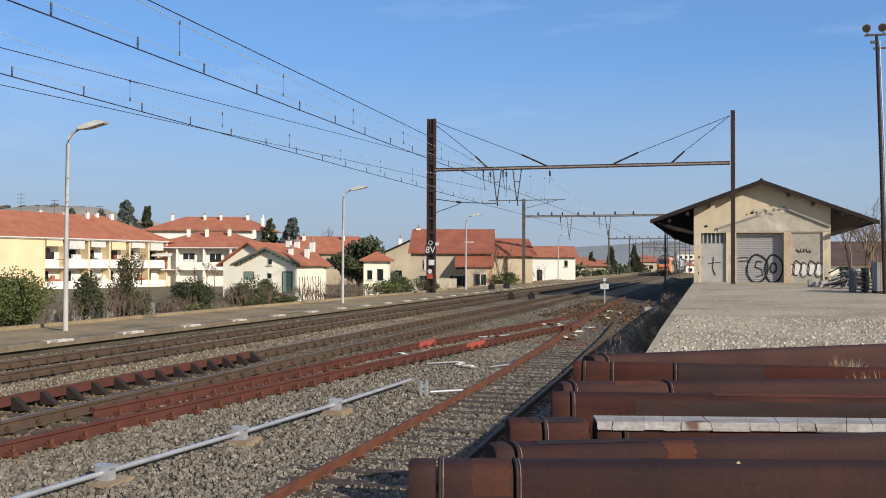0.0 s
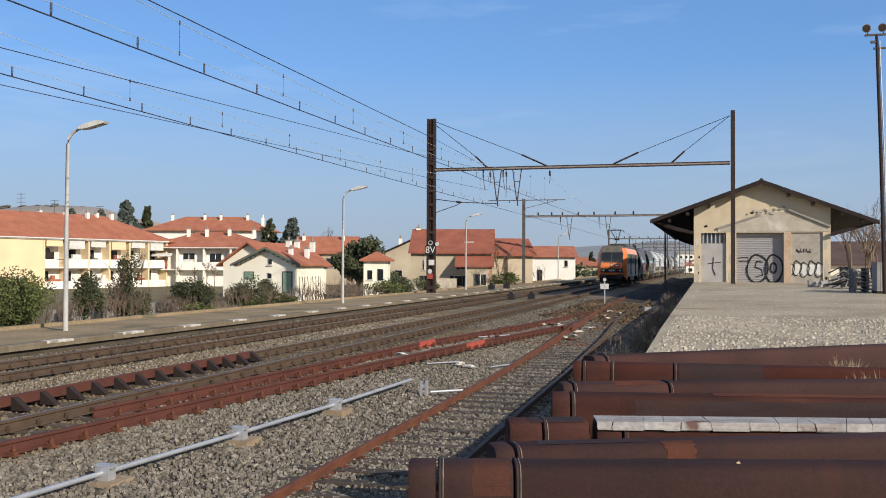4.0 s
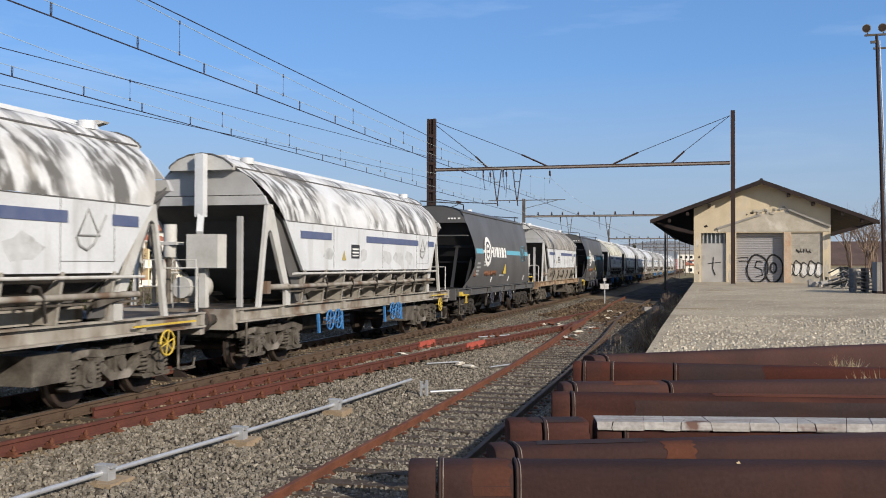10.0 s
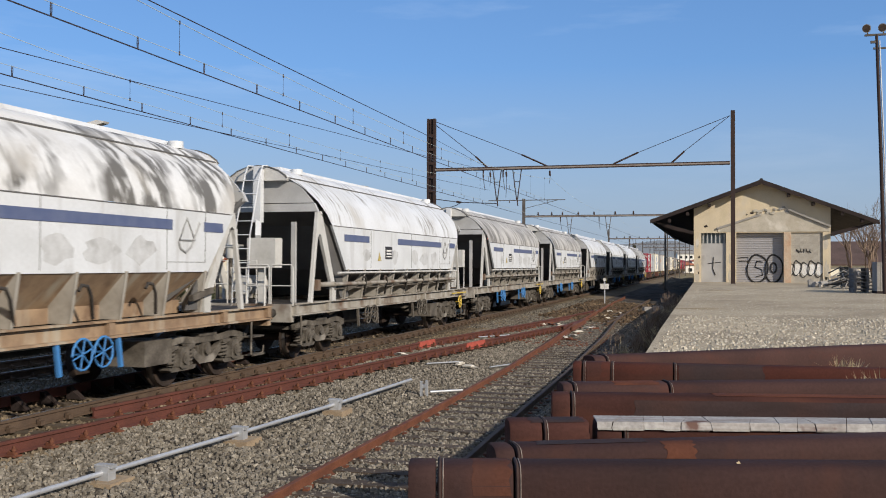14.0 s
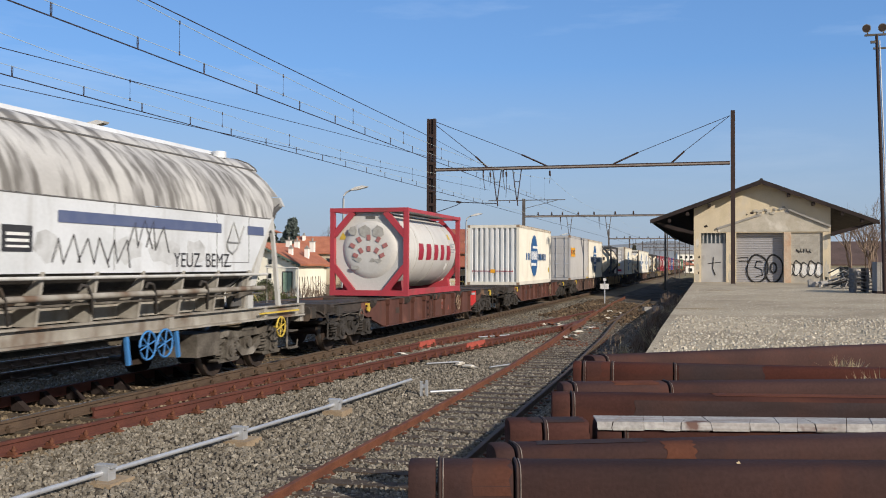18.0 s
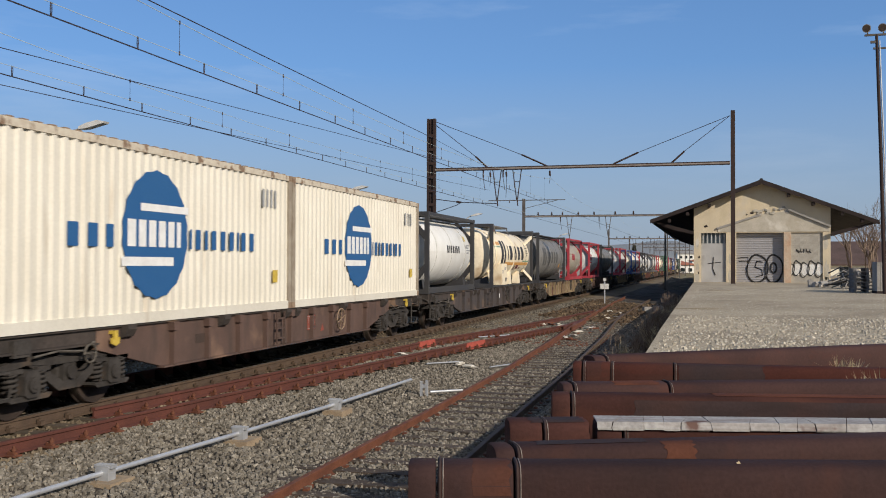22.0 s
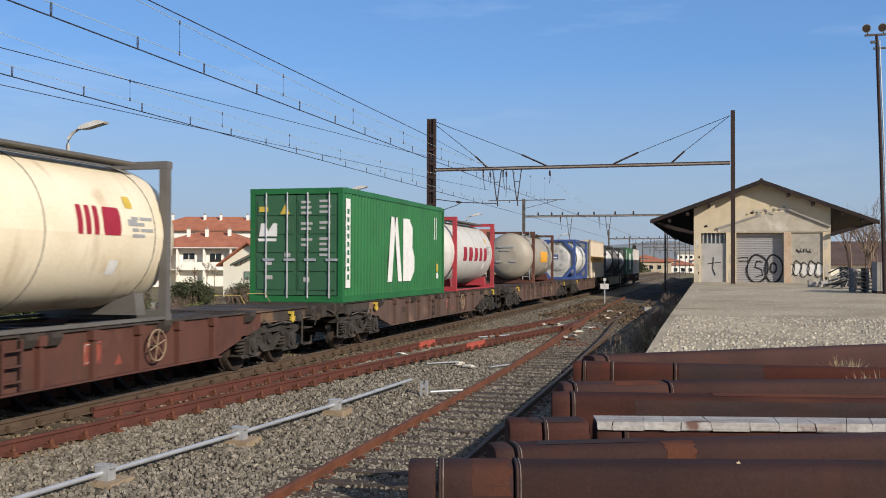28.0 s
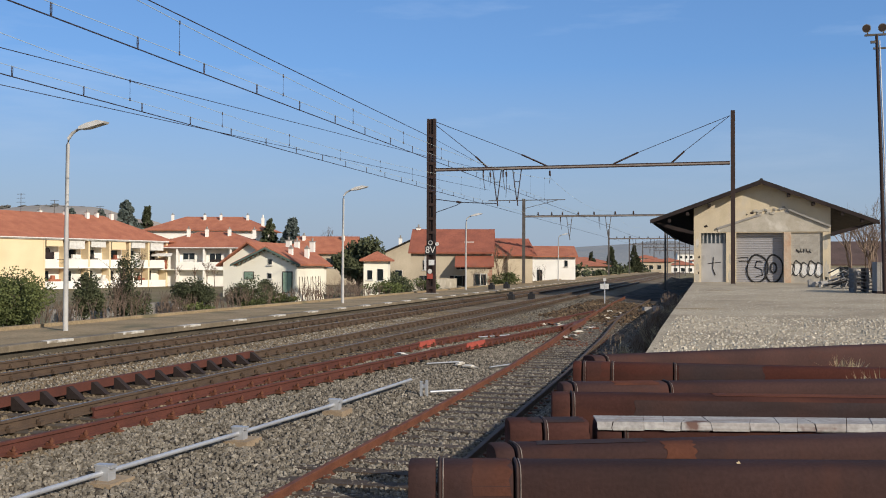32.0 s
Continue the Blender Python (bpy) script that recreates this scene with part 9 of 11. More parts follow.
# ---- houses across the line ----
def house(label, x, y, rz, w, d, z0, eave, ridge, roof, wall, tile, front=(), right=(), chimneys=(), over=0.5, category="house"):
    """A plastered house; its front-left corner at x, y; local x runs along the front, local y into the depth."""
    ob = thing("house", label, category, pose(x, y, z0, 0, 0, rz), "houses by the line")
    e, r = eave - z0, ridge - z0
    t = 0.3
    if roof == "gable_y":
        part("front_wall", Shape().prism([(0, 0), (w, 0), (w, e), (w / 2, r - 0.1), (0, e)], "y", 0, t), wall, ob)
        part("back_wall", Shape().prism([(0, 0), (w, 0), (w, e), (w / 2, r - 0.1), (0, e)], "y", d - t, d), wall, ob)
        part("side_wall", Shape().box(0, t, 0, t, d - t, e), wall, ob)
        part("side_wall", Shape().box(w - t, t, 0, w, d - t, e), wall, ob)
        k = (r - e) / (w / 2)
        for s in (0, 1):
            xe = -over if s == 0 else w + over
            part("roof_slope", Shape().prism([(w / 2, r), (w / 2, r + 0.15), (xe, e - over * k + 0.15), (xe, e - over * k)], "y", -over, d + over), tile, ob, "red tiled roof slope")
    elif roof == "gable_x":
        part("front_wall", Shape().box(0, 0, 0, w, t, e), wall, ob)
        part("back_wall", Shape().box(0, d - t, 0, w, d, e), wall, ob)
        for a in (0, w - t):
            part("end_wall", Shape().prism([(t, 0), (d - t, 0), (d - t, e), (d / 2, r - 0.1), (t, e)], "x", a, a + t), wall, ob)
        k = (r - e) / (d / 2)
        for s in (0, 1):
            ye = -over if s == 0 else d + over
            part("roof_slope", Shape().prism([(d / 2, r), (d / 2, r + 0.15), (ye, e - over * k + 0.15), (ye, e - over * k)], "x", -over * 0.6, w + over * 0.6), tile, ob, "red tiled roof slope")
    else:
        part("front_wall", Shape().box(0, 0, 0, w, t, e), wall, ob)
        part("back_wall", Shape().box(0, d - t, 0, w, d, e), wall, ob)
        part("side_wall", Shape().box(0, t, 0, t, d - t, e), wall, ob)
        part("side_wall", Shape().box(w - t, t, 0, w, d - t, e), wall, ob)
        o, h = over, min(w, d) / 2
        if w >= d:
            a, c = (h, d / 2, r), (w - h, d / 2, r)
        else:
            a, c = (w / 2, h, r), (w / 2, d - h, r)
        b = [(-o, -o, e), (w + o, -o, e), (w + o, d + o, e), (-o, d + o, e)]
        fs = [(0, 1, 5, 4), (1, 2, 5), (2, 3, 4, 5), (3, 0, 4)] if w >= d else [(0, 1, 4), (1, 2, 5, 4), (2, 3, 5), (3, 0, 4, 5)]
        part("roof", Shape().add(b + [a, c], fs).box(-o, -o, e - 0.14, w + o, d + o, e - 0.005), tile, ob, "hipped red tiled roof")
    for side, wins in (("f", front), ("r", right)):
        for u, z, ww, hh, shut in wins:
            if side == "f":
                win = part("window", Shape().box(u, -0.012, z, u + ww, 0.05, z + hh), M["dark_glass"], ob)
                part("window_frame", Shape().tube([(u, -0.02, z), (u + ww, -0.02, z), (u + ww, -0.02, z + hh), (u, -0.02, z + hh)], 0.04, 4, True).box(u - 0.1, -0.12, z - 0.09, u + ww + 0.1, -0.001, z - 0.02), M["white_paint"], win)
                if shut:
                    for a in (u - ww * 0.55, u + ww * 1.02):
                        part("shutter", Shape().box(a, -0.06, z, a + ww * 0.5, -0.013, z + hh), M[shut], win)
            else:
                win = part("window", Shape().box(w - 0.05, u, z, w + 0.012, u + ww, z + hh), M["dark_glass"], ob)
                part("window_frame", Shape().tube([(w + 0.02, u, z), (w + 0.02, u + ww, z), (w + 0.02, u + ww, z + hh), (w + 0.02, u, z + hh)], 0.04, 4, True), M["white_paint"], win)
    for u, v in chimneys:
        base = e + (r - e) * 0.6
        ch = part("chimney", Shape().box(u - 0.22, v - 0.2, base, u + 0.22, v + 0.2, r + 0.25), M["white_wall"], ob)
        part("chimney_cap", Shape().box(u - 0.27, v - 0.25, r + 0.25, u + 0.27, v + 0.25, r + 0.33).cyl((u, v, r + 0.33), (u, v, r + 0.62), 0.1, 8), M["concrete"], ch)
    return ob


def loggias(ob, run, n, z_levels, depth, fin, panel, along="y", at=0.0, cap=None, start=0.0):
    """Fins, floor slabs and parapets of open balconies along a facade; windows stand behind them."""
    step_ = run / n
    for i in range(n + 1):
        s = start + i * step_
        if along == "y":
            part("fin_wall", Shape().box(at + 0.001, s - 0.12, 0, at + depth, s + 0.12, cap), fin, ob)
        else:
            part("fin_wall", Shape().box(s - 0.12, -depth, 0, s + 0.12, -0.001, cap), fin, ob)
    for z in z_levels:
        if along == "y":
            part("floor_slab", Shape().box(at + 0.002, start + 0.12, z - 0.12, at + depth + 0.05, start + run - 0.12, z), M["white_wall"], ob)
        else:
            part("floor_slab", Shape().box(0.12, -depth - 0.05, z - 0.12, run - 0.12, -0.002, z), M["white_wall"], ob)
        for i in range(n):
            s, q = start + i * step_ + 0.14, start + (i + 1) * step_ - 0.14
            cut = q if i % 3 else s + (q - s) * 0.55
            if along == "y":
                part("parapet", Shape().box(at + depth - 0.08, s, z, at + depth, cut, z + 0.95), panel, ob)
                part("window", Shape().box(at + 0.003, s + 0.5, z + 0.1, at + 0.03, s + 1.7 + 0.5 * (i % 2), z + 2.1), M["dark_glass"], ob)
                part("window_frame", Shape().box(at + 0.031, s + 1.05, z + 0.1, at + 0.05, s + 1.13, z + 2.1), M["white_paint"], ob)
                part("lower_window", Shape().box(at + 0.003, s + 0.6, 0.9, at + 0.03, s + 1.5, 2.1), M["dark_glass"], ob)
                part("hand_rail", Shape().tube([(at + depth, cut, z + 0.9), (at + depth, q, z + 0.9)], 0.03, 4).tube([(at + depth, cut, z + 0.5), (at + depth, q, z + 0.5)], 0.02, 4), M["black"], ob)
            else:
                part("parapet", Shape().box(s, -depth, z, cut, -depth + 0.08, z + 0.95), panel, ob)
                part("window", Shape().box(s + 0.4, -0.03, z + 0.1, s + 1.9, -0.003, z + 2.1), M["dark_glass"], ob)
                part("window_frame", Shape().box(s + 1.1, -0.05, z + 0.1, s + 1.2, -0.031, z + 2.1), M["white_paint"], ob)


a = house("two-storey cream apartment row with deep balconies and a red roof", -77.36, 89.8, -12.7, 10.2, 27.5, -0.9, 5.1, 8.4, "hip", M["cream"], M["tiles"], chimneys=((4.5, 13), (5.5, 16), (6, 19), (5.5, 21), (6, 23)), over=1.5, category="apartment house")
loggias(a, 19.5, 6, (2.55,), 1.3, M["cream"], M["white_wall"], "y", 10.2, 5.9, 8.0)
part("stair_block", Shape().box(10.203, 0.0, 0.0, 11.5, 7.86, 5.9), M["cream"], a, "plain cream stair block at the end of the row")
part("inner_wall", Shape().box(10.2, 8.15, 0.0, 10.202, 27.3, 5.9), M["white_wall"], a)
part("ground_parapet", Shape().box(11.4, 8.2, 0, 11.48, 27.3, 0.9), M["white_wall"], a)
part("gutter", Shape().tube([(11.72, -0.2, 5.93), (11.72, 27.6, 5.93)], 0.09, 6).box(11.5, -0.2, 5.78, 11.68, 27.6, 5.9), M["white_paint"], a, "white gutter and fascia board")
for k, (s0, ln, z0, tone) in enumerate(((8.3, 1.3, 3.3, "timber"), (12.0, 1.6, 2.6, "white_paint"), (15.2, 0.9, 2.6, "mast_grey"), (18.6, 1.2, 2.6, "tiles_old"), (21.6, 1.5, 2.6, "white_paint"), (24.6, 1.0, 2.6, "timber"), (9.0, 1.6, 0.1, "tiles"), (13.6, 1.2, 0.1, "timber"), (16.6, 1.6, 0.1, "white_paint"), (22.6, 1.2, 0.1, "tiles_old"))):
    part("balcony_clutter", Shape().box(10.6, s0, z0, 11.25, s0 + ln, z0 + 1.05).box(10.7, s0 + ln * 0.3, z0 + 1.05, 11.0, s0 + ln * 0.6, z0 + 1.5), M[tone], a)
for k in range(6):
    part("sun_blind", Shape().box(11.42, 8.3 + k * 3.25, 4.75 if k % 2 else 5.0, 11.5, 10.6 + k * 3.25, 5.75), M["white_paint" if k % 3 else "cream"], a)
b_ = house("two-storey white apartment row with balconies under a hipped red roof", -62.3, 114.2, 15.6, 14.2, 10, -0.9, 4.3, 6.6, "hip", M["white_wall"], M["tiles"], chimneys=((4, 3), (6.5, 3), (9.5, 3.4), (12.6, 5)), over=1.3, category="apartment house")
loggias(b_, 14.2, 4, (2.3,), 1.2, M["white_wall"], M["white_wall"], "x", 0, 5.1)
part("gutter", Shape().tube([(-0.2, -1.36, 5.12), (14.4, -1.36, 5.12)], 0.08, 6), M["white_paint"], b_)
for k, (s0, tone) in enumerate(((0.8, "tiles_old"), (4.4, "white_paint"), (8.0, "timber"), (11.4, "white_paint"))):
    part("balcony_clutter", Shape().box(s0, -1.1, 2.32, s0 + 1.3, -0.5, 3.6), M[tone], b_)
part("awning", Shape().prism([(-1.25, 4.4), (-2.0, 4.0), (-1.95, 3.96), (-1.2, 4.36)], "x", 0.3, 3.0), M["white_paint"], b_)
c_ = house("tall white apartment house with a long red roof behind the others", -89.5, 155.5, 15.6, 21.8, 11, -0.9, 8.3, 11.0, "hip", M["white_wall"], M["tiles"], front=[(1.2 + 2.9 * i, 6.2, 1.2, 1.4, "") for i in range(7)], chimneys=((3.5, 4), (9.5, 4), (12.5, 4), (17.5, 4)), over=0.8, category="apartment house")
part("tall_flue", Shape().box(20.4, 2, 8.5, 20.9, 2.5, 11.6).cyl((20.65, 2.25, 11.6), (20.65, 2.25, 12.1), 0.14, 8), M["white_wall"], c_)
d_ = house("low cream house with a green-edged gable and a green door", -26.75, 70, 0, 5.2, 5.4, -0.9, 2.15, 3.36, "gable_y", M["pale_cream"], M["tiles"], front=[(2.65, 1.85, 0.35, 0.42, ""), (2.7, 2.95, 0.32, 0.42, "")], over=0.4)
part("door_frame", Shape().box(3.92, -0.05, 0.72, 4.78, -0.005, 2.42), M["timber"], d_)
part("green_door", Shape().box(4.0, -0.09, 0.78, 4.36, -0.052, 2.34).box(4.38, -0.09, 0.78, 4.72, -0.052, 2.34), M["green_paint"], d_, "pale green wooden double door")
part("shutter_frame", Shape().box(0.6, -0.05, 1.78, 1.46, -0.005, 2.4), M["timber"], d_)
part("green_shutter", Shape().box(0.66, -0.09, 1.84, 1.02, -0.052, 2.34).box(1.04, -0.09, 1.84, 1.4, -0.052, 2.34), M["green_paint"], d_)
for s in (0, 1):
    xe = -0.42 if s == 0 else 5.62
    part("barge_board", Shape().prism([(2.6, 4.16), (2.6, 4.32), (xe, 2.96), (xe, 2.8)], "y", -0.48, -0.405), M["green_dark"], d_, "dark green barge board")
    for k in range(7):
        x = 2.6 + (xe - 2.6) * (k + 0.6) / 7.4
        z = 4.2 - abs(x - 2.6) * 0.465
        part("rafter_end", Shape().box(x - 0.04, -0.4, z - 0.16, x + 0.04, -0.001, z - 0.06), M["green_dark"], d_)
for u, v in ((3.9, 1.6), (4.5, 3.4), (4.1, 4.4)):
    chm = part("chimney", Shape().box(u - 0.16, v - 0.14, 3.3, u + 0.16, v + 0.14, 4.25), M["white_wall"], d_)
    part("chimney_cap", Shape().box(u - 0.2, v - 0.18, 4.25, u + 0.2, v + 0.18, 4.31).prism([(u - 0.18, 4.31), (u + 0.18, 4.31), (u, 4.55)], "y", v - 0.05, v + 0.05), M["concrete"], chm)
vine = Shape()
rng = random.Random(4)
for i in range(9):
    yy = 0.4 + i * 0.52
    pts = [(5.23, yy + rng.uniform(-0.15, 0.15), 0.0 + k * 0.5) for k in range(5)]
    vine.tube(pts, 0.025, 4)
part("climber", vine, M["twig"], d_, "bare climbing stems on the wall")
house("small red-roofed house with several chimneys", -33.4, 80, 0, 5.2, 12, -0.9, 2.2, 4.0, "gable_y", M["pale_cream"], M["tiles"], chimneys=((5.6, 2), (5.3, 4.5), (5.8, 7)))
house("tiny cream house with a hipped red roof and a dark window", -19.0, 78, 15, 2.1, 3.0, -0.9, 2.5, 3.25, "hip", M["pale_cream"], M["tiles"], front=[(1.2, 1.6, 0.5, 1.0, ""), (0.35, 1.7, 0.4, 0.8, "")], over=0.35)
house("beige gabled house with a white shutter", -29.6, 113.7, 15, 7.4, 9, -0.9, 3.5, 5.2, "gable_y", M["beige_wall"], M["slate"], front=[(4.8, 3.0, 0.8, 1.0, "white_paint"), (1.5, 0.9, 0.9, 1.4, "")], chimneys=((2, 3),))
g_ = house("large beige house with a red roof and porch wing", -18.9, 91.2, 12, 8.0, 8, -0.9, 3.4, 5.6, "gable_x", M["beige_wall"], M["tiles_old"], front=[(4.9, 2.55, 0.75, 0.75, "black"), (1.2, 2.5, 0.8, 0.9, ""), (1.3, 0.9, 0.8, 1.0, "black"), (4.3, 0.9, 0.8, 1.0, "timber"), (6.4, 0.95, 1.3, 1.1, "")], chimneys=((0.4, 4),), over=0.4)
part("porch_roof", Shape().prism([(-1.6, 2.75), (-1.6, 2.9), (0, 3.9), (0, 3.75)], "x", 4.4, 8.2), M["tiles_old"], g_)
part("porch_wall", Shape().box(5.5, -1.3, 0, 8.0, -0.005, 2.85), M["beige_wall"], g_)
part("porch_window", Shape().box(6.3, -1.33, 1.0, 7.5, -1.28, 2.1), M["dark_glass"], g_)
part("porch_window_frame", Shape().box(6.86, -1.35, 1.0, 6.94, -1.31, 2.1).tube([(6.3, -1.34, 1.0), (7.5, -1.34, 1.0), (7.5, -1.34, 2.1), (6.3, -1.34, 2.1)], 0.06, 4, True), M["white_paint"], g_)
for z in range(9):
    part("quoin", Shape().box(7.75 if z % 2 else 7.6, -1.32, z * 0.32, 8.03, -1.301, z * 0.32 + 0.28), mat("brick_quoin", (0.4, 0.18, 0.11), (0.5, 0.33, 0.24), 0.9) if z == 0 else bpy.data.materials["brick_quoin"], g_)
part("skylight", Shape().box(1.2, 1.6, 4.9, 2.0, 2.1, 5.25).box(5.2, 1.4, 4.8, 6.2, 2.1, 5.3), M["white_paint"], g_)
house("low beige outhouse with a red tiled roof", -12.4, 98.8, 27, 4.4, 5, -0.9, 3.3, 4.8, "gable_x", M["beige_wall"], M["tiles_old"])
house("white gabled house end-on to the line", -13.2, 124.5, 15, 6.0, 7, -0.9, 3.3, 4.5, "gable_x", M["white_wall"], M["tiles"], front=[(1.0, 0.4, 0.7, 2.0, ""), (4.6, 2.8, 0.4, 0.8, "")])
house("distant red-roofed house behind the trees", -50, 132, 12, 9, 8, -0.9, 3.9, 6.2, "gable_x", M["beige_wall"], M["tiles"], front=[(1, 2.5, 1, 1.4, ""), (5, 2.5, 1, 1.4, "")], chimneys=((1, 3), (7, 3)))
for i, (x, y, w, e) in enumerate(((-24, 215, 12, 3.2), (-30, 260, 14, 4.0), (-12, 300, 10, 4.5), (-6, 470, 9, 9.0), (6, 480, 13, 11.0), (-45, 330, 18, 5), (-62, 240, 14, 4), (-3.5, 330, 9, 3.6), (-9, 360, 8, 5.0), (2.5, 380, 10, 5.2), (-20, 400, 8, 6.5))):
    house("pale distant house beyond the station", x, y, 10, w, 9, -0.9, e - 1.2, e, "hip" if e < 8 else "gable_x", M["white_wall"] if i % 2 else M["beige_wall"], M["tiles"] if e < 8 else M["concrete"], front=[(1 + 2.4 * k, e - 2.6, 1.2, 1.2, "") for k in range(int(w / 2.6))])
house("low tan house with a red-brown roof behind the goods yard", 22.2, 122, 0, 22.7, 10, -0.4, 2.4, 4.95, "gable_x", M["pale_cream"], M["tiles_brown"], front=[(2, 1.2, 1, 1.2, "")])

# roof antennas on the apartment row
for u, v, k in ((5.5, 9.5, 2.4), (5.3, 14.5, 1.9), (5.0, 22.0, 1.6)):
    an = thing("roof_antenna", "thin metal television antenna on the red roof", "antenna", a.matrix_world @ pose(u, v, 9.0), "roof antennas")
    part("antenna_mast", Shape().cyl((0, 0, 0), (0, 0, k), 0.035, 5), M["mast_grey"], an)
    for q in (0.55, 0.75, 0.95):
        part("antenna_rod", Shape().cyl((-0.5, -0.2, k * q), (0.5, 0.2, k * q), 0.025, 4), M["mast_grey"], an)

# low wall and rail fence behind the platform
fence = thing("garden_wall", "low grey garden wall behind the platform", "wall", kind="structure")
part("wall_face", Shape().box(-14.2, 31, -0.9, -14.0, 42, 0.35), M["concrete"], fence)
part("wall_face", Shape().box(-14.6, 78, -0.9, -14.4, 108, 0.75), M["plaster_grey"], fence)


# ---- plants ----
def leaves(n, centre, radii, size, seed, lumps=7):
    """Small leaf faces in uneven clumps inside an ellipsoid."""
    rng = np.random.default_rng(seed)
    cl = rng.normal(0, 1, (lumps, 3))
    cl /= np.linalg.norm(cl, axis=1)[:, None]
    cl *= rng.uniform(0.25, 0.75, (lumps, 1))
    cl[:, 2] *= 0.9
    pick = rng.integers(0, lumps, n)
    q = rng.normal(0, 1, (n, 3))
    q /= np.linalg.norm(q, axis=1)[:, None]
    pts = cl[pick] + q * rng.uniform(0.2, 1, (n, 1)) ** 0.6 * rng.uniform(0.28, 0.5, (lumps, 1))[pick]
    pts = pts * np.array(radii) + np.array(centre)
    a = rng.normal(0, 1, (n, 3))
    b = rng.normal(0, 1, (n, 3))
    a /= np.linalg.norm(a, axis=1)[:, None]
    b -= (a * b).sum(1)[:, None] * a
    b /= np.linalg.norm(b, axis=1)[:, None]
    s = size * rng.uniform(0.5, 1.2, (n, 1))
    v = np.stack([pts - a * s, pts + b * s * 0.55, pts + a * s, pts - b * s * 0.55], 1).reshape(-1, 3)
    sh = Shape()
    sh.v = [tuple(r) for r in v.tolist()]
    sh.f = [(4 * i, 4 * i + 1, 4 * i + 2, 4 * i + 3) for i in range(n)]
    sh.s = [False] * n
    return sh


def foliage_mesh(sh, name, material):
    me = bpy.data.meshes.new(name)
    me.from_pydata(sh.v, [], sh.f)
    me.materials.append(material)
    return me


def twigs(seed, h, spread, count, depth=3, r=0.05):
    """Bare branching stems."""
    rng = random.Random(seed)
    sh = Shape()

    def grow(p, d, length, rad, level):
        q = p + d * length
        mid = (p + q) / 2 + Vector((rng.uniform(-1, 1), rng.uniform(-1, 1), 0)) * length * 0.06
        sh.tube([p, mid, q], rad, 4 if level else 5, r2=rad * 0.6)
        if level >= depth:
            return
        for _ in range(3 if level else 4):
            nd = (d + Vector((rng.uniform(-1, 1), rng.uniform(-1, 1), rng.uniform(-0.2, 0.7))) * 0.62).normalized()
            grow(p + d * length * rng.uniform(0.55, 1.0), nd, length * rng.uniform(0.5, 0.72), rad * 0.55, level + 1)

    for i in range(count):
        base = Vector((rng.uniform(-spread, spread), rng.uniform(-spread, spread), 0))
        grow(base, Vector((rng.uniform(-0.25, 0.25), rng.uniform(-0.25, 0.25), 1)).normalized(), h * rng.uniform(0.35, 0.5), r, 0)
    return sh


def bush(label, x, y, z, rx, rz, n, leaf, seed, size=0.09, stems=True):
    ob = thing("bush", label, "bush", pose(x, y, z), "bushes behind the platform")
    cr = new("crown", foliage_mesh(leaves(n, (0, 0, rz * 0.72), (rx * 1.15, rx * 0.9, rz * 1.1), size, seed, 16), "crown", M[leaf]))
    cr.parent = ob
    if stems:
        part("branching", twigs(seed, rz * 1.9, rx * 0.5, 3, 2, 0.02), M["bark"], ob)
    return ob


def bare_shrub(label, x, y, z, h, spread, count, seed, depth=2, r=0.02):
    ob = thing("bare_shrub", label, "shrub", pose(x, y, z), "bare shrubs")
    part("branching", twigs(seed, h, spread, count, depth, r), M["twig"], ob)
    return ob


def bare_tree(label, x, y, z, h, seed):
    ob = thing("bare_tree", label, "tree", pose(x, y, z))
    part("trunk", Shape().tube([(0, 0, 0), (0.05, 0, h * 0.3)], h * 0.022, 7, r2=h * 0.016), M["bark"], ob)
    up = new("branching", twigs(seed, h * 0.85, 0.05, 3, 4, h * 0.011).mesh("branching", M["twig"]))
    up.parent, up.matrix_basis = ob, pose(0, 0, h * 0.28)
    return ob


def conifer(label, x, y, z, h, r, seed, leaf="leaf_cedar"):
    ob = thing("conifer", label, "tree", pose(x, y, z))
    part("trunk", Shape().tube([(0, 0, 0), (0, 0, h * 0.9)], h * 0.022, 7, r2=0.03), M["bark"], ob)
    rng = random.Random(seed)
    sh = Shape()
    limbs = Shape()
    for k in range(16):
        t = k / 16
        for _ in range(max(5, int(15 * (1 - t)))):
            a = rng.uniform(0, 6.28)
            q = r * (1 - t * 0.93) * rng.uniform(0.45, 0.95)
            zc = h * (0.08 + 0.9 * t)
            limbs.tube([(0, 0, zc), (q * math.cos(a), q * math.sin(a), zc + q * 0.15)], 0.05, 3, r2=0.02)
            one = leaves(110, (q * math.cos(a), q * math.sin(a), zc), (r * 0.36 * (1.2 - t), r * 0.36 * (1.2 - t), h * 0.075), h * 0.03, rng.randrange(9999), 3)
            sh.add(one.v, one.f)
    part("limbs", limbs, M["bark"], ob)
    cr = new("crown", foliage_mesh(sh, "crown", M[leaf]))
    cr.parent = ob
    return ob


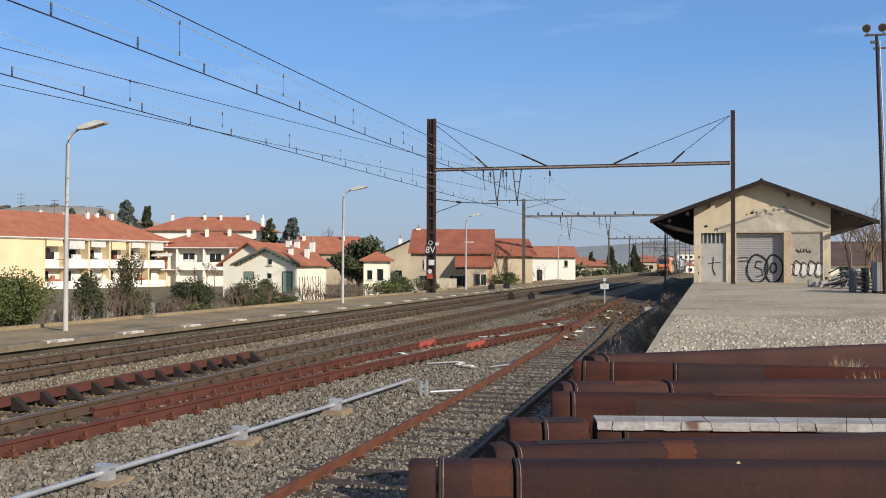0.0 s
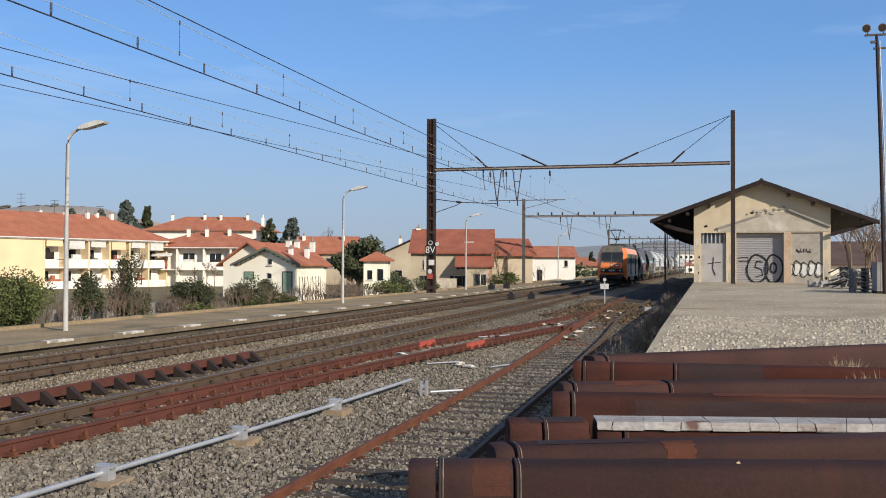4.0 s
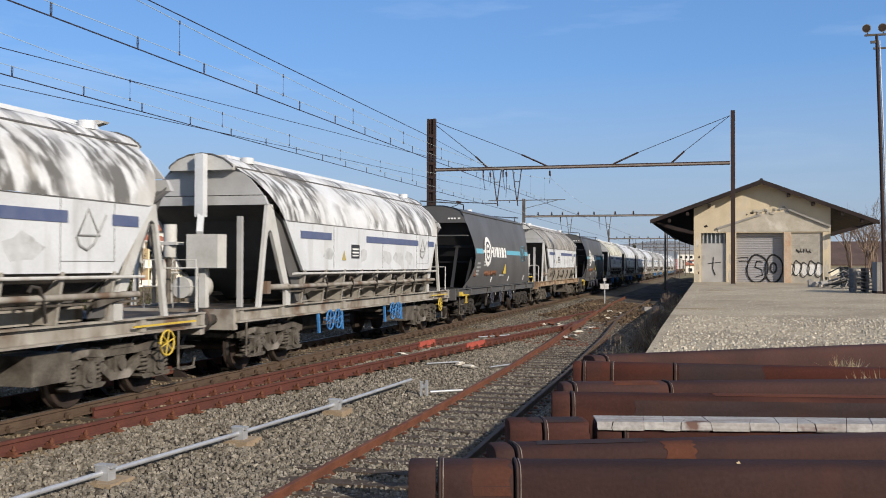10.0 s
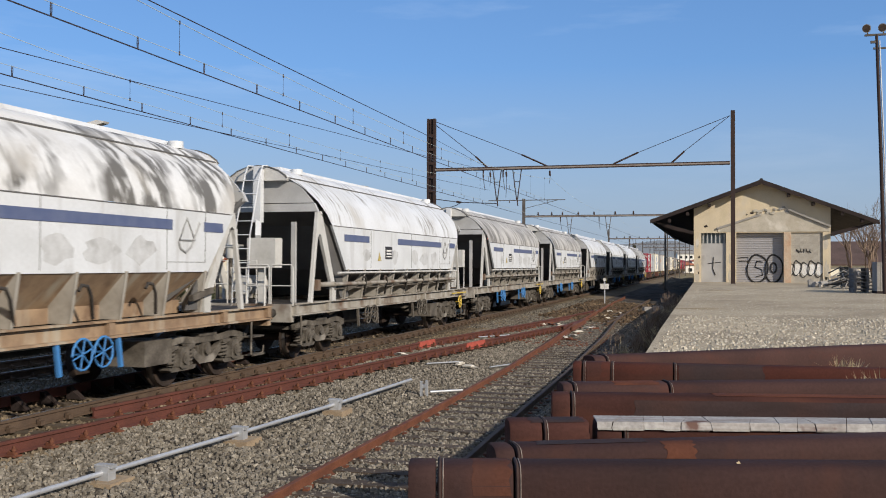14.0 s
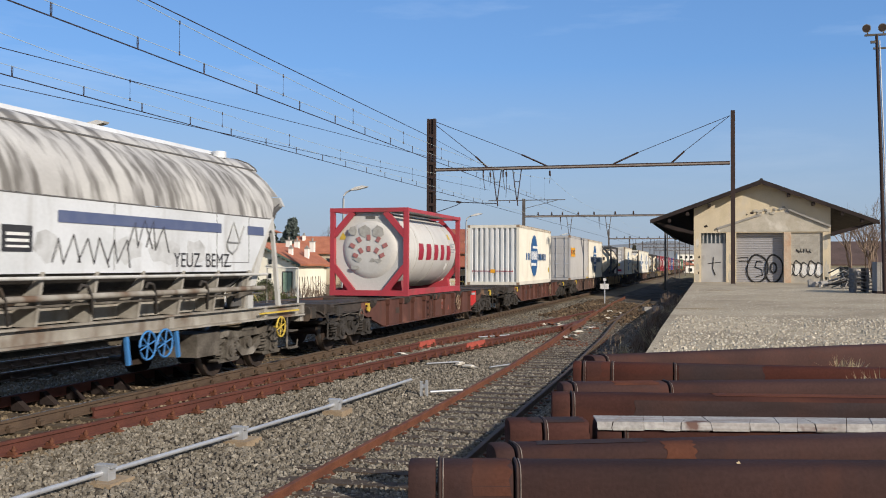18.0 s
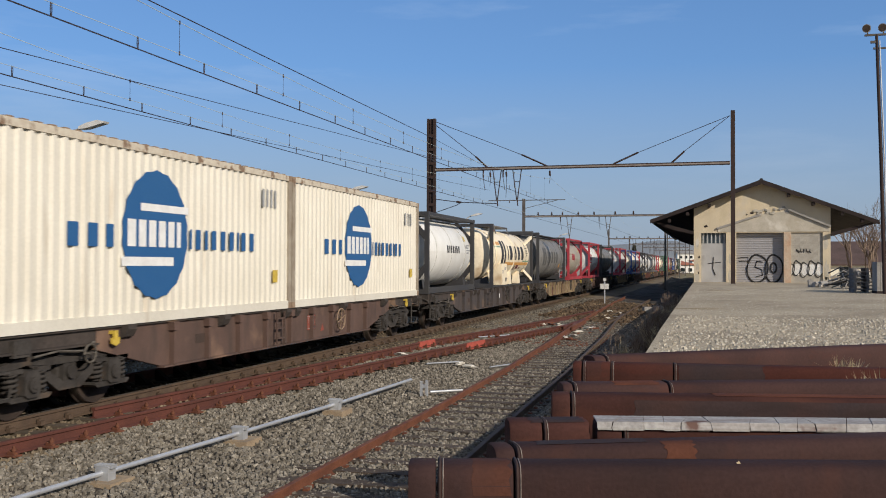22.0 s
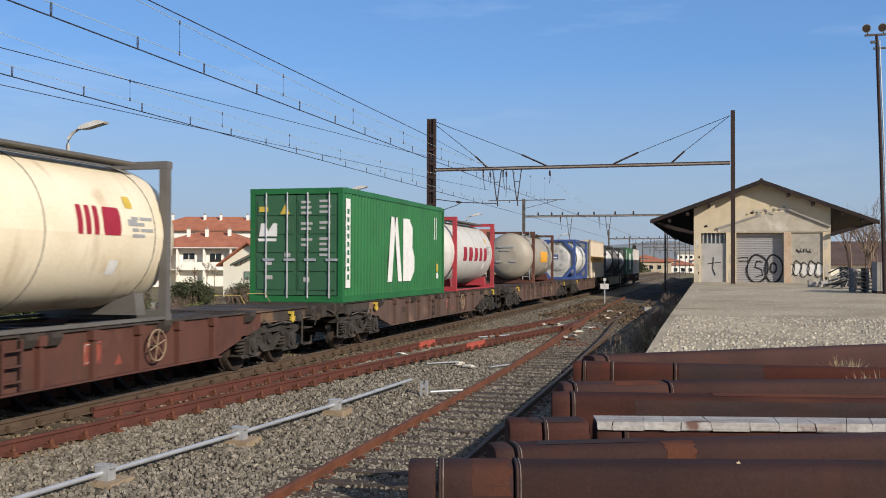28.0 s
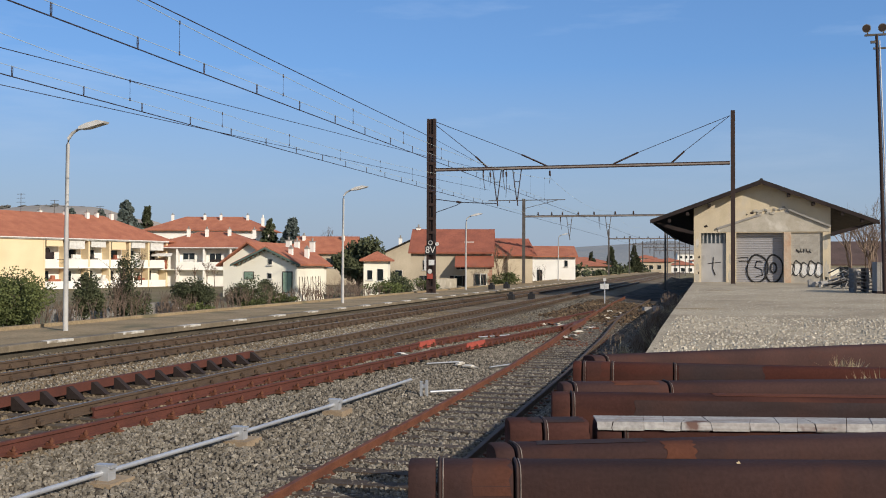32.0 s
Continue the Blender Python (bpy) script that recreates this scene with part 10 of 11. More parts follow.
bush("large evergreen laurel hedge behind the platform", -11.6, 25.4, 0.0, 1.7, 1.2, 19000, "leaf_green", 1, 0.05)
bush("large evergreen laurel hedge behind the platform", -11.9, 26.6, 0.0, 0.8, 0.85, 7000, "leaf_green", 2, 0.05)
bush("dark evergreen bush behind the platform", -11.9, 30.2, 0.0, 0.6, 1.15, 6000, "leaf_dark", 3, 0.05)
bush("dark upright evergreen bush behind the platform", -12.0, 32.6, -0.1, 0.62, 1.55, 6000, "leaf_dark", 4, 0.05)
bush("dark upright evergreen bush behind the platform", -12.0, 33.6, -0.1, 0.5, 0.9, 3200, "leaf_dark", 5, 0.05)
bush("green shrub behind the platform", -12.0, 37.6, -0.1, 1.2, 0.95, 8000, "leaf_dark", 6, 0.055)
bush("low bright green shrub behind the platform", -11.2, 37.0, 0.0, 0.8, 0.3, 1300, "leaf_green", 7, 0.07)
bush("olive green shrub before the cream house", -12.0, 42.6, -0.1, 1.2, 0.95, 5000, "leaf_dark", 8, 0.055)
bush("olive green shrub before the cream house", -12.1, 45.2, -0.1, 0.9, 0.9, 3600, "leaf_dark", 9, 0.055)
bush("low bright green shrub beside the platform", -11.0, 44.6, 0.0, 0.8, 0.35, 1300, "leaf_green", 10, 0.07)
bush("low bright green shrub beside the platform", -10.9, 41.4, 0.0, 0.7, 0.3, 1300, "leaf_green", 11, 0.07)
bush("dark evergreen bush by the houses", -19.0, 82.5, -0.6, 1.6, 1.6, 3000, "leaf_dark", 12, 0.11)
bush("bright green bush beside the beige house", -12.2, 74.0, -0.2, 1.3, 0.75, 2600, "leaf_green", 13, 0.09)
bush("low green hedge behind the platform", -13.0, 66.5, -0.2, 1.6, 0.6, 2200, "leaf_green", 14, 0.09)
bush("round green bush by the outhouse", -9.9, 92.0, -0.1, 1.6, 0.95, 2600, "leaf_green", 15, 0.1)
bush("dark evergreen hedge by the garden wall", -14.0, 72.0, -0.4, 1.6, 0.9, 2600, "leaf_dark", 16, 0.1)
rng = random.Random(11)
for i, (x, y, h) in enumerate(((-11.2, 27.4, 1.3), (-11.4, 30.8, 1.6), (-11.6, 31.6, 2.4), (-11.4, 34.6, 1.1), (-11.5, 35.6, 0.9), (-11.6, 39.4, 1.4), (-11.5, 41.0, 1.7), (-11.8, 43.8, 1.9), (-11.4, 46.4, 1.2), (-11.4, 49.2, 1.3), (-11.6, 51.4, 1.6), (-11.6, 53.6, 2.0), (-11.8, 55.6, 2.0), (-12, 58, 1.4), (-11.6, 62.4, 1.2), (-11.2, 70, 1.0), (-10.6, 86, 3.2), (-10.4, 97, 3.0), (-9.8, 107, 3.4), (-9.6, 112, 2.6))):
    bare_shrub("bare brown shrub behind the platform", x, y, ground_z(x) - 0.03, h, 0.55, 7, 100 + i, 2, 0.016)
for i in range(34):
    y = 26.5 + i * 1.0
    bare_shrub("thin brown scrub along the platform kerb", -11.0 - rng.uniform(0, 1.6), y + rng.uniform(-0.3, 0.3), -0.05, rng.uniform(0.7, 1.5), 0.7, 9, 700 + i, 2, 0.012)
tree = thing("evergreen_tree", "broad dark evergreen tree between the houses", "tree", pose(-21.8, 84, -0.9))
part("trunk", Shape().tube([(0, 0, 0), (0.1, 0, 2.2), (0.3, 0.1, 3.0)], 0.22, 7, r2=0.14).tube([(0.1, 0, 2.0), (1.2, 0.2, 3.2)], 0.1, 6).tube([(0.1, 0, 2.1), (-1.0, 0.3, 3.1)], 0.1, 6), M["bark"], tree)
cr = new("crown", foliage_mesh(leaves(9000, (0.3, 0, 3.4), (2.9, 2.6, 2.7), 0.2, 31, 16), "crown", M["leaf_dark"]))
cr.parent = tree
conifer("tall blue-green cedar behind the houses", -106.8, 175, -0.9, 16.6, 5.6, 1)
conifer("dark conifer beside the cedar", -104.0, 178, -0.9, 15.2, 3.6, 2, "leaf_dark")
conifer("dark conifer behind the red roofs", -67.2, 160, -0.9, 11.2, 3.8, 3, "leaf_dark")
conifer("blue-green conifer behind the red roofs", -61.9, 158, -0.9, 11.5, 4.6, 4)
conifer("blue-green conifer behind the apartment roof", -131.3, 190, -0.9, 15.8, 5.2, 8)
conifer("blue-green conifer behind the apartment roof", -123.6, 190, -0.9, 15.6, 4.8, 9)
conifer("dark pointed conifer beyond the station", -15, 250, -0.9, 8.0, 2.2, 5, "leaf_dark")
conifer("dark pointed conifer beyond the station", -10.2, 262, -0.9, 8.6, 2.4, 6, "leaf_dark")
conifer("dark pointed conifer beyond the station", -19, 240, -0.9, 6.5, 2.2, 7, "leaf_dark")
for i, (x, y, h) in enumerate(((-52, 150, 8.5), (-48, 152, 7.5), (-45, 148, 6.5), (21.4, 82, 6.4), (22.7, 88, 7.0), (22.6, 100, 7.4), (24.2, 96, 6.2), (-11.2, 97, 5.0), (-9.9, 104, 4.6), (-60, 108, 4.0), (-53, 112, 3.2))):
    bare_tree("bare winter tree with fine branches", x, y, -0.6, h, 50 + i)
for i, (x, y) in enumerate(((-55.5, 108.5), (-53, 109), (-50.6, 109.6), (-48, 110.2))):
    bare_tree("small pollarded garden tree without leaves", x, y, -0.9, 2.6, 80 + i)


# ---- distance ----
def ridge_line(name, y, x0, x1, heights, depth, material, label):
    n = len(heights) - 1
    front, top, back = [], [], []
    for i in range(n * 6 + 1):
        t = i / (n * 6)
        k = min(int(t * n), n - 1)
        f = t * n - k
        f = f * f * (3 - 2 * f)
        h = heights[k] * (1 - f) + heights[k + 1] * f
        x = x0 + (x1 - x0) * t
        h += noise.noise(Vector((x * 0.02, y, 0))) * h * 0.12
        front.append((x, y - depth, -1.2))
        top.append((x, y, h))
        back.append((x, y + depth, -1.2))
    mid = [((a[0] + b[0]) / 2, (a[1] + b[1]) / 2, a[2] + (b[2] - a[2]) * 0.62) for a, b in zip(front, top)]
    return solid(name, Shape().sheet([front, mid, top, back]), material, label, "hill", kind="structure")


ridge_line("backdrop_hills", 1500, -1500, 1200, (20, 22, 20, 24, 22, 26, 40, 36, 31, 28, 26, 24), 400, M["hill"], "wooded hills beyond the town, haze put into their blue-grey colour")
ridge_line("backdrop_slope", 420, -420, -225, (20, 26, 30, 32, 31, 24, 5), 120, M["hill_near"], "brown vineyard slope with trees on its crest")
for i, (x, y, z, h) in enumerate(((-312, 418, 30, 4), (-303, 418, 30, 3), (-296, 420, 29, 4), (-287, 420, 27, 4), (-330, 418, 31, 3), (-340, 418, 31, 3), (-322, 419, 31, 3), (-275, 416, 24, 4), (-268, 416, 21, 4))):
    ob = thing("far_tree", "dark round tree on the far crest", "tree", pose(x, y, z - 1.6))
    part("trunk", Shape().tube([(0, 0, -2), (0, 0, 2)], 0.3, 5), M["bark"], ob)
    cr = new("crown", foliage_mesh(leaves(700, (0, 0, h * 0.5), (h * 1.3, h * 0.9, h * 0.45), 0.6, 60 + i), "crown", M["leaf_far"]))
    cr.parent = ob
woods = Shape()
rng = random.Random(9)
for i in range(190):
    x, y = (rng.uniform(-90, -14), rng.uniform(190, 420)) if i < 90 else (rng.uniform(-42, -9.5), rng.uniform(190, 340))
    h = rng.uniform(2, 4.5)
    one = leaves(90, (x, y, -0.9 + h * 0.5), (h * 0.8, h * 0.8, h * 0.5), 0.5, 300 + i, 4)
    woods.add(one.v, one.f)
far = new("distant_bushes", foliage_mesh(woods, "distant_bushes", M["leaf_dark"]))
tagged(far, "dark bushes and hedges between the distant houses", "bushes", kind="stuff")


# ---- rusty pipes stacked on the quay ----
def pipe(x0, x1, y0, y1, z, r, label, material, grooves, patches=()):
    """A rusty pipe lying on the quay from x0 to x1, with collar gaps near its end."""
    ob = thing("rusty_pipe", label, "pipe", pose(x0, y0, z), "pipes on the quay")
    d = Vector((x1 - x0, y1 - y0, 0))
    ln = d.length
    d.normalize()
    cuts = [0] + [g for g in grooves] + [ln]
    n = 28

    def oval(q):
        cq, sq = math.cos(q), math.sin(q)
        return 0.8 * math.copysign(abs(cq) ** 0.5, cq), math.copysign(abs(sq) ** 0.5, sq)

    section = [oval(q) for q in np.linspace(0, 6.2832, n + 1)]
    for a, c in zip(cuts, cuts[1:]):
        a2, c2 = a + (0.004 if a else 0), c - 0.004
        rows = []
        for s, k in ((a2, 0.97), (a2 + 0.008, 1), (c2 - 0.008, 1), (c2, 0.97)):
            rows.append([(d.x * s - d.y * r * k * u, d.y * s + d.x * r * k * u, r * k * w) for u, w in section])
        sh = Shape().sheet(rows, True)
        for row in (rows[0], rows[-1]):
            sh.add(row[:-1], [tuple(range(n))])
        part("pipe_length", sh, material, ob)
    part("core", Shape().cyl(d * 0.05 - Vector((0, 0, r * 0.6)), d * (ln - 0.05) - Vector((0, 0, r * 0.6)), r * 0.3, 8), M["black"], ob)
    for g in grooves:
        part("strap", Shape().tube([(d.x * (g + 0.012) - d.y * (r + 0.002) * u, d.y * (g + 0.012) + d.x * (r + 0.002) * u, (r + 0.002) * w) for u, w in section[:-1]], 0.007, 4, True), M["mast"], ob)
        part("strap", Shape().tube([(d.x * (g + 0.026) - d.y * (r + 0.001) * u, d.y * (g + 0.026) + d.x * (r + 0.001) * u, (r + 0.001) * w) for u, w in section[:-1]], 0.0025, 4, True), M["girder"], ob, "thin bright steel band")
    rng = random.Random(int(y0 * 100))
    for a, c, q0, q1, tone in patches:
        rows = []
        for i, q in enumerate(np.linspace(q0, q1, 9)):
            u, w = oval(q)
            k = r + 0.002
            cut0, cut1 = a + rng.uniform(0, 0.02), c - rng.uniform(0, 0.03)
            rows.append([(d.x * s - d.y * k * u, d.y * s + d.x * k * u, k * w) for s in np.linspace(cut0, cut1, 6)])
        part("scale_patch", Shape().sheet(rows, True), M[tone], ob)
    return ob


R = 0.15
BEAMS = ((8.508, 3.972, 13.0, 0.276, 1.255, "beam_umber", (0.115, 0.43), ((0.255, 0.428, 0.1, 3.1, "beam_ember"), (0.95, 1.4, UP - 0.5, UP - 0.42, "beam_scale"))),
         # its beam_blue patch is sky light on the top, put into colour
         (8.738, 4.419, 10.9, 0.457, 1.255, "beam_umber", (0.09,), ((0.78, 0.95, UP + 0.1, UP + 1.3, "beam_ember"), (0.2, 0.75, UP - 0.9, UP + 0.15, "beam_blue"))),
         # another sky-tinted top, painted with beam_blue
         (8.679, 5.117, 9.115, 0.347, 1.262, "beam_rust", (0.17,), ((0.1, 0.4, UP - 0.6, UP + 0.5, "beam_blue"),)),
         (9.134, 5.24, 12.6, 0.232, 1.258, "beam_rust", (0.13,), ()),
         # beam_blue low on the front: shade put into the colour
         (8.739, 6.3, 12.8, 0.203, 1.255, "beam_rust", (0.115,), ((1.0, 3.4, UP - 0.5, UP + 0.35, "beam_orange"), (0.5, 2.6, UP + 0.9, UP + 2.2, "beam_blue"))),
         (8.686, 6.88, 11.9, 0.387, 1.25, "beam_dark", (0.07, 0.75), ((0.3, 2.6, UP - 0.75, UP - 0.55, "beam_scale"), (0.35, 0.7, UP - 0.4, UP + 0.6, "beam_orange"))),
         (8.613, 8.355, 13.0, 0.075, 1.255, "beam_red", (0.075, 0.31, 0.82), ((0.1, 0.25, UP - 0.4, UP + 1.8, "beam_rust"), (0.85, 1.55, UP + 0.1, UP + 1.6, "beam_blue"))),
         (8.598, 8.961, 12.6, 0.789, 1.25, "beam_dark", (0.12,), ()))
for x0, y0, x1, slope, zt, mt, gr, pt in BEAMS:
    k = math.hypot(1, slope)
    cx, cy = x0 + 0.12 * slope / k, y0 - 0.12 / k
    pipe(cx, x1, cy, cy + (x1 - cx) * slope, zt - R, R, "long rust-brown iron pipe in a row on the quay" if mt in ("beam_rust", "beam_red") else "long dark grey-brown iron pipe in a row on the quay", M[mt], gr, pt)
turn = math.degrees(math.atan(0.232))
paint = thing("white_capping", "cracked white-painted strip along the top of one rusty pipe", "capping", pose(9.17, 5.125, 1.258, 0, 0, turn))
rng = random.Random(14)
x, skew0 = -0.01, 0.0
while x < 3.2:
    w, skew = rng.uniform(0.07, 0.2), rng.choice((0.0, 0.0, 0.03, 0.06, 0.075))
    e = [rng.uniform(-0.008, 0.008) for _ in range(4)]
    low = [(-0.124, -0.026), (-0.121, -0.018), (-0.1, 0.003), (0.1, 0.003)]
    high = [(0.1, 0.008), (-0.104, 0.008), (-0.126, -0.016), (-0.128, -0.026)]
    ends = []
    for at, sk, g in ((x, skew0, 0.002), (x + w, skew, -0.002)):
        ends.append([(at + g + sk * (0.1 - u) / 0.2 * -1.0 + sk + e[i % 4] * 0.4, u, v - (abs(e[i % 4]) if u < -0.12 else 0)) for i, (u, v) in enumerate(low + high)])
    sh = Shape().add(ends[0] + ends[1], [(i, (i + 1) % 8, 8 + (i + 1) % 8, 8 + i) for i in range(8)] + [tuple(range(8)), tuple(range(8, 16))])
    part("capping_piece", sh, M["beam_white"], paint)
    x, skew0 = x + w, skew
    if 0.1 < x < 0.13:
        x = 0.16
for x, y, z, turn in ((9.02, 7.35, 1.06, 40), (9.12, 7.22, 1.07, -15)):
    solid("broken_plate", Shape().prism([(-0.1, -0.05), (0.02, -0.07), (0.11, -0.03), (0.08, 0.06), (-0.05, 0.07)], "z", 0, 0.012), M["white_paint"], "broken white plate between the pipes", "debris", "broken plates", m=pose(x, y, z, 24, 10, turn))
stem = thing("dead_weed", "dry brown weed stalk with withered heads between the pipes", "weed", pose(9.845, 4.2, 1.18))
part("stalk", Shape().tube([(0, 0, 0), (-0.012, -0.01, 0.03), (0.01, -0.02, 0.075)], 0.0016, 4).tube([(-0.03, -0.04, -0.03), (-0.02, -0.05, 0.03), (0.005, -0.05, 0.07)], 0.0015, 4), M["dead_weed"], stem)
for k in range(7):
    part("withered_leaf", Shape().add([(0, 0, 0), (0.011, 0.003, 0.006), (0.018, 0, -0.004), (0.007, -0.004, -0.009)], [(0, 1, 2, 3)]), M["dry_grass"], stem).matrix_basis = pose(0.006 - 0.004 * (k % 3), -0.02 - 0.005 * k, 0.078 - 0.017 * k, 30 * k, 0, 100 * k)
for i in range(5):
    ob = solid("bearer", Shape().box(9.2 + i * 0.9, 3.75 + 0.25 * i, 0.951, 9.32 + i * 0.9, 9.0 + 0.3 * i, 0.958), M["timber"], "flat timber bearer under the pipes", "timber", "bearers")


def tuft(x, y, z, h, n, seed):
    rng = random.Random(seed)
    sh = Shape()
    for _ in range(n):
        a, l = rng.uniform(0, 6.28), h * rng.uniform(0.5, 1.1)
        lean = rng.uniform(0.2, 1.0)
        b = Vector((rng.uniform(-0.05, 0.05), rng.uniform(-0.05, 0.05), 0))
        t = b + Vector((math.cos(a) * lean * l, math.sin(a) * lean * l, l * (1.1 - lean * 0.6)))
        s = Vector((-math.sin(a), math.cos(a), 0)) * 0.0045
        sh.add([b - s, b + s, (b + t) / 2 + s + Vector((0, 0, l * 0.08)), (b + t) / 2 - s + Vector((0, 0, l * 0.08)), t], [(0, 1, 2, 3), (3, 2, 4)])
    ob = new("grass_tuft", foliage_mesh(sh, "grass_tuft", M["dry_grass"]))
    ob.matrix_basis = pose(x, y, z)
    return tagged(ob, "dry straw-coloured grass tuft between the pipes", "grass", "grass tufts")


for i, (x, y, z, h, n) in enumerate(((10.84, 9.1, 1.1, 0.2, 60), (10.95, 9.2, 1.1, 0.17, 50), (10.9, 7.98, 1.0, 0.3, 44), (11.0, 8.02, 1.0, 0.36, 44), (10.7, 7.85, 1.05, 0.16, 40))):
    tuft(x, y, z, h, n, 40 + i)
rng = random.Random(21)
for i in range(66):
    y = rng.uniform(13, 55)
    ob = tuft(8.75 - (y - 14) * 0.006 + rng.uniform(-0.9, -0.05), y, ground_z(8.0) - 0.02, rng.uniform(0.3, 0.8), 55, 500 + i)
    ob.data.materials[0] = M["dead_weed"] if i % 3 else M["dry_grass"]
    tagged(ob, "dead brown weeds at the foot of the quay wall" if i % 3 else "dry grass tuft at the foot of the quay wall")
for i in range(26):
    y = rng.uniform(12, 62)
    bare_shrub("dead brown bramble at the foot of the quay wall", 8.55 - (y - 14) * 0.006 - rng.uniform(0.0, 1.0), y, ground_z(8.0) - 0.03, rng.uniform(0.5, 1.1), 0.3, 5, 900 + i, 2, 0.009)

# ---- beside the siding ----
pp = thing("cable_pipe", "pale galvanised pipe on small concrete blocks beside the siding", "pipe")
part("pipe_run", Shape().tube([(3.1, 5.5, -0.2), (3.38, 9.14, -0.2), (3.63, 11.78, -0.2), (3.85, 14.63, -0.2), (4.02, 18.3, -0.2)], 0.029, 10), M["galv"], pp)
for x, y in ((3.39, 9.2), (3.63, 11.85), (3.86, 14.7)):
    q = part("pipe_clamp", Shape().box(x - 0.08, y - 0.07, -0.29, x + 0.08, y + 0.07, -0.12).box(x - 0.11, y - 0.05, -0.15, x + 0.11, y + 0.05, -0.11), M["galv"], pp)
    part("block", Shape().box(x - 0.15, y - 0.2, -0.46, x + 0.2, y + 0.25, -0.28), mat("block_tan", (0.35, 0.27, 0.18), (0.28, 0.21, 0.14), 0.9) if "block_tan" not in bpy.data.materials else bpy.data.materials["block_tan"], q)
pb = thing("pipe_bracket", "pale metal bracket with a short rod beside the siding rail", "bracket", pose(4.5, 17.6, -0.42))
part("plate", Shape().box(-0.08, -0.03, 0, -0.04, 0.03, 0.28).box(0.03, -0.03, 0, 0.07, 0.03, 0.3).box(-0.04, -0.02, 0.16, 0.03, 0.02, 0.22), M["galv"], pb)
part("rod", Shape().cyl((0.1, 0.05, 0.08), (0.62, 0.5, 0.08), 0.025, 6), M["galv"], pb)
cr_ = thing("check_rail", "red-rusted check rail on triangular brackets inside the near track", "rail", kind="structure")
part("rail_bar", Shape().box(-0.62, 5, -0.1, -0.55, 20.6, 0.055), M["rail_red"], cr_)
tri = Shape().prism([(0, -0.16), (0.3, -0.16), (0.04, 0.04), (0, 0.04)], "y", -0.06, 0.06).mesh("bracket", M["timber"])
for i in range(22):
    again("bracket", tri, cr_, pose(-0.55, 6.6 + i * 0.66, -0.01))
for path, y, long in ((TURN_A, 26.0, 0.75), (TURN_B, 25.6, 0.6)):
    x, turn, za, zb, t = along(path, y)
    solid("red_painted_joint", Shape().box(-0.042, -long, -0.13, 0.042, long, 0.004).box(-0.075, -long, -0.168, 0.075, long, -0.145), M["red_mark"], "rail joint freshly painted red", "rail joint", "painted joints", m=pose(x, y, -0.02 + (-0.03 * t if path is TURN_A else 0), 0, 0, turn))
rng = random.Random(5)
SPOTS = ((3.6, 38.2), (3.8, 38.6), (3.95, 37.9), (4.1, 38.8), (3.45, 38.9), (3.3, 37.6), (5.0, 38.6), (5.2, 38.7), (5.35, 38.3), (4.95, 36.3), (5.05, 34.2), (4.9, 33.2), (5.15, 32.4), (5.35, 47), (5.0, 46), (4.7, 47.5), (3.1, 30.5), (2.3, 23.0), (3.9, 22.6), (4.2, 22.3), (2.6, 33.5), (5.1, 51), (4.5, 52))
for i, (x, y) in enumerate(SPOTS):
    m = pose(x, y, ground_z(x) + 0.04, rng.uniform(-8, 8), 0, rng.uniform(0, 180))
    k = rng.uniform(0.45, 1.1)
    solid("debris", Shape().prism([(-0.3 * k, -0.03), (-0.1, -0.08 * k), (0.28 * k, -0.05), (0.33 * k, 0.03), (0.05, 0.06 * k), (-0.25, 0.05)], "z", 0, 0.03).prism([(-0.12, -0.02), (0.1, -0.05), (0.14, 0.06), (-0.08, 0.09)], "z", 0.03, 0.06), M["dash_paint"] if i % 4 else M["rail_rust"], "broken white-painted scrap by the turnout" if i % 4 else "rusty scrap by the turnout", "debris", "turnout debris", m=m)
for i, (x0, y0, x1, y1) in enumerate(((2.7, 29.5, 3.3, 31.4), (3.3, 21.8, 3.8, 22.9), (4.6, 22.8, 5.0, 24.0))):
    solid("thin_pipe", Shape().tube([(x0, y0, ground_z(x0) + 0.05), (x1, y1, ground_z(x1) + 0.06)], 0.02, 6), M["galv"], "thin pale pipe lying on the ballast", "pipe", "loose thin pipes")
sg = thing("dwarf_sign", "small white track sign on a thin post", "sign", pose(3.42, 59.7, -0.35))
part("post", Shape().cyl((0, 0, 0), (0, 0, 1.45), 0.04, 8), M["galv"], sg)
part("plate", Shape().box(-0.26, -0.04, 0.98, -0.03, -0.02, 1.3).box(0.0, -0.04, 0.98, 0.26, -0.02, 1.3), M["white_paint"], sg)
part("lamp", Shape().cyl((0, -0.06, 1.55), (0, 0.06, 1.55), 0.1, 10), M["white_paint"], sg)
for i, (x, y) in enumerate(((-6.6, 72.8), (-6.2, 76.5), (-3.0, 62.6), (-1.9, 64))):
    solid("track_box", Shape().box(-0.2, -0.3, 0, 0.2, 0.3, 0.35).box(-0.1, -0.15, 0.35, 0.1, 0.15, 0.5), M["black"], "dark point-machine box beside the far track", "track box", "track boxes", m=pose(x, y, -0.2 if x > -5 else 0.2))
for i, (x, y) in enumerate(((6.4, 53), (6.9, 54.5))):
    solid("concrete_box", Shape().box(-0.22, -0.25, 0, 0.22, 0.25, 0.3), M["concrete"], "grey concrete cable box beside the siding", "cable box", "cable boxes", m=pose(x, y, -0.45, 0, 0, 20))

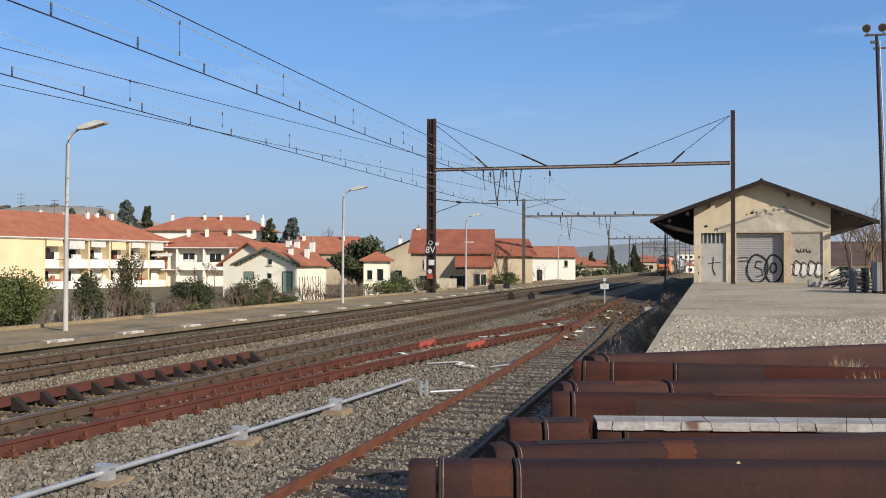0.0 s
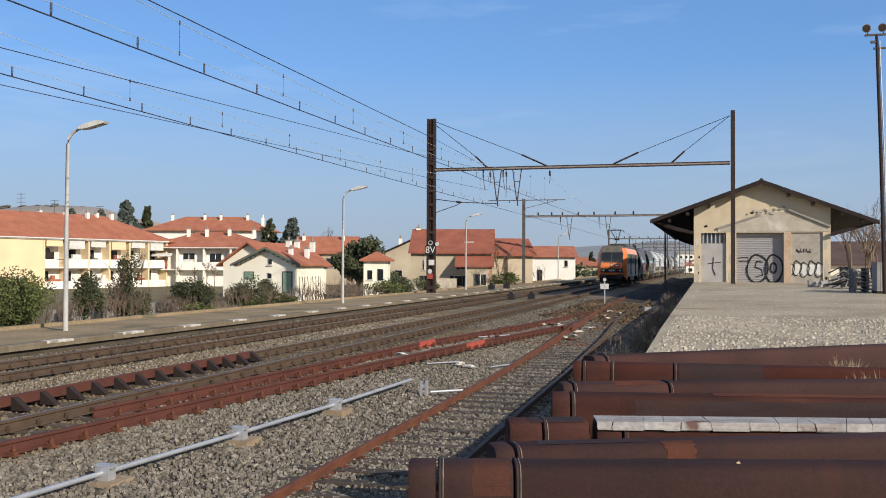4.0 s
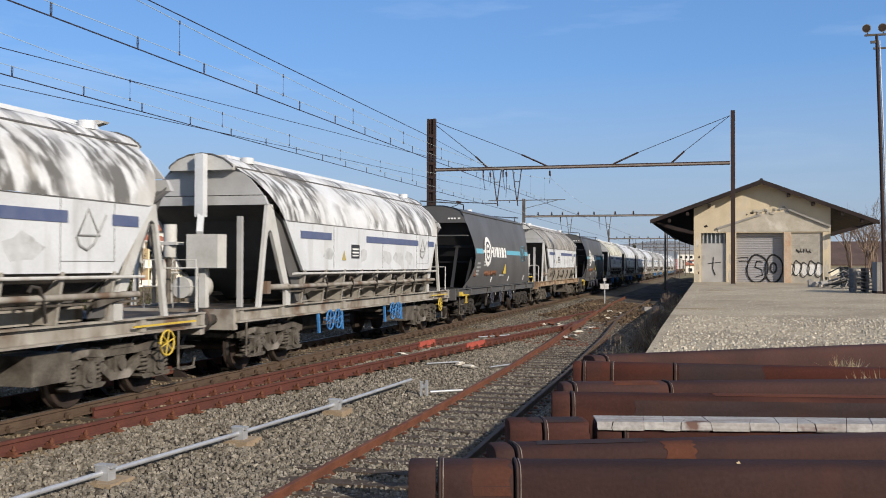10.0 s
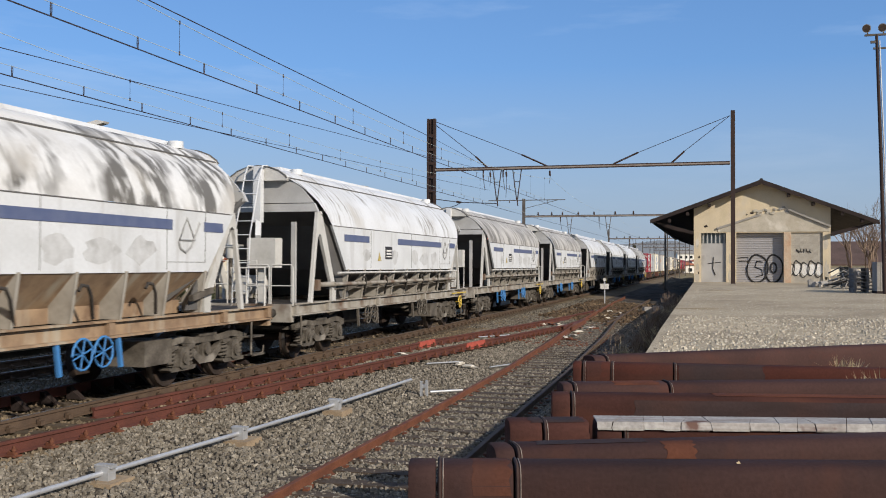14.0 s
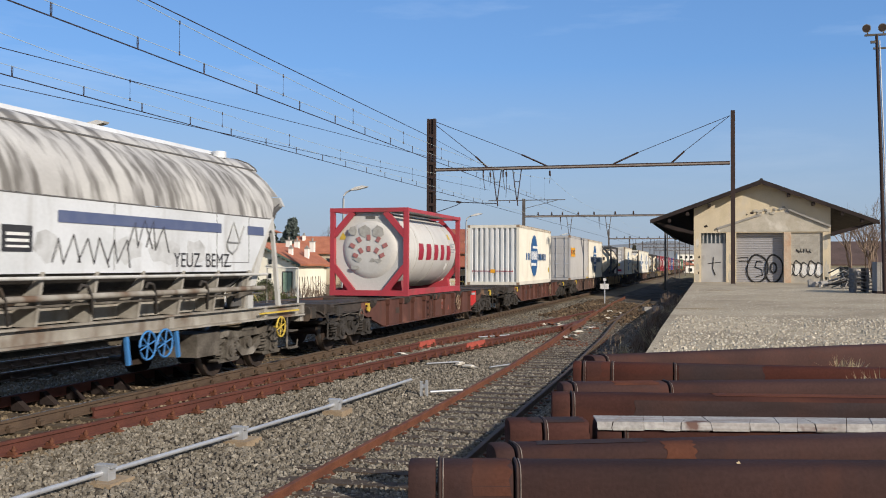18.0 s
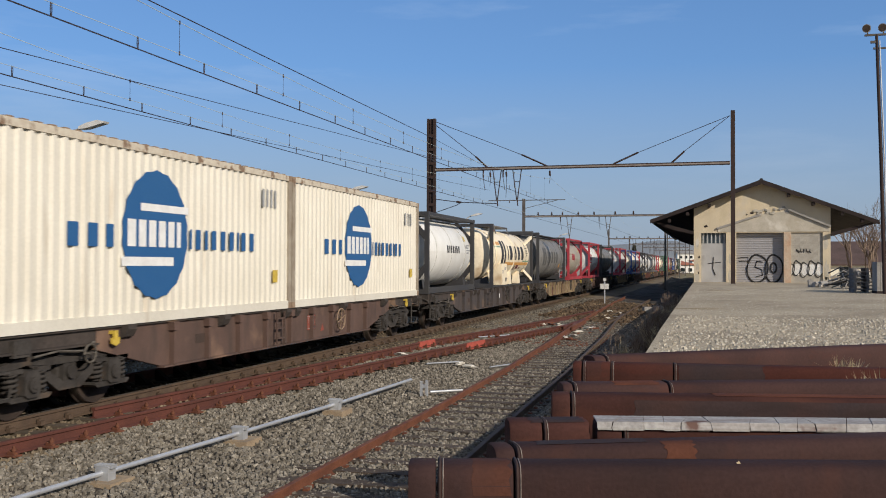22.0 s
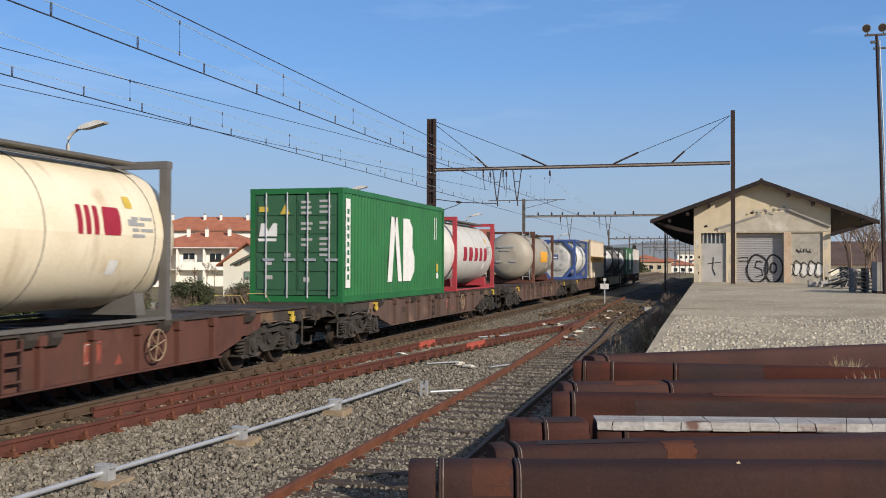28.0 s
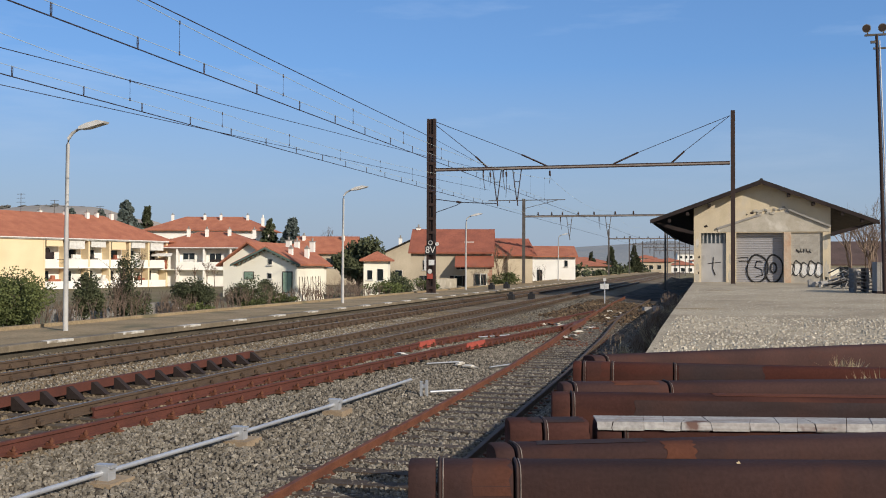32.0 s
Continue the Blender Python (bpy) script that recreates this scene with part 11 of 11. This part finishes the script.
stones("soil_lumps", 2600, 2.3, 6.3, 43.0, 64.0, 0.03, 0.12, M["verge_soil"], "rough brown earth lumps thrown up beside the siding", 77)
stones("rust_scraps", 420, 2.4, 6.0, 30.0, 58.0, 0.025, 0.07, M["rail_rust"], "small rusty scraps strewn over the ballast", 78)
rng = random.Random(31)
for i in range(16):
    x, y = rng.uniform(2.6, 6.2), rng.uniform(40, 62)
    ob = tuft(x, y, ground_z(x) - 0.02, rng.uniform(0.15, 0.4), 40, 700 + i)
    ob.data.materials[0] = M["dead_weed"]
    tagged(ob, "dead brown weeds on the rough ground by the siding")

# signs on the platform mast
s8 = thing("mast_sign", "black sign with white characters on the mast", "sign", pose(-7.88, 60.34, 3.03))
part("plate", Shape().box(-0.36, -0.02, -0.3, 0.36, 0, 0.3), M["black"], s8)
txt = bpy.data.curves.new("sign_text", "FONT")
txt.body, txt.size, txt.align_x, txt.align_y, txt.extrude = "8V", 0.62, "CENTER", "CENTER", 0.004
txt.materials.append(M["white_paint"])
tx = new("sign_text", txt)
tx.parent, tx.matrix_basis = s8, pose(0, -0.026, 0, 90, 0, 0)
rs = thing("round_sign", "round white sign with a dark ring on the mast", "sign", pose(-7.88, 60.34, 3.5))
part("disc", Shape().cyl((0, -0.03, 0), (0, 0, 0), 0.17, 18), M["black"], rs)
part("ring", Shape().tube([(0.13 * math.cos(q), -0.035, 0.13 * math.sin(q)) for q in np.linspace(0, 6.28, 17)[:-1]], 0.025, 4, True), M["white_paint"], rs)
part("lamp", Shape().cyl((0.45, -0.1, -0.08), (0.45, 0.05, -0.08), 0.12, 12), M["white_paint"], rs)
ws = thing("notice_plates", "white and red notice plates on the mast", "sign", pose(-7.85, 60.34, 0))
part("white_plate", Shape().box(-0.14, -0.03, 2.05, 0.24, -0.01, 2.4), M["white_paint"], ws)
part("white_strip", Shape().box(-0.44, -0.03, 1.75, -0.3, -0.01, 2.6), M["white_paint"], ws)
part("red_plate", Shape().box(-0.24, -0.03, 1.15, 0.14, -0.01, 1.5), M["red_mark"], ws)
part("round_plate", Shape().cyl((-0.05, -0.05, 1.65), (-0.05, -0.02, 1.65), 0.15, 14), M["white_paint"], ws)

# stacked pallets and scrap by the shed
def pallet(x, y, z, rz, material, label):
    ob = thing("pallet", label, "pallet", pose(x, y, z, 0, 0, rz), "stacked pallets")
    for k in range(5):
        part("top_board", Shape().box(-0.6, -0.4 + k * 0.17, 0.12, 0.6, -0.28 + k * 0.17, 0.145), material, ob)
    for k in (-0.55, -0.05, 0.45):
        part("bearer_block", Shape().box(k, -0.4, 0, k + 0.1, 0.4, 0.12), material, ob)
    return ob


grey_wood = mat("grey_wood", (0.2, 0.19, 0.18), (0.14, 0.135, 0.13), 0.9, scale=3, fine=30, vary=0.2)
p0 = pallet(16.05, 44.6, 0.95, 4, grey_wood, "weathered grey wooden pallet in a stack")
for k in range(1, 7):
    copy_thing(p0, pose(16.05 + 0.03 * (k % 2), 44.6, 0.95 + 0.15 * k, 0, 0, 4))
for k in range(7):
    copy_thing(p0, pose(16.25, 46.2, 0.95 + 0.15 * k, 0, 0, 8))
crate = thing("crate", "pale grey corrugated crate on a pallet", "crate", pose(16.75, 43.6, 0.95, 0, 0, 3))
part("base", Shape().box(-0.5, -0.5, 0, 0.6, 0.5, 0.1), M["timber"], crate)
for k in range(8):
    part("panel", Shape().box(-0.48 + k * 0.13, -0.48, 0.1, -0.36 + k * 0.13, 0.48, 1.3), M["concrete"], crate)
rng = random.Random(8)
for i in range(46):
    a = Vector((rng.uniform(15.9, 16.8), rng.uniform(51.6, 52.4), 0.99 + 0.016 * i))
    q = rng.uniform(-3, 3)
    solid("scrap_bar", Shape().tube([(-0.7, 0, 0), (0, 0.05, rng.uniform(0.0, 0.35)), (0.6, rng.uniform(-0.3, 0.3), 0)], 0.035, 4), M["mast_grey"] if i % 2 else M["concrete"], "grey steel scrap bar in a loose heap", "scrap", "scrap heap", m=pose(a.x, a.y, a.z, 0, 0, math.degrees(q)))
solid("stone_trough", Shape().prism([(-0.95, 0), (0.8, 0), (0.85, 0.3), (0.72, 0.42), (0.6, 0.3), (-0.7, 0.28), (-0.82, 0.4), (-0.98, 0.36)], "y", -0.3, 0.3), M["concrete"], "low stone trough before the blocked doorway", "trough", m=pose(15.7, 55.4, 0.95))
lump = random.Random(12)
for k in range(9):
    r = lump.uniform(0.08, 0.22)
    solid("rubble_lump", Shape().prism([(r * lump.uniform(0.8, 1.2) * math.cos(q), r * lump.uniform(0.7, 1.1) * math.sin(q)) for q in np.linspace(0, 6.28, 8)[:-1]], "y", -r, r), M["dash_paint" if k % 2 else "concrete"], "pale lump of broken masonry beside the trough", "rubble", "rubble lumps", m=pose(15.2 + lump.uniform(-0.35, 0.5), 54.8 + lump.uniform(-0.2, 0.2), 0.95 + r * 0.75, 0, 0, lump.uniform(0, 180)))
for x, y in ((9.6, 46), (10.1, 45.5), (9.4, 26)):
    solid("puddle_stain", Shape().prism([(0.6 * math.cos(q) * (1 + 0.2 * math.sin(3 * q)), 0.35 * math.sin(q)) for q in np.linspace(0, 6.28, 17)[:-1]], "z", 0.0, 0.004), M["platform"], "dark oil stain on the quay", "stain", "stains", m=pose(x, y, 0.95))

# sprayed loops on the shed's shutter, door and blocked doorway
gr = thing("sprayed_marks", "black and pale sprayed loops on the shed front", "graffiti", SHED_AT)
yy = 62.37


def loop(cx, cz, rx, rz, y, w, material, wob=0.0, n=22):
    pts = [(cx + rx * math.cos(q) * (1 + wob * math.sin(2 * q)), y, cz + rz * math.sin(q) * (1 + wob * math.cos(3 * q))) for q in np.linspace(0, 6.2832, n)[:-1]]
    return part("sprayed_loop", Shape().tube(pts, w, 4, True), material, gr)


loop(12.45, 1.9, 0.62, 0.85, yy, 0.055, M["black"], 0.05)
loop(13.4, 1.9, 0.5, 0.85, yy, 0.055, M["black"], 0.05)
loop(13.38, 1.95, 0.16, 0.3, yy, 0.055, M["black"])
part("sprayed_curve", Shape().tube([(12.75, yy, 2.3), (12.4, yy, 2.35), (12.3, yy, 2.0), (12.7, yy, 1.85), (12.75, yy, 1.5), (12.35, yy, 1.4)], 0.035, 4), M["black"], gr)
part("sprayed_curve", Shape().tube([(11.3, yy, 2.55), (11.9, yy, 2.6), (11.9, yy, 2.35), (11.35, yy, 2.35)], 0.025, 4), M["black"], gr)
part("sprayed_curve", Shape().tube([(9.85, 62.12, 2.6), (9.8, 62.12, 1.9), (9.95, 62.12, 1.5)], 0.03, 4).tube([(9.5, 62.12, 2.2), (10.3, 62.12, 2.3)], 0.02, 4), M["black"], gr)
for k in range(5):
    loop(14.3 + k * 0.42, 1.85 + 0.1 * (k % 2), 0.26, 0.42, 62.07, 0.022, M["black"], 0.2)
for k in range(5):
    part("sprayed_fill", Shape().prism([(14.3 + k * 0.42 + 0.22 * math.cos(q), 1.85 + 0.36 * math.sin(q)) for q in np.linspace(0, 6.28, 13)[:-1]], "y", 62.085, 62.092), M["white_paint"], gr)

scribble = random.Random(9)
for k in range(5):
    x = 14.75 + k * 0.17
    part("sprayed_curve", Shape().tube([(x + scribble.uniform(-0.08, 0.1), 62.085, 3.0 + scribble.uniform(-0.16, 0.16)) for _ in range(5)], 0.018, 4), M["black"], gr)

# ---- sleepers, last because they are many ----
wood = Shape().box(-1.28, -0.12, -0.12, 1.28, 0.12, 0.0).mesh("sleeper", M["sleeper"])
st = thing("siding_sleepers", "dark weathered wooden sleepers under the siding rails", "sleepers", kind="structure")
rng = random.Random(2)
for i in range(64):
    y = 6.2 + i * 0.62
    k = max(0, y - 14)
    again("sleeper", wood, st, pose(6.05 - 0.0008 * k * k - 0.012 * k, y, -0.446 + rng.uniform(-0.012, 0.008), 0, 0, rng.uniform(-1.5, 1.5) + k * 0.06))
wood = Shape().box(-1.28, -0.12, -0.12, 1.28, 0.12, 0.0).mesh("sleeper", M["sleeper_main"])
mt_ = thing("main_sleepers", "brown stained sleepers half buried in ballast", "sleepers", kind="structure")
for i in range(80):
    again("sleeper", wood, mt_, pose(0, 8 + i * 0.6, -0.175))


def motions():
    for ob, s in TRAIN:
        z = ob.matrix_basis.translation.z
        walk(ob, [(0, pose(0, s, z)), (32, pose(0, s - SPEED * 32, z))])


motions()
